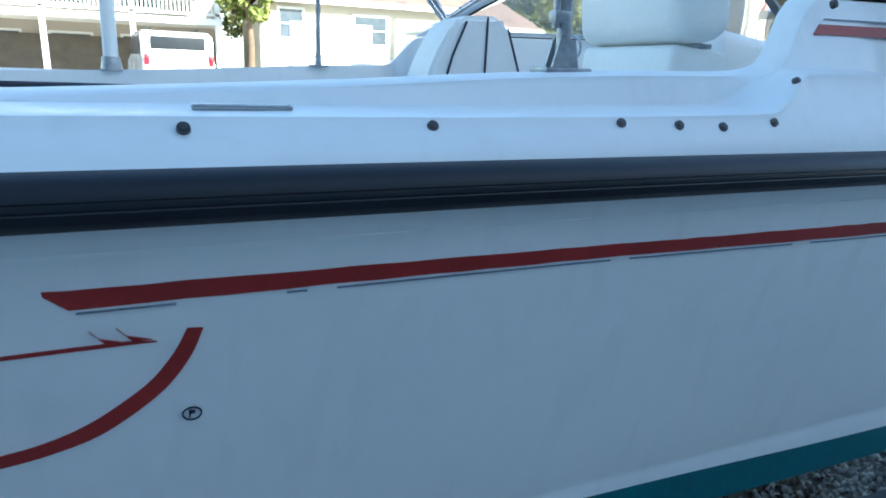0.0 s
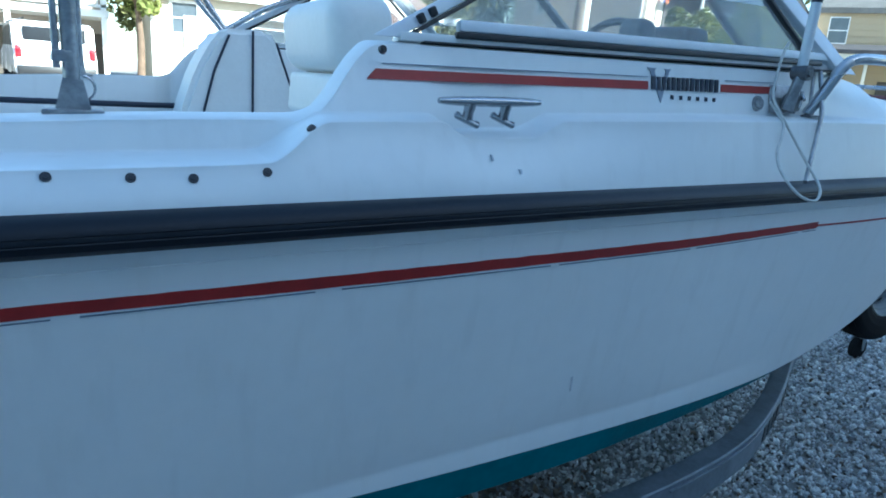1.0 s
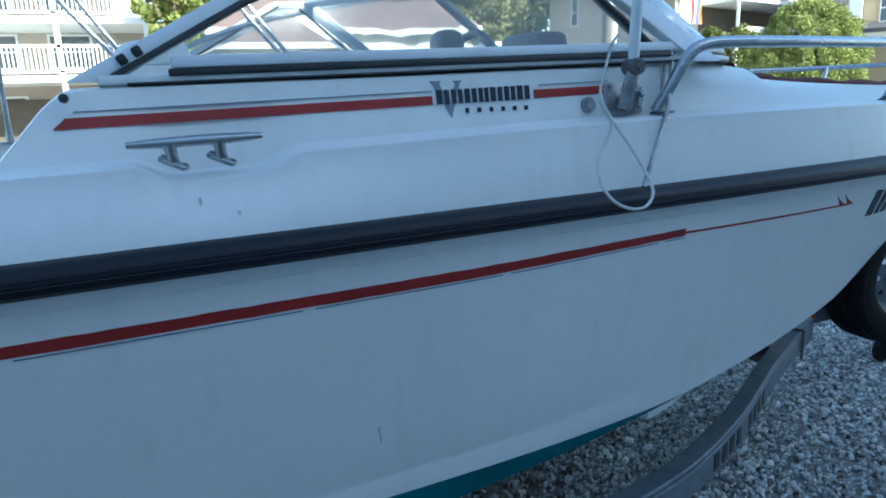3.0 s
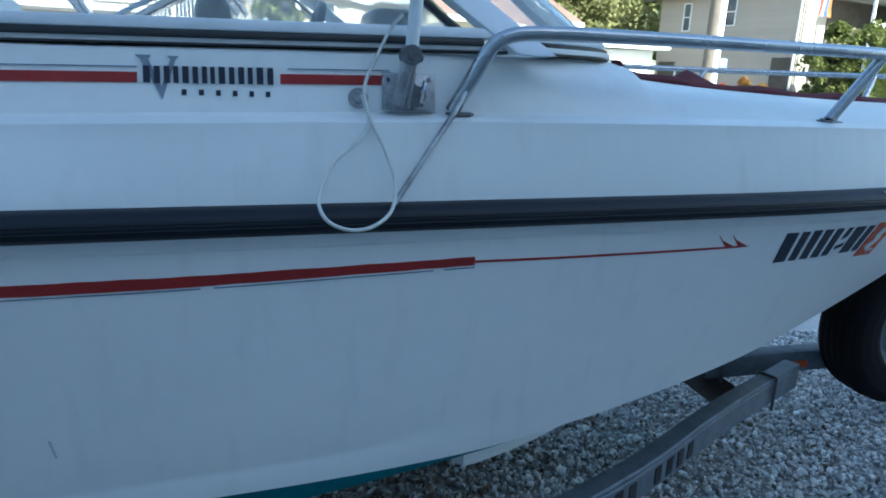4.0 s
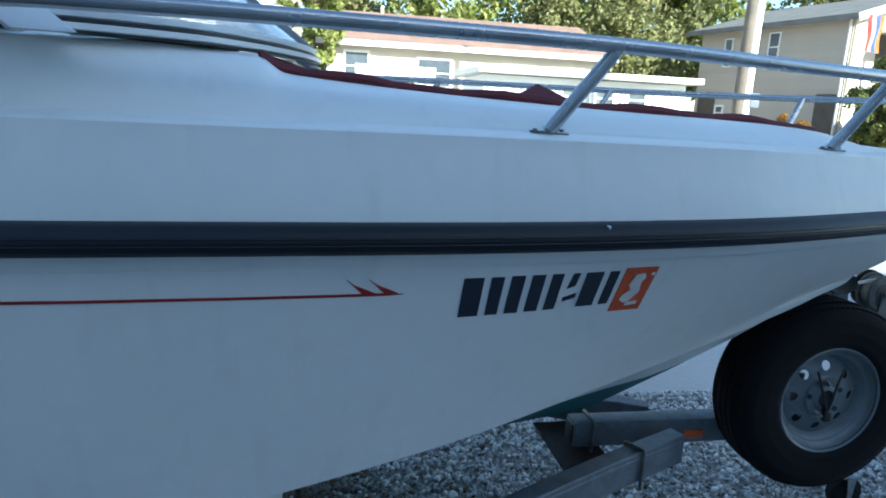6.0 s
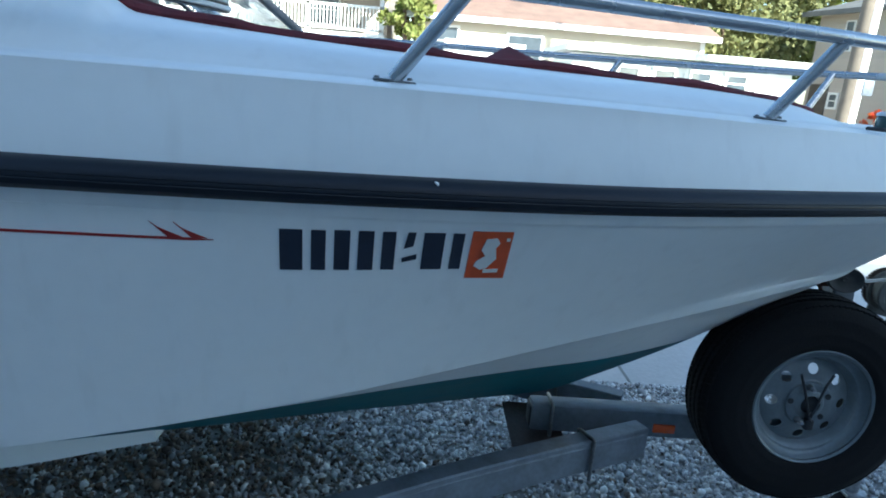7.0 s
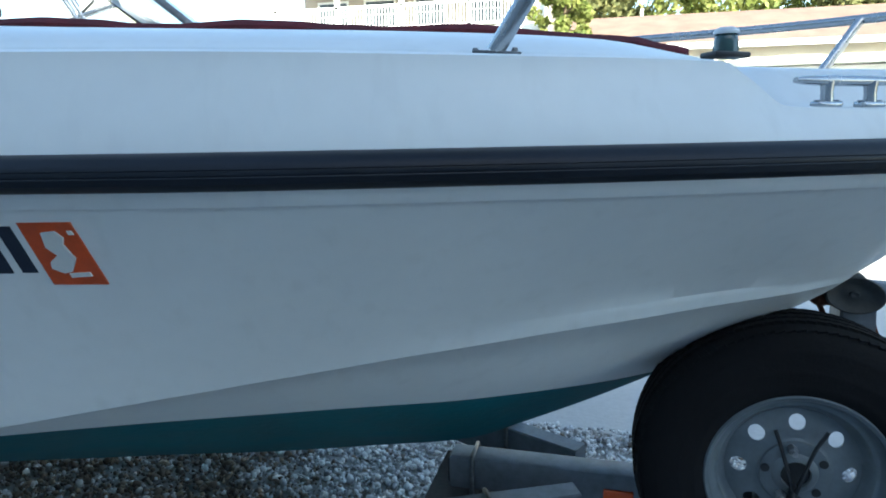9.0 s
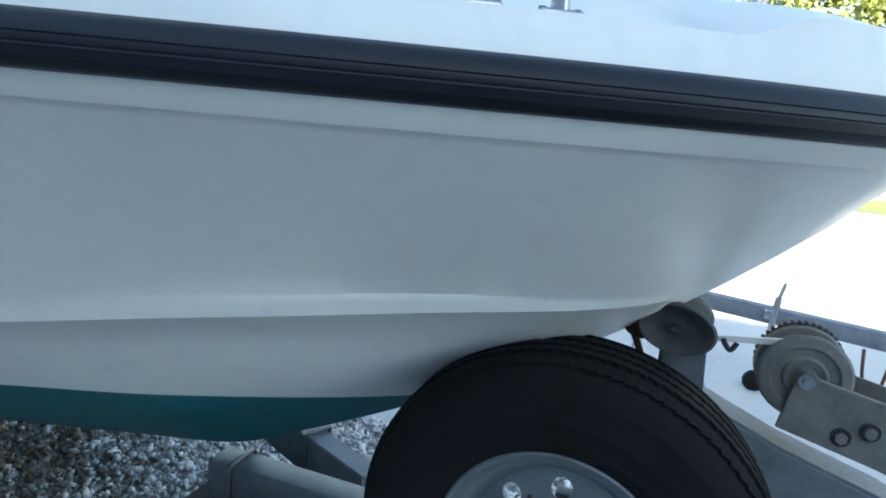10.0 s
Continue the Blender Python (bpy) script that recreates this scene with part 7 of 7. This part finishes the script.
tree("street_tree", (1.9, 24.4, 0), 5.9, 1.05, 2.55, LEAF_BRIGHT, "young tree with bright yellow-green leaves", 11, 60, 70, 0.24)
tree("tree", (8.0, 36, 0), 9.0, 3.2, 3.0, LEAF_BRIGHT, "tall leafy tree behind the bungalow", 12, 90, 80, 0.34)
tree("tree", (13.5, 37, 0), 9.5, 3.6, 3.0, LEAF_BRIGHT, "tall leafy tree behind the bungalow", 13, 90, 80, 0.34)
tree("tree", (3.5, 40, 0), 8.5, 3.4, 3.0, LEAF_DARK, "tall leafy tree behind the bungalow", 14, 80, 80, 0.36)
tree("pine_tree", (16.2, 31, 0), 9.5, 2.9, 1.6, LEAF_DARK, "broad dark evergreen beside the gabled house", 15, 150, 90, 0.26, 0.55)
tree("pine_tree", (13.2, 32, 0), 8.0, 2.3, 1.6, LEAF_DARK, "broad dark evergreen behind the garage", 16, 110, 90, 0.26, 0.55)
tree("tree", (31, 33, 0), 11, 4.2, 3.5, LEAF_DARK, "tall tree behind the gabled house", 17, 110, 80, 0.4)
tree("tree", (-4, 44, 0), 10, 4.0, 4.0, LEAF_BRIGHT, "tall tree behind the deck house", 18, 90, 80, 0.4)
tree("tree", (23, 42, 0), 12, 4.5, 4, LEAF_DARK, "tall tree behind the gabled house", 19, 90, 80, 0.45)
tree("tree", (36, 30, 0), 10.5, 4.0, 2.5, LEAF_DARK, "tall tree behind the gabled house", 22, 100, 80, 0.4)
tree("tree", (41, 24, 0), 11, 4.4, 2.5, LEAF_DARK, "tall tree behind the yellow house", 23, 100, 80, 0.42)
tree("tree", (28, 43, 0), 12, 4.6, 3, LEAF_BRIGHT, "tall tree behind the gabled house", 24, 100, 80, 0.45)
tree("tree", (18, 41, 0), 10.5, 3.8, 3, LEAF_BRIGHT, "tall leafy tree behind the bungalow", 25, 90, 80, 0.4)
tree("round_shrub", (16.3, 12.0, 0), 3.55, 1.5, 0.25, LEAF_BRIGHT, "clipped round yellow-green shrub", 21, 420, 110, 0.07, 2.0, 0.08)
for k, (x, y, h, r) in enumerate(((20.4, 19.3, 3.3, 0.95), (21.2, 18.6, 3.3, 1.2), (22.6, 18.2, 3.2, 1.3), (24.0, 18.0, 3.0, 1.2))):
    tree("shrub", (x, y, 0), h, r, 0.4, LEAF_SHRUB, "unclipped garden shrub beside the porch", 30 + k, 80, 110, 0.13, 1.0, 0.06)
OCHRE = leaf_mat("ochre_blooms", [(0.42, 0.17, 0.04), (0.45, 0.27, 0.07), (0.22, 0.19, 0.06), (0.36, 0.10, 0.03)])
for k, (x, y, h, m) in enumerate(((17.3, 20.9, 1.15, PETAL), (17.5, 20.0, 1.40, OCHRE), (17.6, 19.2, 1.2, OCHRE), (18.6, 16.4, 1.25, LEAF_SHRUB), (19.2, 14.6, 1.5, OCHRE))):
    tree("flowering_bush", (x, y, 0), h, 0.5, 0.25, m, "low bush with red and orange flowers" if m != LEAF_SHRUB else "low green garden bush", 50 + k, 40, 90, 0.07, 1.0, 0.03)
tree("flowering_bush", (18.5, 15.0, 0), 1.55, 0.55, 0.7, PETAL, "low bush with bright red flowers", 57, 26, 60, 0.07, 1.0, 0.03)
hedge = thing("hedge", (26.5, 13.0, 0), "low clipped hedge along the street", "hedge")
rng_ = np.random.default_rng(61)
cen_ = [(rng_.uniform(-5, 5), rng_.uniform(-0.5, 0.5), rng_.uniform(0.2, 1.4)) for _ in range(160)]
P_, F_ = leaves(rng_, cen_, 90, 0.12, [0.3] * 160)
o_ = raw_mesh("foliage", P_, F_, LEAF_SHRUB)
o_.parent = hedge


# ---- a second trailer's drawbar lying beyond ----
def build_drawbar():
    at0 = (4.9, 4.5, 0)
    t = thing("second_trailer", at0, "grey drawbar of another trailer with a rusty coupler", "trailer")

    def add(name, bm, m, label="", parent=None):
        o = finish(bm, name, m, 40, parent or t, label)
        if parent is None:
            at(o, at0)
        return o
    a, b = Vector((2.4, 5.22, 0.41)), Vector((5.22, 4.33, 0.41))
    bm = bmesh.new()
    beam(bm, a, b, 0.075, 0.085, 0.006)
    add("drawbar", bm, GALV, "galvanised drawbar")
    d = (b - a).normalized()
    bm = bmesh.new()
    beam(bm, b - d * 0.04, b + d * 0.18, 0.085, 0.075, 0.012)
    beam(bm, b + d * 0.10, b + d * 0.26, 0.05, 0.03, 0.006)
    cyl(bm, b + d * 0.22 + Vector((0, 0, .0)), b + d * 0.24 + Vector((0, 0, 0.07)), 0.012, 0.008, 8)
    add("coupler", bm, RUST, "rusty coupler")
    p = a.lerp(b, 0.80)
    bm = bmesh.new()
    cyl(bm, (p.x, p.y - .07, 0.12), (p.x + .02, p.y - .07, 0.52), 0.018, None, 12)
    box(bm, (p.x, p.y - .05, 0.42), (0.07, 0.04, 0.05), 0.008)
    cyl(bm, (p.x + .02, p.y - .07, 0.50), (p.x + .035, p.y - .08, 0.60), 0.012, 0.01, 8)
    j = add("jack", bm, STEEL, "steel jack")
    bm = bmesh.new()
    lathe(bm, [(0, -.018), (.05, -.018), (.058, 0), (.05, .018), (0, .018)], (p.x - .02, p.y - .07, 0.06), "y", 24)
    add("jack_wheel", bm, TYRE, "", j)
    bm = bmesh.new()
    q = b - d * 0.05
    tube(bm, bow_curve([(q.x, q.y - .05, .38), (q.x - .02, q.y - .06, .22), (q.x - .05, q.y - .06, .12), (q.x - .10, q.y - .05, .22), (q.x - .12, q.y - .05, .37)], 6), 0.008, 7)
    add("safety_chain", bm, RUST, "rusty safety chain")
    bm = bmesh.new()
    lathe(bm, [(0.14, -.08), (.27, -.09), (.30, -.06), (.31, 0), (.30, .06), (.27, .09), (.14, .08), (.14, -.08)], (1.6, 6.2, 0.31), "y", 36)
    add("road_wheel", bm, TYRE)
    bm = bmesh.new()
    lathe(bm, [(0.14, -.08), (.27, -.09), (.30, -.06), (.31, 0), (.30, .06), (.27, .09), (.14, .08), (.14, -.08)], (1.6, 4.7, 0.31), "y", 36)
    add("road_wheel", bm, TYRE)
    bm = bmesh.new()
    box(bm, (1.6, 5.45, 0.33), (0.06, 1.4, 0.06), 0.005)
    beam(bm, (1.5, 5.5, 0.40), (2.45, 5.2, 0.40), 0.075, 0.085, 0.006)
    add("axle", bm, GALV)


build_drawbar()
